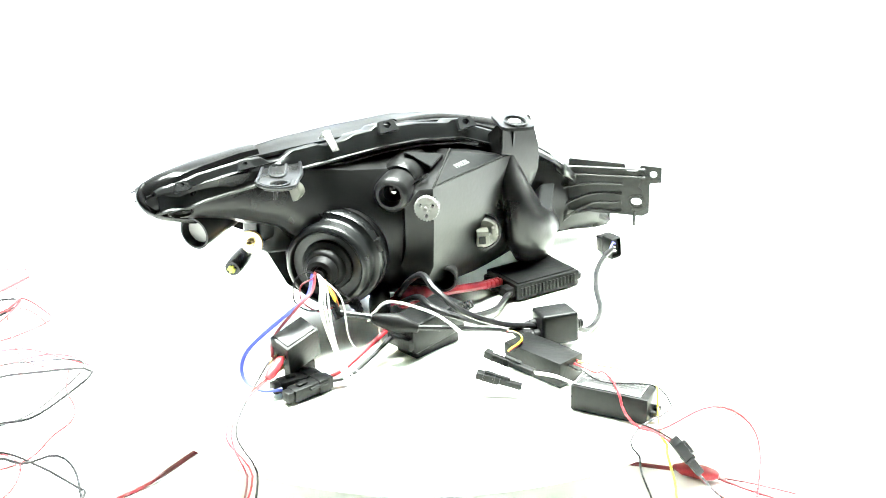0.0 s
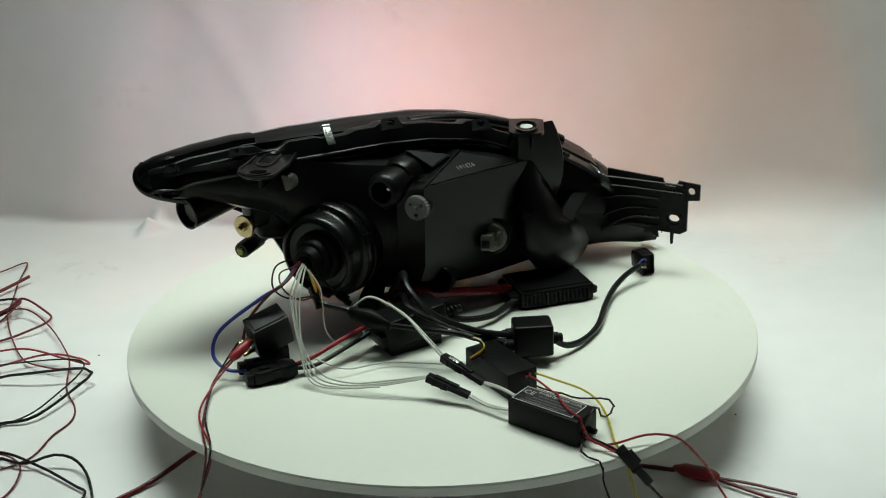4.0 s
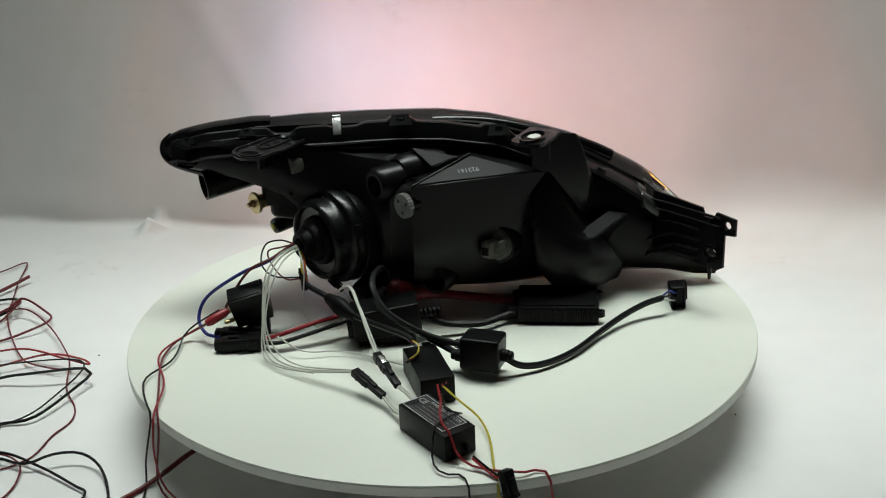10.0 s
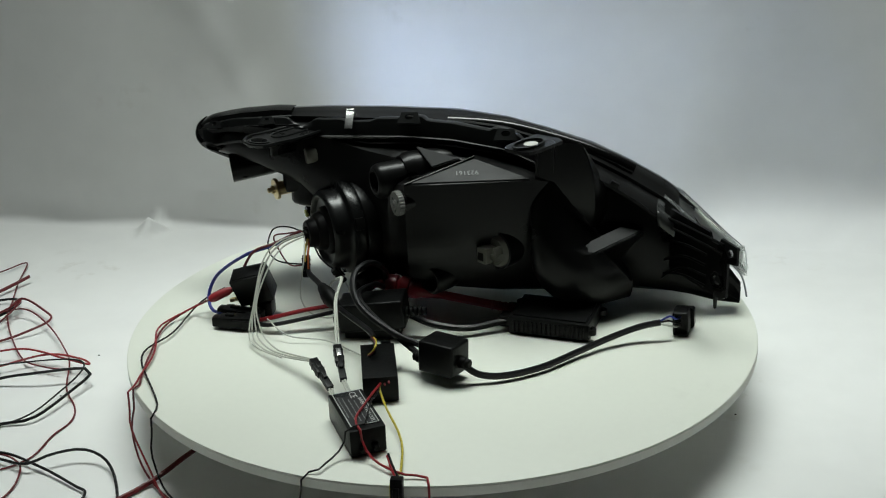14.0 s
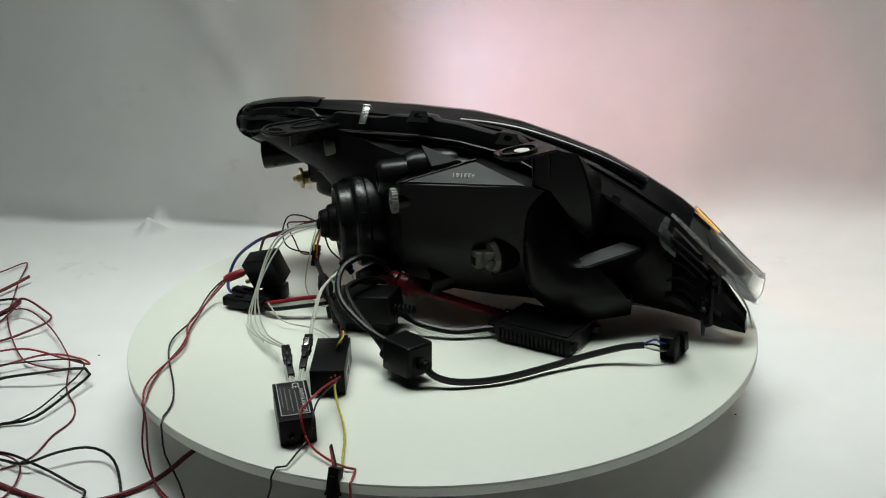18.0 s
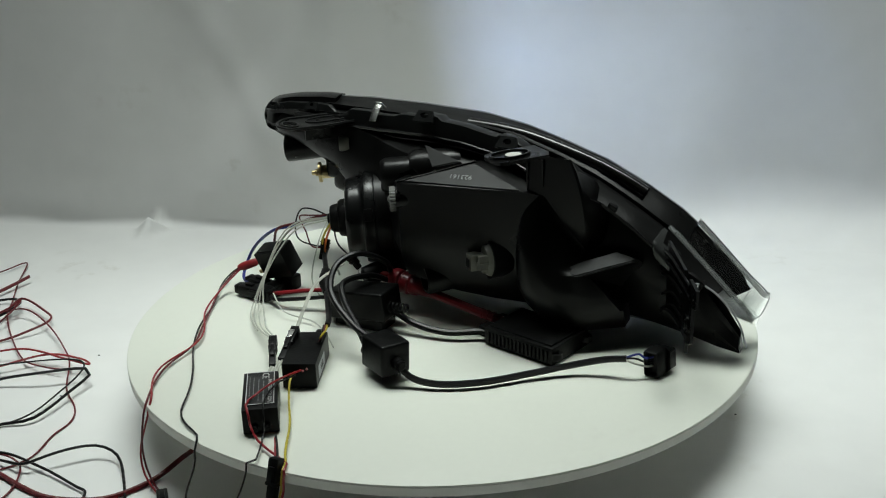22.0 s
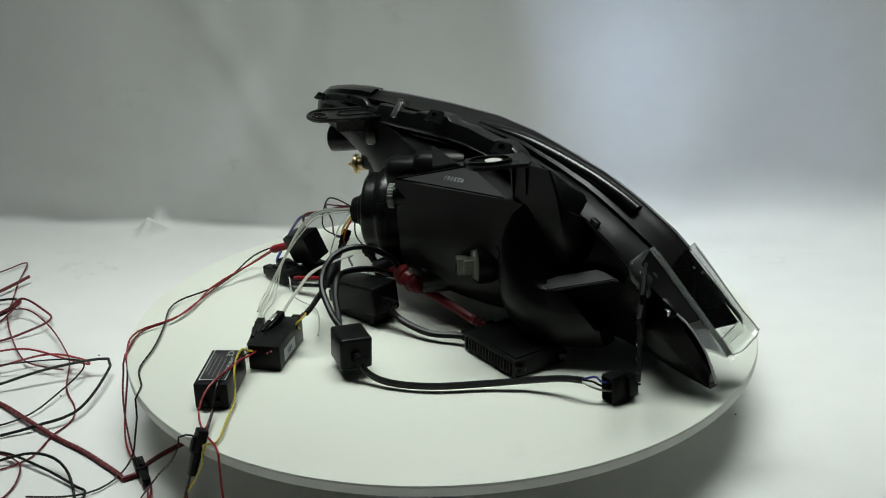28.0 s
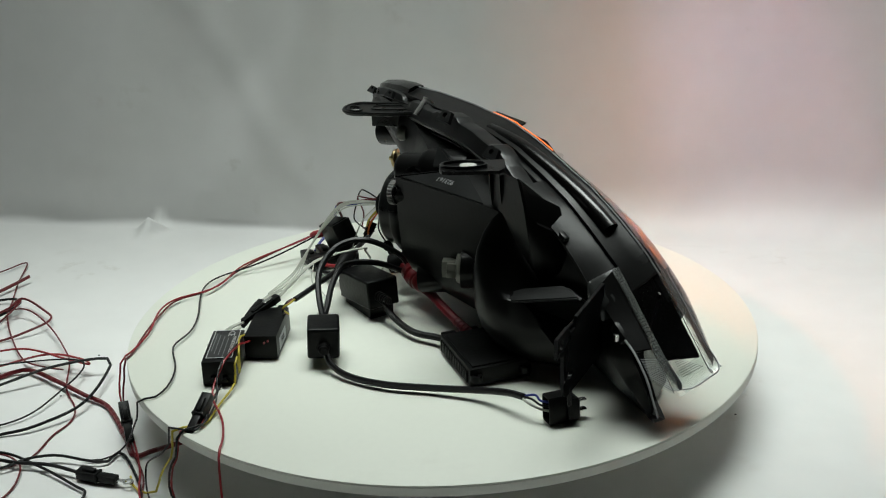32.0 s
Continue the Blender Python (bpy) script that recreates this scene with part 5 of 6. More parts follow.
# high-tension lead with its ribbed coupling
ht = wire("high_tension_lead", [(-.066, -.026, .036), (-.047, -.020, .036), (-.014, -.0115, .0312), (.019, -.003, .0265), (.056, .008, .0205), (.080, .017, .0160), (.094, .022, .0135)], .0050, DEEPRED, "red high-tension lead with a ribbed coupling")
ha, hb = Vector((-.047, -.020, .0360)), Vector((.019, -.003, .0265))
hmx = axis_frame(ha, hb - ha)
bm = bmesh.new()
lathe(bm, [(0, -.004), (.0090, -.004), (.0118, .000), (.0122, .009), (.0100, .0105), (.0108, .012), (.0128, .014), (.0122, .023), (.0100, .0245), (.0104, .026), (.0108, .028), (.0096, .034), (.0074, .038), (.0068, .046), (.0058, .050), (.0054, .058)], hmx, 24)
part("coupling", bm, DEEPRED, ht, "ribbed red rubber coupling")
for k in range(4):
    bm = bmesh.new()
    lathe(bm, [(.004, -.0014), (.0056, -.001), (.0056, .001), (.004, .0014)], axis_frame(Vector((.066, .0115, .0186)) + Vector((.0063, .0024, -.0010)) * k, (.92, .33, -.15)), 14, close=True)
    part("relief_ring", bm, DEEPRED, ht)


# ---- loose wires on the sheet beside the disc ----
def loose(name, points, r, material, label):
    b = Vector(points[0])
    ob = new(name)
    ob.empty_display_size = .02
    ob.matrix_basis = Matrix.Translation((b.x, b.y, 0))
    tagged(ob, label, "wire", "loose wires on the sheet")
    bm = bmesh.new()
    cord(bm, [Vector(p) for p in points], r, 8, 7)
    part("strand", bm, material, ob)


Zs = .0016
loose("loose_wire", [(-.68, .335, Zs), (-.629, .372, .004), (-.607, .403, .004), (-.598, .394, .004), (-.591, .332, Zs), (-.572, .251, .006), (-.562, .205, .010), (-.537, .143, .008), (-.501, .077, .006), (-.468, .050, .008), (-.440, .036, .010)], 0.0010, DARKRED, "thin dark red wire in loose curls")
loose("loose_wire", [(-.64, .215, Zs), (-.572, .210, .008), (-.556, .246, .014), (-.512, .205, .012), (-.499, .183, .010), (-.515, .158, .008), (-.560, .134, Zs), (-.65, .10, Zs)], 0.0015, DARKRED, "dark red wire bent in a sharp loop")
loose("loose_wire", [(-.66, .19, Zs), (-.573, .206, .012), (-.537, .208, .014), (-.491, .155, .012), (-.450, .084, .010), (-.436, .049, .010), (-.426, -.001, .004), (-.405, -.043, Zs), (-.401, -.074, Zs), (-.412, -.103, Zs), (-.424, -.150, Zs), (-.47, -.178, Zs), (-.54, -.20, Zs)], 0.0010, DARKRED, "thin dark red wire winding over the sheet")
loose("loose_wire", [(-.66, .06, Zs), (-.560, .082, .010), (-.500, .084, .016), (-.440, .052, .016), (-.410, .040, .014), (-.424, .052, .016), (-.470, .070, .014), (-.530, .050, .008), (-.62, .02, Zs)], 0.0013, RED, "red wire folded back on itself")
loose("loose_wire", [(-.70, .02, .004), (-.560, .040, .012), (-.484, .048, .016), (-.430, .046, .018), (-.414, .032, .014), (-.428, -.012, .008), (-.456, -.066, .004), (-.52, -.092, Zs), (-.64, -.12, Zs)], 0.0010, WIREBLACK, "thin black wire beside the flat loop")
loose("loose_wire", [(-.66, .235, Zs), (-.590, .262, .006), (-.562, .250, .010), (-.556, .228, .012), (-.575, .200, .008), (-.62, .16, Zs)], 0.0017, WIREBLACK, "black wire curled near the wall of wires")
loose("loose_wire", [(-.64, .145, Zs), (-.566, .200, .016), (-.552, .232, .018), (-.560, .186, .012), (-.590, .12, .004), (-.66, .07, Zs)], 0.0013, DARKRED, "dark red wire in a narrow bend")
loose("loose_wire", [(-.62, .26, .006), (-.590, .31, .008), (-.575, .335, .010)], 0.0024, DARKRED, "thick dark red cable end")
loose("loose_wire", [(-.60, -.12, Zs), (-.50, -.155, .006), (-.455, -.143, .008), (-.405, -.170, .006), (-.360, -.205, .004), (-.345, -.220, .004), (-.352, -.246, Zs)], 0.0014, WIREBLACK, "black wire crossing the sheet's near edge")
loose("loose_wire", [(-.52, -.15, Zs), (-.462, -.142, .006), (-.428, -.162, .006), (-.420, -.190, .004), (-.424, -.215, Zs), (-.44, -.245, Zs)], 0.0010, DARKRED, "thin red wire at the sheet's near edge")
for x, y in ((-.413, .090), (.313, -.112), (-.43, -.012)):
    bm = bmesh.new()
    bmesh.ops.create_icosphere(bm, subdivisions=1, radius=.0011, matrix=Matrix.Translation((x, y, .0009)) @ Matrix.Diagonal((1.3, .8, .7, 1)))
    tagged(link("crumb", bm, RUBBER), "tiny dark crumb lying on the white sheet", "crumb")


# ---- wires that trail from the turning disc to the sheet, as chains of short rigid links ----
RED_FEED = []
RED_FEED.append((0, [(-0.182, -0.198, 0.092), (-0.197, -0.207, 0.084), (-0.195, -0.239, 0.084), (-0.184, -0.283, 0.084), (-0.171, -0.311, 0.082), (-0.168, -0.306, 0.060), (-0.164, -0.271, 0.010), (-0.144, -0.319, 0.003), (-0.109, -0.376, 0.003), (-0.068, -0.434, 0.003)]))
RED_FEED.append((6, [(-0.219, -0.089, 0.102), (-0.236, -0.110, 0.086), (-0.240, -0.167, 0.084), (-0.241, -0.223, 0.084), (-0.235, -0.249, 0.082), (-0.228, -0.261, 0.070), (-0.229, -0.252, 0.040), (-0.229, -0.245, 0.008), (-0.209, -0.289, 0.003), (-0.173, -0.356, 0.003), (-0.132, -0.424, 0.003)]))
RED_FEED.append((10, [(-0.228, -0.028, 0.102), (-0.262, -0.029, 0.086), (-0.285, -0.068, 0.084), (-0.286, -0.109, 0.084), (-0.275, -0.170, 0.084), (-0.268, -0.214, 0.081), (-0.262, -0.225, 0.068), (-0.256, -0.209, 0.030), (-0.249, -0.197, 0.003), (-0.223, -0.235, 0.003), (-0.180, -0.308, 0.003), (-0.136, -0.389, 0.003)]))
RED_FEED.append((13, [(-0.252, 0.050, 0.102), (-0.276, 0.048, 0.088), (-0.298, 0.009, 0.084), (-0.311, -0.014, 0.084), (-0.311, -0.071, 0.083), (-0.307, -0.116, 0.082), (-0.302, -0.148, 0.076), (-0.294, -0.150, 0.050), (-0.283, -0.140, 0.020), (-0.260, -0.155, 0.003), (-0.228, -0.199, 0.003), (-0.194, -0.249, 0.003), (-0.153, -0.326, 0.003)]))
RED_FEED.append((19, [(-0.232, 0.070, 0.102), (-0.254, 0.055, 0.088), (-0.263, -0.006, 0.084), (-0.264, -0.067, 0.084), (-0.280, -0.122, 0.084), (-0.285, -0.172, 0.082), (-0.282, -0.200, 0.076), (-0.284, -0.193, 0.050), (-0.277, -0.186, 0.020), (-0.259, -0.211, 0.003), (-0.242, -0.260, 0.003), (-0.219, -0.346, 0.003)]))
RED_FEED.append((23, [(-0.226, 0.078, 0.102), (-0.248, 0.081, 0.090), (-0.255, 0.052, 0.084), (-0.257, -0.007, 0.084), (-0.258, -0.067, 0.084), (-0.278, -0.103, 0.084), (-0.285, -0.150, 0.083), (-0.283, -0.191, 0.080), (-0.285, -0.191, 0.055), (-0.285, -0.183, 0.025), (-0.277, -0.200, 0.003), (-0.266, -0.258, 0.003), (-0.253, -0.344, 0.003)]))
RED_FEED.append((28, [(-0.199, 0.134, 0.104), (-0.236, 0.118, 0.092), (-0.263, 0.090, 0.084), (-0.285, 0.026, 0.084), (-0.301, -0.008, 0.084), (-0.326, -0.017, 0.083), (-0.329, -0.053, 0.080), (-0.329, -0.081, 0.065), (-0.328, -0.100, 0.045), (-0.323, -0.119, 0.015), (-0.309, -0.150, 0.003), (-0.294, -0.189, 0.003), (-0.280, -0.239, 0.003), (-0.268, -0.319, 0.003)]))
RED_FEED.append((32, [(-0.177, 0.187, 0.104), (-0.211, 0.167, 0.094), (-0.244, 0.142, 0.084), (-0.261, 0.095, 0.084), (-0.280, 0.068, 0.084), (-0.302, 0.065, 0.084), (-0.314, 0.013, 0.084), (-0.321, -0.043, 0.083), (-0.322, -0.081, 0.080), (-0.327, -0.091, 0.060), (-0.330, -0.106, 0.035), (-0.324, -0.110, 0.020), (-0.308, -0.137, 0.008), (-0.294, -0.178, 0.003), (-0.289, -0.229, 0.003), (-0.272, -0.302, 0.003)]))
BLACK_FEED = []
BLACK_FEED.append((0, [(-0.191, -0.166, 0.095), (-0.192, -0.192, 0.086), (-0.189, -0.232, 0.084), (-0.185, -0.263, 0.084), (-0.171, -0.293, 0.084), (-0.160, -0.312, 0.080), (-0.153, -0.293, 0.050), (-0.147, -0.281, 0.010), (-0.122, -0.336, 0.003), (-0.088, -0.399, 0.003)]))
BLACK_FEED.append((6, [(-0.221, -0.091, 0.102), (-0.236, -0.104, 0.088), (-0.241, -0.137, 0.084), (-0.240, -0.167, 0.084), (-0.238, -0.207, 0.084), (-0.228, -0.253, 0.083), (-0.227, -0.265, 0.072), (-0.236, -0.253, 0.040), (-0.249, -0.247, 0.010), (-0.250, -0.286, 0.003), (-0.243, -0.344, 0.003), (-0.223, -0.418, 0.003)]))
BLACK_FEED.append((10, [(-0.232, -0.028, 0.102), (-0.272, -0.041, 0.088), (-0.273, -0.074, 0.084), (-0.278, -0.112, 0.084), (-0.297, -0.134, 0.084), (-0.289, -0.173, 0.083), (-0.273, -0.213, 0.080), (-0.275, -0.204, 0.050), (-0.288, -0.189, 0.003), (-0.286, -0.238, 0.003), (-0.277, -0.301, 0.003), (-0.259, -0.381, 0.003)]))
BLACK_FEED.append((13, [(-0.250, 0.038, 0.102), (-0.274, 0.040, 0.088), (-0.283, 0.007, 0.084), (-0.295, -0.050, 0.084), (-0.316, -0.073, 0.084), (-0.317, -0.098, 0.083), (-0.295, -0.149, 0.083), (-0.278, -0.186, 0.082), (-0.271, -0.206, 0.068), (-0.273, -0.200, 0.035), (-0.258, -0.202, 0.025), (-0.243, -0.194, 0.003), (-0.228, -0.242, 0.003), (-0.208, -0.323, 0.003)]))
BLACK_FEED.append((23, [(-0.218, 0.106, 0.105), (-0.243, 0.129, 0.092), (-0.255, 0.114, 0.084), (-0.252, 0.052, 0.084), (-0.256, 0.000, 0.084), (-0.254, -0.068, 0.084), (-0.245, -0.121, 0.084), (-0.242, -0.170, 0.084), (-0.244, -0.216, 0.083), (-0.222, -0.254, 0.083), (-0.211, -0.268, 0.072), (-0.218, -0.246, 0.035), (-0.232, -0.242, 0.003), (-0.230, -0.313, 0.003)]))
BLACK_FEED.append((28, [(-0.196, 0.164, 0.105), (-0.233, 0.169, 0.094), (-0.241, 0.144, 0.086), (-0.269, 0.084, 0.084), (-0.293, 0.067, 0.084), (-0.307, 0.041, 0.084), (-0.302, -0.013, 0.084), (-0.302, -0.072, 0.083), (-0.309, -0.115, 0.080), (-0.296, -0.148, 0.076), (-0.286, -0.163, 0.055), (-0.290, -0.167, 0.035), (-0.307, -0.157, 0.010), (-0.321, -0.197, 0.003), (-0.336, -0.216, 0.003), (-0.355, -0.224, 0.003), (-0.394, -0.221, 0.003)]))
BLACK_FEED.append((32, [(-0.176, 0.178, 0.105), (-0.209, 0.147, 0.094), (-0.244, 0.139, 0.085), (-0.273, 0.117, 0.084), (-0.277, 0.071, 0.084), (-0.268, 0.006, 0.084), (-0.271, -0.047, 0.084), (-0.286, -0.059, 0.084), (-0.268, -0.116, 0.084), (-0.268, -0.154, 0.083), (-0.276, -0.182, 0.080), (-0.294, -0.174, 0.055), (-0.306, -0.159, 0.035), (-0.324, -0.147, 0.008), (-0.338, -0.162, 0.003), (-0.362, -0.159, 0.003), (-0.395, -0.145, 0.003), (-0.433, -0.152, 0.003)]))
DARK_CABLE = []
DARK_CABLE.append((0, [(-0.203, -0.102, 0.010), (-0.243, -0.176, 0.020), (-0.269, -0.190, 0.008), (-0.293, -0.211, 0.003), (-0.319, -0.236, 0.003), (-0.338, -0.267, 0.003), (-0.365, -0.296, 0.003), (-0.400, -0.314, 0.003), (-0.451, -0.323, 0.003)]))
DARK_CABLE.append((13, [(-0.203, -0.102, 0.010), (-0.246, -0.173, 0.020), (-0.270, -0.188, 0.008), (-0.292, -0.214, 0.003), (-0.311, -0.240, 0.003), (-0.331, -0.272, 0.003), (-0.367, -0.291, 0.003), (-0.414, -0.288, 0.003), (-0.472, -0.271, 0.003)]))
DARK_CABLE.append((19, [(-0.203, -0.102, 0.010), (-0.246, -0.174, 0.020), (-0.273, -0.195, 0.006), (-0.297, -0.216, 0.003), (-0.331, -0.232, 0.003), (-0.369, -0.233, 0.003), (-0.402, -0.213, 0.003), (-0.440, -0.183, 0.003), (-0.487, -0.145, 0.003), (-0.545, -0.116, 0.003)]))
DARK_CABLE.append((23, [(-0.203, -0.102, 0.010), (-0.248, -0.174, 0.020), (-0.275, -0.190, 0.006), (-0.294, -0.208, 0.003), (-0.327, -0.229, 0.003), (-0.380, -0.221, 0.003), (-0.411, -0.202, 0.003), (-0.442, -0.176, 0.003), (-0.490, -0.137, 0.003), (-0.550, -0.105, 0.003)]))
DARK_CABLE.append((28, [(-0.205, -0.089, 0.010), (-0.255, -0.155, 0.020), (-0.291, -0.167, 0.006), (-0.310, -0.196, 0.003), (-0.325, -0.182, 0.003), (-0.367, -0.141, 0.003), (-0.405, -0.110, 0.003), (-0.445, -0.076, 0.006), (-0.492, -0.029, 0.003), (-0.544, 0.008, 0.003), (-0.610, 0.041, 0.003)]))
DARK_CABLE.append((32, [(-0.205, -0.089, 0.010), (-0.258, -0.155, 0.020), (-0.295, -0.149, 0.006), (-0.314, -0.153, 0.003), (-0.331, -0.115, 0.003), (-0.367, -0.047, 0.004), (-0.399, -0.022, 0.006), (-0.440, 0.011, 0.008), (-0.485, 0.047, 0.006), (-0.515, 0.037, 0.003), (-0.544, 0.008, 0.003), (-0.592, -0.002, 0.003)]))
BLACK_LOOP = []
BLACK_LOOP.append((0, [(-0.480, -0.165, 0.003), (-0.447, -0.159, 0.010), (-0.422, -0.165, 0.006), (-0.390, -0.164, 0.014), (-0.368, -0.179, 0.010), (-0.351, -0.215, 0.003), (-0.336, -0.272, 0.003), (-0.330, -0.331, 0.003)]))
BLACK_LOOP.append((13, [(-0.492, -0.132, 0.003), (-0.450, -0.153, 0.006), (-0.417, -0.172, 0.010), (-0.394, -0.162, 0.014), (-0.365, -0.155, 0.014), (-0.338, -0.171, 0.010), (-0.319, -0.207, 0.003), (-0.303, -0.274, 0.003), (-0.295, -0.333, 0.003)]))
BLACK_LOOP.append((23, [(-0.492, -0.132, 0.003), (-0.448, -0.156, 0.006), (-0.420, -0.172, 0.010), (-0.399, -0.165, 0.014), (-0.373, -0.154, 0.016), (-0.349, -0.147, 0.014), (-0.326, -0.161, 0.010), (-0.312, -0.198, 0.003), (-0.293, -0.275, 0.003), (-0.285, -0.334, 0.003)]))
BLACK_LOOP.append((28, [(-0.479, -0.167, 0.003), (-0.448, -0.156, 0.006), (-0.419, -0.155, 0.012), (-0.393, -0.166, 0.014), (-0.373, -0.184, 0.010), (-0.358, -0.214, 0.003), (-0.339, -0.271, 0.003), (-0.330, -0.331, 0.003)]))
BLACK_LOOP.append((32, [(-0.477, -0.174, 0.003), (-0.443, -0.172, 0.006), (-0.419, -0.158, 0.008), (-0.391, -0.154, 0.008), (-0.361, -0.162, 0.006), (-0.339, -0.164, 0.004), (-0.329, -0.144, 0.003), (-0.304, -0.188, 0.003), (-0.289, -0.229, 0.003), (-0.279, -0.293, 0.003)]))
YELLOW_LEAD = []
YELLOW_LEAD.append((0, [(0.119, -0.170, 0.100), (0.130, -0.168, 0.102), (0.157, -0.173, 0.096), (0.185, -0.172, 0.090), (0.201, -0.207, 0.086), (0.199, -0.257, 0.084), (0.194, -0.293, 0.082), (0.195, -0.279, 0.050), (0.184, -0.253, 0.010), (0.164, -0.278, 0.003), (0.131, -0.328, 0.003)]))
YELLOW_LEAD.append((6, [(0.052, -0.196, 0.100), (0.070, -0.199, 0.100), (0.092, -0.213, 0.094), (0.118, -0.226, 0.088), (0.129, -0.260, 0.086), (0.132, -0.304, 0.083), (0.134, -0.308, 0.065), (0.136, -0.278, 0.015), (0.125, -0.294, 0.003), (0.104, -0.343, 0.003)]))
YELLOW_LEAD.append((13, [(-0.048, -0.197, 0.100), (-0.044, -0.217, 0.096), (-0.035, -0.244, 0.090), (-0.025, -0.272, 0.086), (-0.021, -0.300, 0.084), (-0.023, -0.341, 0.082), (-0.027, -0.329, 0.060), (-0.033, -0.300, 0.015), (-0.033, -0.334, 0.003)]))
YELLOW_LEAD.append((23, [(-0.146, -0.158, 0.100), (-0.155, -0.161, 0.098), (-0.156, -0.193, 0.088), (-0.151, -0.242, 0.085), (-0.151, -0.280, 0.084), (-0.147, -0.310, 0.082), (-0.145, -0.307, 0.060), (-0.146, -0.283, 0.020), (-0.134, -0.311, 0.003)]))
YELLOW_LEAD.append((28, [(-0.185, -0.118, 0.100), (-0.197, -0.127, 0.098), (-0.199, -0.158, 0.090), (-0.196, -0.196, 0.085), (-0.199, -0.232, 0.084), (-0.200, -0.269, 0.082), (-0.211, -0.259, 0.050), (-0.231, -0.239, 0.010), (-0.236, -0.278, 0.003), (-0.243, -0.320, 0.003)]))
YELLOW_LEAD.append((32, [(-0.193, -0.087, 0.100), (-0.202, -0.091, 0.100), (-0.203, -0.112, 0.092), (-0.198, -0.143, 0.085), (-0.205, -0.176, 0.084), (-0.213, -0.207, 0.083), (-0.219, -0.237, 0.076), (-0.238, -0.216, 0.040), (-0.259, -0.207, 0.010), (-0.274, -0.222, 0.003), (-0.293, -0.221, 0.003), (-0.308, -0.194, 0.004), (-0.310, -0.166, 0.006), (-0.306, -0.142, 0.008)]))
RED_LEAD = []
RED_LEAD.append((0, [(0.130, -0.169, 0.100), (0.149, -0.194, 0.100), (0.161, -0.222, 0.102), (0.164, -0.258, 0.098), (0.172, -0.278, 0.090), (0.186, -0.286, 0.085), (0.208, -0.277, 0.088), (0.231, -0.265, 0.094), (0.258, -0.256, 0.094), (0.280, -0.273, 0.084), (0.292, -0.267, 0.050), (0.295, -0.260, 0.003), (0.272, -0.321, 0.003)]))
RED_LEAD.append((6, [(0.057, -0.201, 0.100), (0.069, -0.211, 0.100), (0.081, -0.251, 0.100), (0.082, -0.274, 0.092), (0.092, -0.296, 0.086), (0.107, -0.312, 0.085), (0.132, -0.312, 0.085), (0.157, -0.305, 0.088), (0.177, -0.307, 0.084), (0.206, -0.291, 0.050), (0.240, -0.265, 0.003), (0.255, -0.311, 0.003), (0.263, -0.353, 0.003)]))
RED_LEAD.append((9, [(0.013, -0.206, 0.100), (0.019, -0.253, 0.104), (0.020, -0.281, 0.094), (0.027, -0.310, 0.088), (0.047, -0.328, 0.084), (0.071, -0.335, 0.084), (0.094, -0.340, 0.086), (0.107, -0.332, 0.070), (0.126, -0.303, 0.030), (0.139, -0.303, 0.003), (0.148, -0.346, 0.003)]))
RED_LEAD.append((13, [(-0.045, -0.202, 0.100), (-0.054, -0.255, 0.110), (-0.062, -0.277, 0.100), (-0.061, -0.297, 0.090), (-0.045, -0.318, 0.085), (-0.025, -0.337, 0.084), (-0.008, -0.342, 0.082), (0.006, -0.318, 0.050), (0.018, -0.295, 0.003), (0.030, -0.346, 0.003)]))
RED_LEAD.append((23, [(-0.144, -0.161, 0.100), (-0.164, -0.199, 0.110), (-0.181, -0.225, 0.110), (-0.191, -0.239, 0.094), (-0.182, -0.260, 0.086), (-0.163, -0.287, 0.084), (-0.148, -0.307, 0.083), (-0.146, -0.310, 0.065), (-0.149, -0.297, 0.030), (-0.145, -0.310, 0.003), (-0.129, -0.359, 0.003)]))
RED_LEAD.append((28, [(-0.183, -0.117, 0.100), (-0.204, -0.179, 0.110), (-0.219, -0.210, 0.106), (-0.225, -0.228, 0.092), (-0.215, -0.256, 0.085), (-0.199, -0.280, 0.083), (-0.197, -0.293, 0.060), (-0.193, -0.306, 0.030), (-0.188, -0.324, 0.004), (-0.176, -0.352, 0.003)]))
RED_LEAD.append((32, [(-0.192, -0.092, 0.100), (-0.205, -0.135, 0.110), (-0.214, -0.166, 0.102), (-0.219, -0.192, 0.090), (-0.204, -0.226, 0.085), (-0.197, -0.262, 0.083), (-0.198, -0.284, 0.072), (-0.196, -0.300, 0.040), (-0.190, -0.318, 0.004), (-0.178, -0.346, 0.003)]))
BLACK_LEAD = []
BLACK_LEAD.append((0, [(0.124, -0.171, 0.100), (0.149, -0.229, 0.106), (0.180, -0.234, 0.100), (0.209, -0.243, 0.098), (0.217, -0.247, 0.094), (0.206, -0.260, 0.090), (0.183, -0.273, 0.088), (0.168, -0.290, 0.084), (0.165, -0.304, 0.070), (0.170, -0.289, 0.040), (0.168, -0.270, 0.003), (0.136, -0.329, 0.003)]))
BLACK_LEAD.append((6, [(0.061, -0.221, 0.100), (0.079, -0.242, 0.102), (0.108, -0.244, 0.096), (0.137, -0.240, 0.096), (0.141, -0.245, 0.094), (0.120, -0.272, 0.090), (0.106, -0.293, 0.086), (0.102, -0.312, 0.083), (0.108, -0.328, 0.076), (0.118, -0.326, 0.060), (0.125, -0.301, 0.020), (0.121, -0.328, 0.003)]))
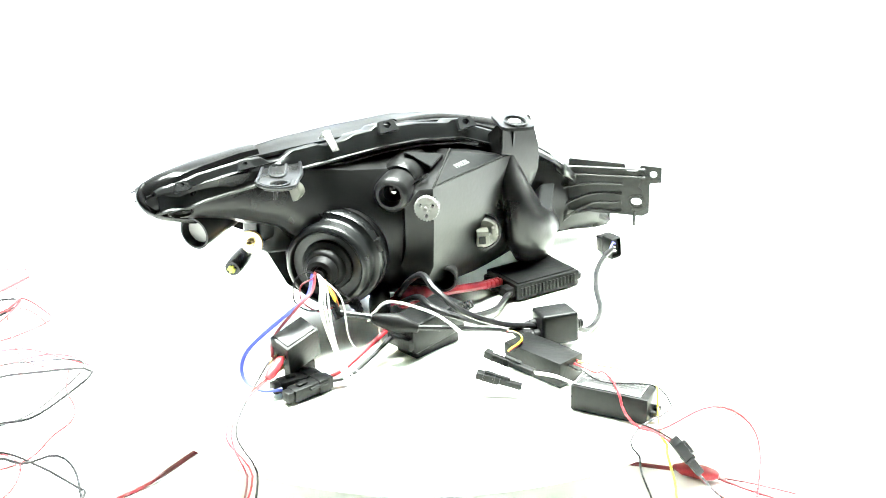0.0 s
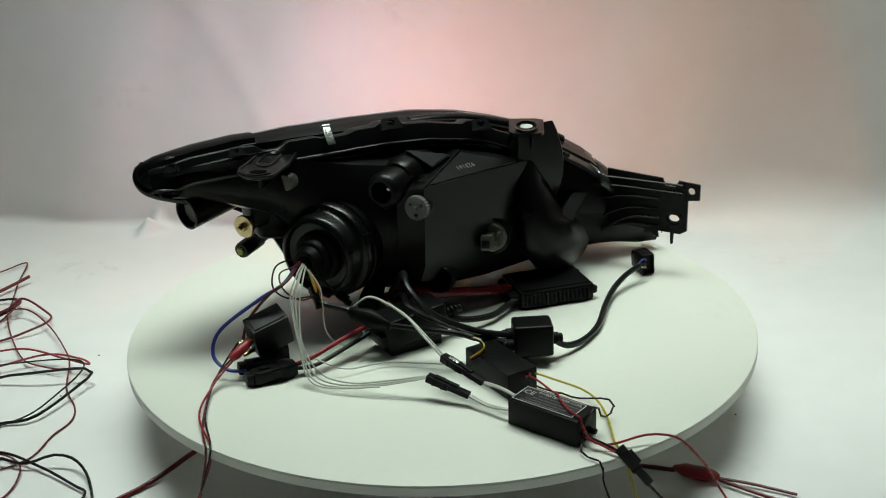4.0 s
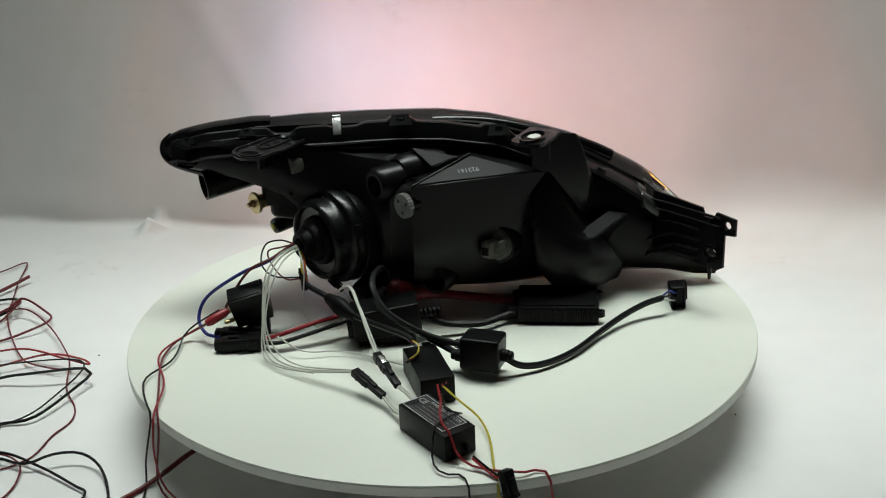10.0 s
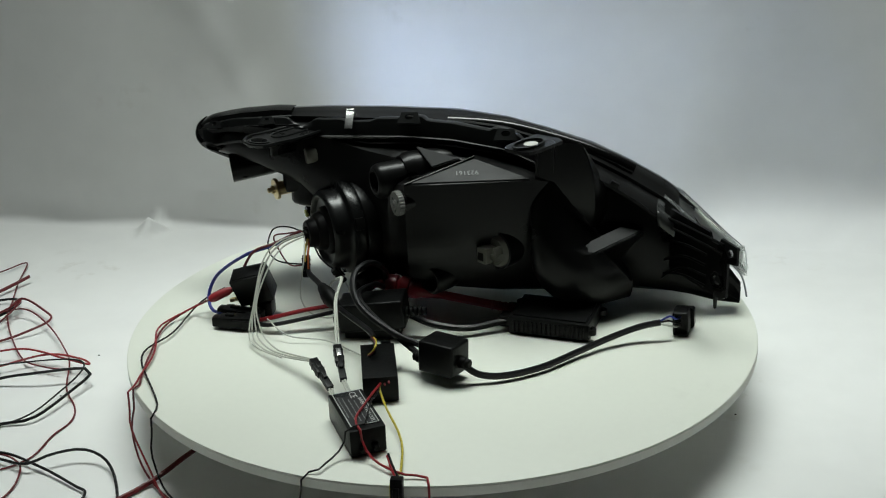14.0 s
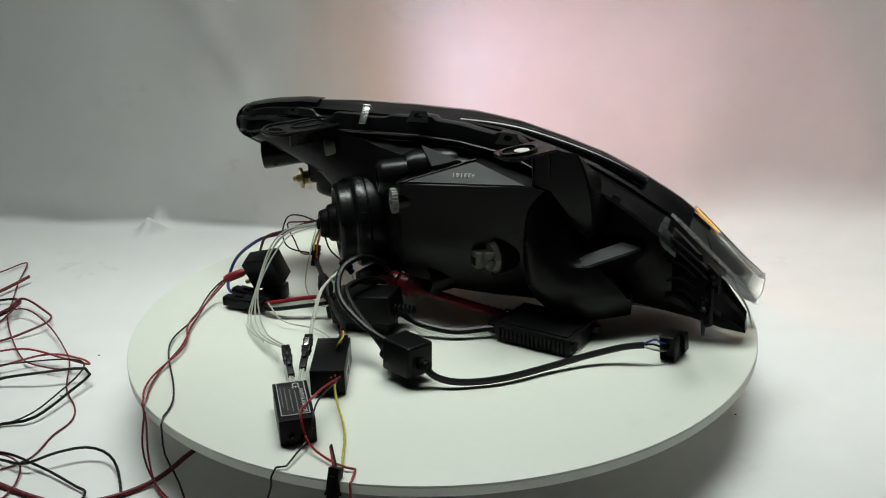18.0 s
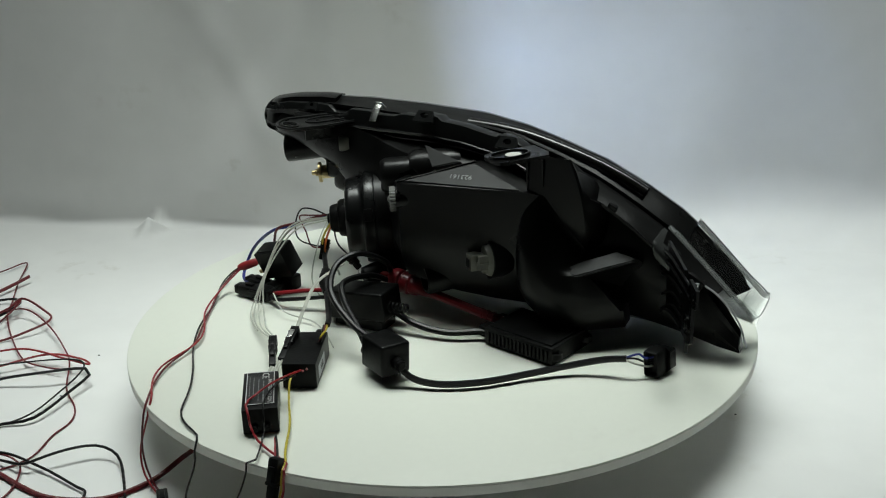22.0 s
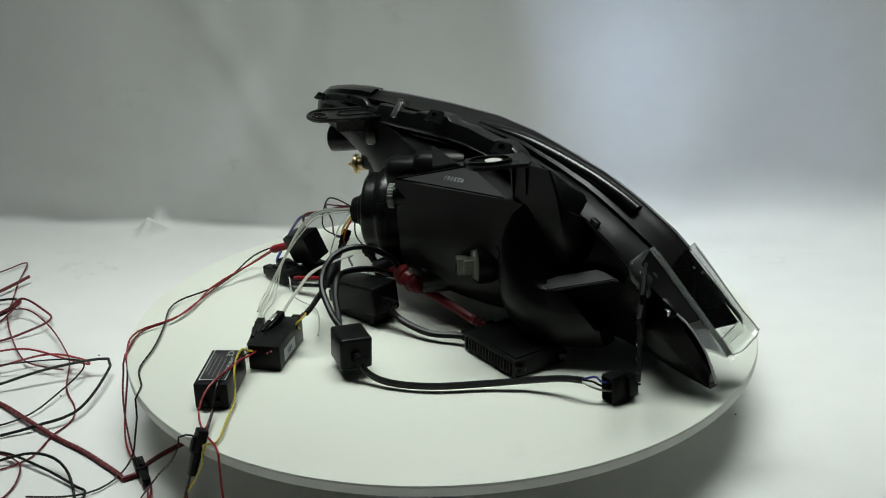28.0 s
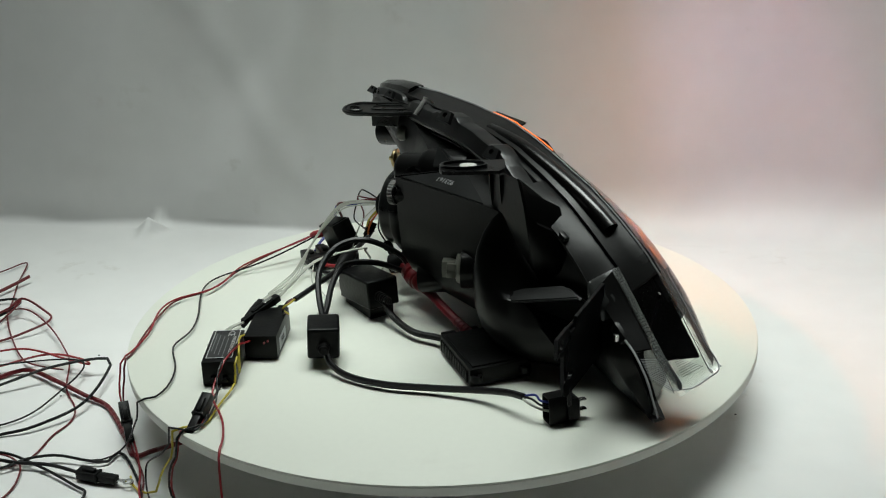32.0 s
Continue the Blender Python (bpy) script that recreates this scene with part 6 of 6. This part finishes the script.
BLACK_LEAD.append((9, [(0.018, -0.229, 0.100), (0.025, -0.282, 0.106), (0.041, -0.271, 0.102), (0.055, -0.255, 0.100), (0.056, -0.260, 0.098), (0.036, -0.276, 0.096), (0.022, -0.294, 0.090), (0.020, -0.313, 0.085), (0.030, -0.331, 0.084), (0.051, -0.343, 0.080), (0.069, -0.325, 0.050), (0.084, -0.300, 0.003)]))
BLACK_LEAD.append((13, [(-0.046, -0.213, 0.100), (-0.053, -0.280, 0.108), (-0.055, -0.300, 0.100), (-0.070, -0.295, 0.088), (-0.089, -0.310, 0.085), (-0.102, -0.330, 0.083), (-0.109, -0.319, 0.060), (-0.114, -0.302, 0.020), (-0.108, -0.329, 0.003)]))
BLACK_LEAD.append((23, [(-0.149, -0.174, 0.102), (-0.166, -0.209, 0.109), (-0.173, -0.241, 0.109), (-0.171, -0.251, 0.094), (-0.170, -0.266, 0.085), (-0.169, -0.301, 0.083), (-0.175, -0.296, 0.060), (-0.186, -0.271, 0.020), (-0.185, -0.308, 0.003)]))
BLACK_LEAD.append((28, [(-0.190, -0.131, 0.104), (-0.203, -0.171, 0.109), (-0.211, -0.211, 0.106), (-0.213, -0.220, 0.090), (-0.215, -0.242, 0.085), (-0.223, -0.257, 0.076), (-0.252, -0.230, 0.040), (-0.278, -0.211, 0.010), (-0.289, -0.229, 0.003), (-0.292, -0.283, 0.003)]))
BLACK_LEAD.append((32, [(-0.200, -0.105, 0.104), (-0.208, -0.139, 0.109), (-0.216, -0.174, 0.104), (-0.212, -0.192, 0.090), (-0.215, -0.214, 0.085), (-0.223, -0.247, 0.082), (-0.244, -0.234, 0.060), (-0.273, -0.200, 0.030), (-0.290, -0.190, 0.010), (-0.289, -0.209, 0.003), (-0.274, -0.249, 0.003), (-0.257, -0.303, 0.003)]))
FLAT_LOOP = []
FLAT_LOOP.append((0, [(-0.544, 0.008, 0.003), (-0.509, 0.023, 0.010), (-0.468, 0.019, 0.016), (-0.413, 0.022, 0.018), (-0.400, 0.017, 0.014), (-0.413, -0.015, 0.010), (-0.442, -0.068, 0.006), (-0.477, -0.075, 0.003), (-0.518, -0.095, 0.003)]))
FLAT_LOOP.append((24.3, [(-0.544, 0.008, 0.003), (-0.507, 0.017, 0.010), (-0.467, 0.016, 0.016), (-0.416, 0.022, 0.018), (-0.402, 0.017, 0.014), (-0.416, -0.018, 0.010), (-0.441, -0.070, 0.006), (-0.476, -0.077, 0.003), (-0.516, -0.101, 0.003)]))
FLAT_LOOP.append((25.2, [(-0.544, 0.008, 0.003), (-0.513, 0.034, 0.010), (-0.478, 0.053, 0.020), (-0.441, 0.090, 0.024), (-0.428, 0.124, 0.020), (-0.425, 0.078, 0.014), (-0.452, 0.005, 0.008), (-0.490, -0.036, 0.003), (-0.523, -0.083, 0.003)]))
FLAT_LOOP.append((28, [(-0.539, -0.006, 0.003), (-0.503, 0.005, 0.010), (-0.450, 0.025, 0.018), (-0.391, 0.041, 0.020), (-0.383, 0.027, 0.014), (-0.394, -0.062, 0.010), (-0.435, -0.089, 0.006), (-0.468, -0.101, 0.003), (-0.509, -0.119, 0.003)]))
FLAT_LOOP.append((32, [(-0.539, -0.006, 0.003), (-0.502, 0.003, 0.010), (-0.450, 0.028, 0.018), (-0.391, 0.042, 0.020), (-0.383, 0.023, 0.014), (-0.394, -0.050, 0.010), (-0.435, -0.089, 0.006), (-0.469, -0.099, 0.003), (-0.509, -0.119, 0.003)]))
INVERTER_LEAD = []
INVERTER_LEAD.append((0, [(0.180, -0.278, 0.088), (0.193, -0.288, 0.086), (0.205, -0.305, 0.083), (0.215, -0.305, 0.068), (0.234, -0.294, 0.040), (0.260, -0.279, 0.008), (0.279, -0.295, 0.003), (0.302, -0.339, 0.003)]))
INVERTER_LEAD.append((6, [(0.101, -0.301, 0.088), (0.118, -0.313, 0.085), (0.134, -0.324, 0.081), (0.145, -0.324, 0.068), (0.163, -0.312, 0.040), (0.184, -0.295, 0.010), (0.201, -0.312, 0.003), (0.223, -0.358, 0.003)]))
INVERTER_LEAD.append((9, [(0.047, -0.322, 0.088), (0.059, -0.333, 0.084), (0.070, -0.345, 0.081), (0.077, -0.343, 0.066), (0.091, -0.322, 0.030), (0.103, -0.314, 0.003), (0.121, -0.360, 0.003)]))
INVERTER_LEAD.append((13, [(-0.034, -0.316, 0.088), (-0.030, -0.331, 0.084), (-0.026, -0.343, 0.081), (-0.024, -0.342, 0.066), (-0.020, -0.319, 0.030), (-0.011, -0.315, 0.003), (0.005, -0.360, 0.003)]))
INVERTER_LEAD.append((23, [(-0.161, -0.269, 0.088), (-0.159, -0.286, 0.085), (-0.158, -0.301, 0.083), (-0.154, -0.312, 0.072), (-0.154, -0.298, 0.040), (-0.153, -0.282, 0.008), (-0.144, -0.319, 0.003), (-0.129, -0.367, 0.003)]))
INVERTER_LEAD.append((28, [(-0.213, -0.222, 0.088), (-0.215, -0.243, 0.085), (-0.215, -0.259, 0.083), (-0.216, -0.267, 0.070), (-0.221, -0.252, 0.040), (-0.222, -0.244, 0.010), (-0.207, -0.280, 0.003), (-0.187, -0.332, 0.003)]))
INVERTER_LEAD.append((32, [(-0.214, -0.171, 0.088), (-0.217, -0.185, 0.086), (-0.219, -0.199, 0.086), (-0.220, -0.225, 0.084), (-0.222, -0.240, 0.076), (-0.227, -0.222, 0.040), (-0.225, -0.215, 0.010), (-0.213, -0.243, 0.003), (-0.192, -0.299, 0.003)]))


# The two boxes are pulled about by their leads: seconds, metres, metres, degrees on the disc.
SHIFT = {"inverter": [(0, .0, -.0045, -12), (2, .0, -.0036, -11.2), (8, -.0008, .003, -4.6), (14, -.0065, .0073, -3.8), (18, -.0064, .0053, 1.8), (20, -.0058, .0044, 3.6), (28, -.0076, .0082, 8.6), (30, -.0015, .0206, 21), (32, .0105, .0366, 28.2)],
         "control_box": [(0, .031, .006, -29), (2, .0293, .0072, -28.2), (8, .0224, .0163, -24.6), (14, .0167, .0117, -16.9), (18, .0076, .0035, -9.4), (20, .006, -.0004, -6.8), (28, -.0029, -.0062, 2.7), (30, .006, -.006, 14), (32, .019, -.005, 25.9)]}
# Where the feed wires are held on the disc.
HELD = {id(RED_FEED): (-.2207, -.1197, .0268), id(BLACK_FEED): (-.2150, -.1010, .0340)}


def over_inverter(line, t):
    """Lifts a lead where it crosses the inverter's lid."""
    x, y, w = (float(np.interp(t, [r[0] for r in SHIFT["inverter"]], [r[k] for r in SHIFT["inverter"]])) for k in (1, 2, 3))
    turn = float(np.interp(t, [r[0] for r in TURN], [r[1] for r in TURN]))
    m = (pose(0, 0, 0, 0, 0, turn) @ Matrix.Translation((.068 + x, -.2705 + y, 0)) @ pose(0, 0, 0, 0, 0, -37.7 + w)).inverted()
    for q in line:
        a = m @ Vector((q[0], q[1], 0))
        if abs(a.x) < .0400 and abs(a.y) < .0190:
            q[2] = max(q[2], H + .0285)
    return line


def along_line(points, count):
    """Points at even steps along a smooth line."""
    line = spline(points, 8)
    run = [0.0]
    for a, b in zip(line, line[1:]):
        run.append(run[-1] + (b - a).length)
    xs = np.linspace(0, run[-1], count)
    return np.stack([np.interp(xs, run, [p[i] for p in line]) for i in range(3)], -1)


def settled(shapes, t, length):
    """The wire's line at t: the shapes before and after it, blended, and run on straight to the full length."""
    times = [s[0] for s in shapes]
    k = max(0, min(len(times) - 2, int(np.searchsorted(times, t, side="right")) - 1))
    f = (t - times[k]) / (times[k + 1] - times[k])
    f = max(0.0, min(1.0, f))
    line = along_line(shapes[k][1], 140) * (1 - f) + along_line(shapes[k + 1][1], 140) * f
    end = line[-1] - line[-4]
    end[2] = 0
    end /= max(1e-6, np.linalg.norm(end))
    tail = line[-1] + np.outer(np.arange(1, 60) * 0.006, end)
    line = np.concatenate([line, tail])
    if id(shapes) in HELD:
        a = radians(float(np.interp(t, [r[0] for r in TURN], [r[1] for r in TURN])))
        x, y, z = HELD[id(shapes)]
        held = np.array([math.cos(a) * x - math.sin(a) * y, math.sin(a) * x + math.cos(a) * y, z + H])
        run = np.concatenate([[0], np.cumsum(np.linalg.norm(np.diff(line, axis=0), axis=1))])
        line = line + (held - line[0]) * np.clip(1 - run / .075, 0, 1)[:, None] ** 1.5
    if shapes is DARK_CABLE or shapes is BLACK_LOOP or shapes is FLAT_LOOP:
        return line
    # lie on the disc, or hang clear of its edge
    off = line[:, :2] - np.array([DISC_AT.x, DISC_AT.y])
    far = np.linalg.norm(off, axis=1)
    high = line[:, 2] > H - 0.022
    over = (far < 0.350) & high
    line[over, 2] = np.maximum(line[over, 2], H + 0.0025)
    low = (far < 0.352) & ~high
    line[low, :2] = np.array([DISC_AT.x, DISC_AT.y]) + off[low] * (0.352 / far[low])[:, None]
    line[:, 2] = np.maximum(line[:, 2], 0.0025)
    lead = shapes is RED_LEAD or shapes is BLACK_LEAD or shapes is YELLOW_LEAD
    if lead:
        line = over_inverter(line, t)
    soft = line.copy()
    for _ in range(3):
        held_up = soft.copy()
        for k in (1, 2, 3):
            soft[3:-3] += held_up[3 - k:len(line) - 3 - k] + held_up[3 + k:len(line) - 3 + k]
        soft[3:-3] /= 7
    off = soft[:, :2] - np.array([DISC_AT.x, DISC_AT.y])
    far = np.linalg.norm(off, axis=1)
    bad = (far < 0.346) & (soft[:, 2] < H + 0.0018)
    up = bad & (soft[:, 2] > H - 0.03)
    soft[up, 2] = H + 0.0018
    out = bad & ~up
    soft[out, :2] = np.array([DISC_AT.x, DISC_AT.y]) + off[out] * (0.346 / far[out])[:, None]
    if lead:
        soft = over_inverter(soft, t)
    return soft


def paced(line, link, count):
    """Joints at equal straight distances along the line."""
    out, i = [line[0]], 0
    while len(out) < count + 1:
        here = out[-1]
        while i < len(line) - 1 and np.linalg.norm(line[i + 1] - here) < link:
            i += 1
        if i >= len(line) - 1:
            out.append(here + (line[-1] - line[-2]) / np.linalg.norm(line[-1] - line[-2]) * link)
            continue
        a, b = line[i] - here, line[i + 1] - line[i]
        qa, qb, qc = b @ b, 2 * a @ b, a @ a - link * link
        s = (-qb + math.sqrt(max(0.0, qb * qb - 4 * qa * qc))) / (2 * qa)
        out.append(line[i] + b * s)
    return out


WIRE_TIMES = [0, 1, 2, 3, 4.5, 6, 7, 8, 9, 10, 11, 12, 13, 14, 15.5, 17, 18, 19, 20, 21, 22, 23, 24, 25, 26.5, 28, 29, 30, 31, 32]
TRAILS = []


def trail(name, shapes, length, count, r, material, label, braid=None):
    ob = new(name)
    ob.empty_display_size = .02
    first = shapes[0][1][0]
    ob.matrix_basis = Matrix.Translation((first[0], first[1], 0))
    tagged(ob, label, "wire", "wires trailing off the disc")
    link_len = length / count
    bm = bmesh.new()
    lathe(bm, [(0, -r * .9), (r * .7, -r * .6), (r, 0), (r, link_len), (r * .7, link_len + r * .6), (0, link_len + r * .9)], Matrix(), 7)
    seg = link("segment", bm, material, ob)
    segs = [seg]
    for k in range(count - 1):
        c = seg.copy()
        scene.collection.objects.link(c)
        segs.append(c)
    joints = {}
    for t in WIRE_TIMES:
        line = settled(shapes, t, length)
        if braid:
            d = np.arange(len(line)) * 0.0045
            d = np.concatenate([[0], np.cumsum(np.linalg.norm(np.diff(line, axis=0), axis=1))])
            line = line + np.stack([braid[0] * np.sin(d * braid[1] + braid[2]), braid[0] * .7 * np.cos(d * braid[1] * .8 + braid[2]), 0.0012 + 0 * d], -1)
        joints[t] = paced(line, link_len, count)
    TRAILS.append((ob, segs, joints))
    return ob, joints


trail("red_feed_wire", RED_FEED, .58, 56, .00105, DARKRED, "thin red wire trailing from the relay over the disc's edge")
trail("red_feed_wire", RED_FEED, .57, 56, .00105, RED, "thin red wire twisted with its neighbour, over the disc's edge", (.0045, 42, 1.2))
trail("black_feed_wire", BLACK_FEED, .60, 60, .0010, WIREBLACK, "thin black wire with a kink, trailing off the disc")
trail("dark_red_cable", DARK_CABLE, .52, 48, .0026, DARKRED, "thick dark red cable pulled from under the disc")
trail("black_loop_wire", BLACK_LOOP, .33, 34, .0015, WIREBLACK, "black wire bowed up from the sheet")
trail("yellow_lead", YELLOW_LEAD, .36, 38, .0011, YELLOW, "yellow lead from the control box over the disc's edge")
trail("red_lead", RED_LEAD, .38, 40, .0011, RED, "red lead from the control box crossing the inverter")
trail("black_lead", BLACK_LEAD, .37, 40, .0009, WIREBLACK, "thin black lead from the control box over the edge")
trail("flat_loop_wire", FLAT_LOOP, .46, 40, .0017, WIREBLACK, "black wire in a flat loop that is dragged along")
_, pair = trail("inverter_lead", INVERTER_LEAD, .21, 22, .0011, RED, "red lead from the inverter to an inline connector")
trail("inverter_lead", INVERTER_LEAD, .21, 22, .0011, WIREBLACK, "black lead from the inverter to an inline connector", (.002, 30, .4))


def inline_big(name, label):
    ob = new(name)
    ob.empty_display_size = .02
    tagged(ob, label, "connector", "inline connectors")
    for nm, size, z in (("socket_half", (.0105, .0095, .024), -.010), ("plug_half", (.0085, .0075, .022), .012), ("collar", (.012, .0105, .003), .001)):
        bm = bmesh.new()
        box(bm, size, Matrix.Translation((0, 0, z)), .001)
        if nm == "socket_half":
            box(bm, (.005, .003, .014), Matrix.Translation((0, .006, -.008)), .0006)
        link(nm, bm, CASE, ob)
    return ob


def on_chain(joints, i):
    rows = []
    for t, js in joints.items():
        a, b = Vector(js[i]), Vector(js[i + 4])
        rows.append((t, axis_frame((a + b) / 2 + Vector((0, 0, .004)), b - a)))
    return rows


lead_plug = inline_big("inline_connector", "black two-part inline connector on the inverter's leads")
feed_plug = inline_big("inline_connector", "black two-part inline connector at the end of the red wires")
far_plug = inline_big("inline_connector", "black inline connector with a ring terminal, dragged over the sheet")
bm = bmesh.new()
lathe(bm, [(.0030, -.0008), (.0052, -.0008), (.0052, .0008), (.0030, .0008)], pose(0, 0, .036, 90), 18, close=True)
box(bm, (.004, .002, .012), pose(0, 0, .027), .0006)
link("ring_terminal", bm, STEEL, far_plug)
bm = bmesh.new()
cord(bm, [Vector((0, 0, -.02)), Vector((.002, .001, -.06)), Vector((-.004, 0, -.11)), Vector((.004, 0, -.20))], .0018, 8)
link("lead", bm, WIREBLACK, far_plug)
feed_joints = TRAILS[0][2]
# red splice that lies on the sheet in front of the disc until it is pulled off
splice = new("red_splice")
tagged(splice, "red taped splice with its wires, lying on the sheet", "splice")
bm = bmesh.new()
cord(bm, [Vector((-.060, .012, .004)), Vector((-.035, .006, .005)), Vector((-.01, 0, .006))], .0022, 8)
link("strand", bm, DARKRED, splice)
bm = bmesh.new()
cord(bm, [Vector((.03, -.012, .005)), Vector((.06, -.03, .004)), Vector((.10, -.05, .003))], .0018, 8)
link("strand", bm, DARKRED, splice)
bm = bmesh.new()
cord(bm, [Vector((.03, -.010, .005)), Vector((.06, -.016, .004)), Vector((.10, -.03, .003))], .0015, 8)
link("strand", bm, DARKRED, splice)
bm = bmesh.new()
lathe(bm, [(0, -.024), (.003, -.022), (.0075, -.012), (.0082, .008), (.0060, .018), (.003, .022), (0, .022)], axis_frame((.010, -.005, .0075), (.94, -.34, 0)) @ Matrix.Diagonal((1.0, .8, 1, 1)), 16)
link("sleeve", bm, RED, splice)


# ---- what moves ----
def turn_rows(ob):
    """The disc's turn, carried to a thing that stands on it; the two boxes are dragged a little at the end."""
    base = ob.matrix_basis.copy()
    table = SHIFT.get(ob.name, [(0, 0, 0, 0), (32, 0, 0, 0)])
    rows = []
    for t, a in TURN:
        x, y, w = (float(np.interp(t, [r[0] for r in table], [r[k] for r in table])) for k in (1, 2, 3))
        rows.append((t, pose(0, 0, H, 0, 0, a) @ Matrix.Translation((x, y, 0)) @ base @ pose(0, 0, 0, 0, 0, w)))
    return rows


FLASH = [0.219 + 0.8793 * k for k in range(37)]


def motions():
    for ob in MOVERS:
        if ob != turntable:
            walk(ob, turn_rows(ob))
    walk(turntable, [(t, pose(DISC_AT.x, DISC_AT.y, H, 0, 0, a)) for t, a in TURN])
    for ob, segs, joints in TRAILS:
        back = ob.matrix_basis.inverted()
        for i, seg in enumerate(segs):
            walk(seg, [(t, back @ axis_frame(Vector(js[i]), Vector(js[i + 1]) - Vector(js[i]))) for t, js in joints.items()])
    walk(lead_plug, [(t, m @ pose(0, 0, 0, float(np.interp(t, [27, 31], [0, 22])), 0, 0)) for t, m in on_chain(pair, 4)])
    walk(feed_plug, on_chain(feed_joints, 40))
    walk(far_plug, [(t, axis_frame((x, y, .007), (.93, -.36, 0))) for t, x, y in ((0, -.75, -.30), (26, -.70, -.30), (28, -.42, -.268), (29, -.356, -.240), (29.5, -.347, -.2265), (30, -.3417, -.2235), (31, -.3402, -.2108), (32, -.3395, -.1948))])
    walk(splice, [(t, pose(x, y, 0, 0, 0, r)) for t, x, y, r in ((0, .235, -.222, -8), (6, .235, -.228, -8), (8, .225, -.262, -14), (10, .20, -.33, -24), (14, .16, -.42, -30), (32, .16, -.42, -30))])
    rest = flasher.matrix_basis.copy()
    out = Matrix.Translation(HX.normalized() * 0.035) @ rest
    rows = [(0.0, rest)]
    for s in FLASH:
        a, b = math.ceil(s * FPS) / FPS, round((s + 0.285) * FPS) / FPS
        rows += [r for r in ((a - 1 / FPS, rest), (a, out), (b, out), (b + 1 / FPS, rest)) if r[0] <= 32.0]
    walk(flasher, rows + [(32.0, out)])
    shown = light_pipe.matrix_basis.copy()
    home = Matrix.Translation(sn(.450, .040, .100) - sn(.582, .0085, .100)) @ shown
    walk(light_pipe, [(t, shown if m == out and t < 27 else home) for t, m in rows + [(32.0, out)]])
    shown = edge_glow.matrix_basis.copy()
    home = Matrix.Translation(sn(.29, .035, .12) - sn(.29, .0, .20)) @ shown
    walk(edge_glow, [(t, shown if m == out else home) for t, m in rows + [(32.0, out)]])


motions()
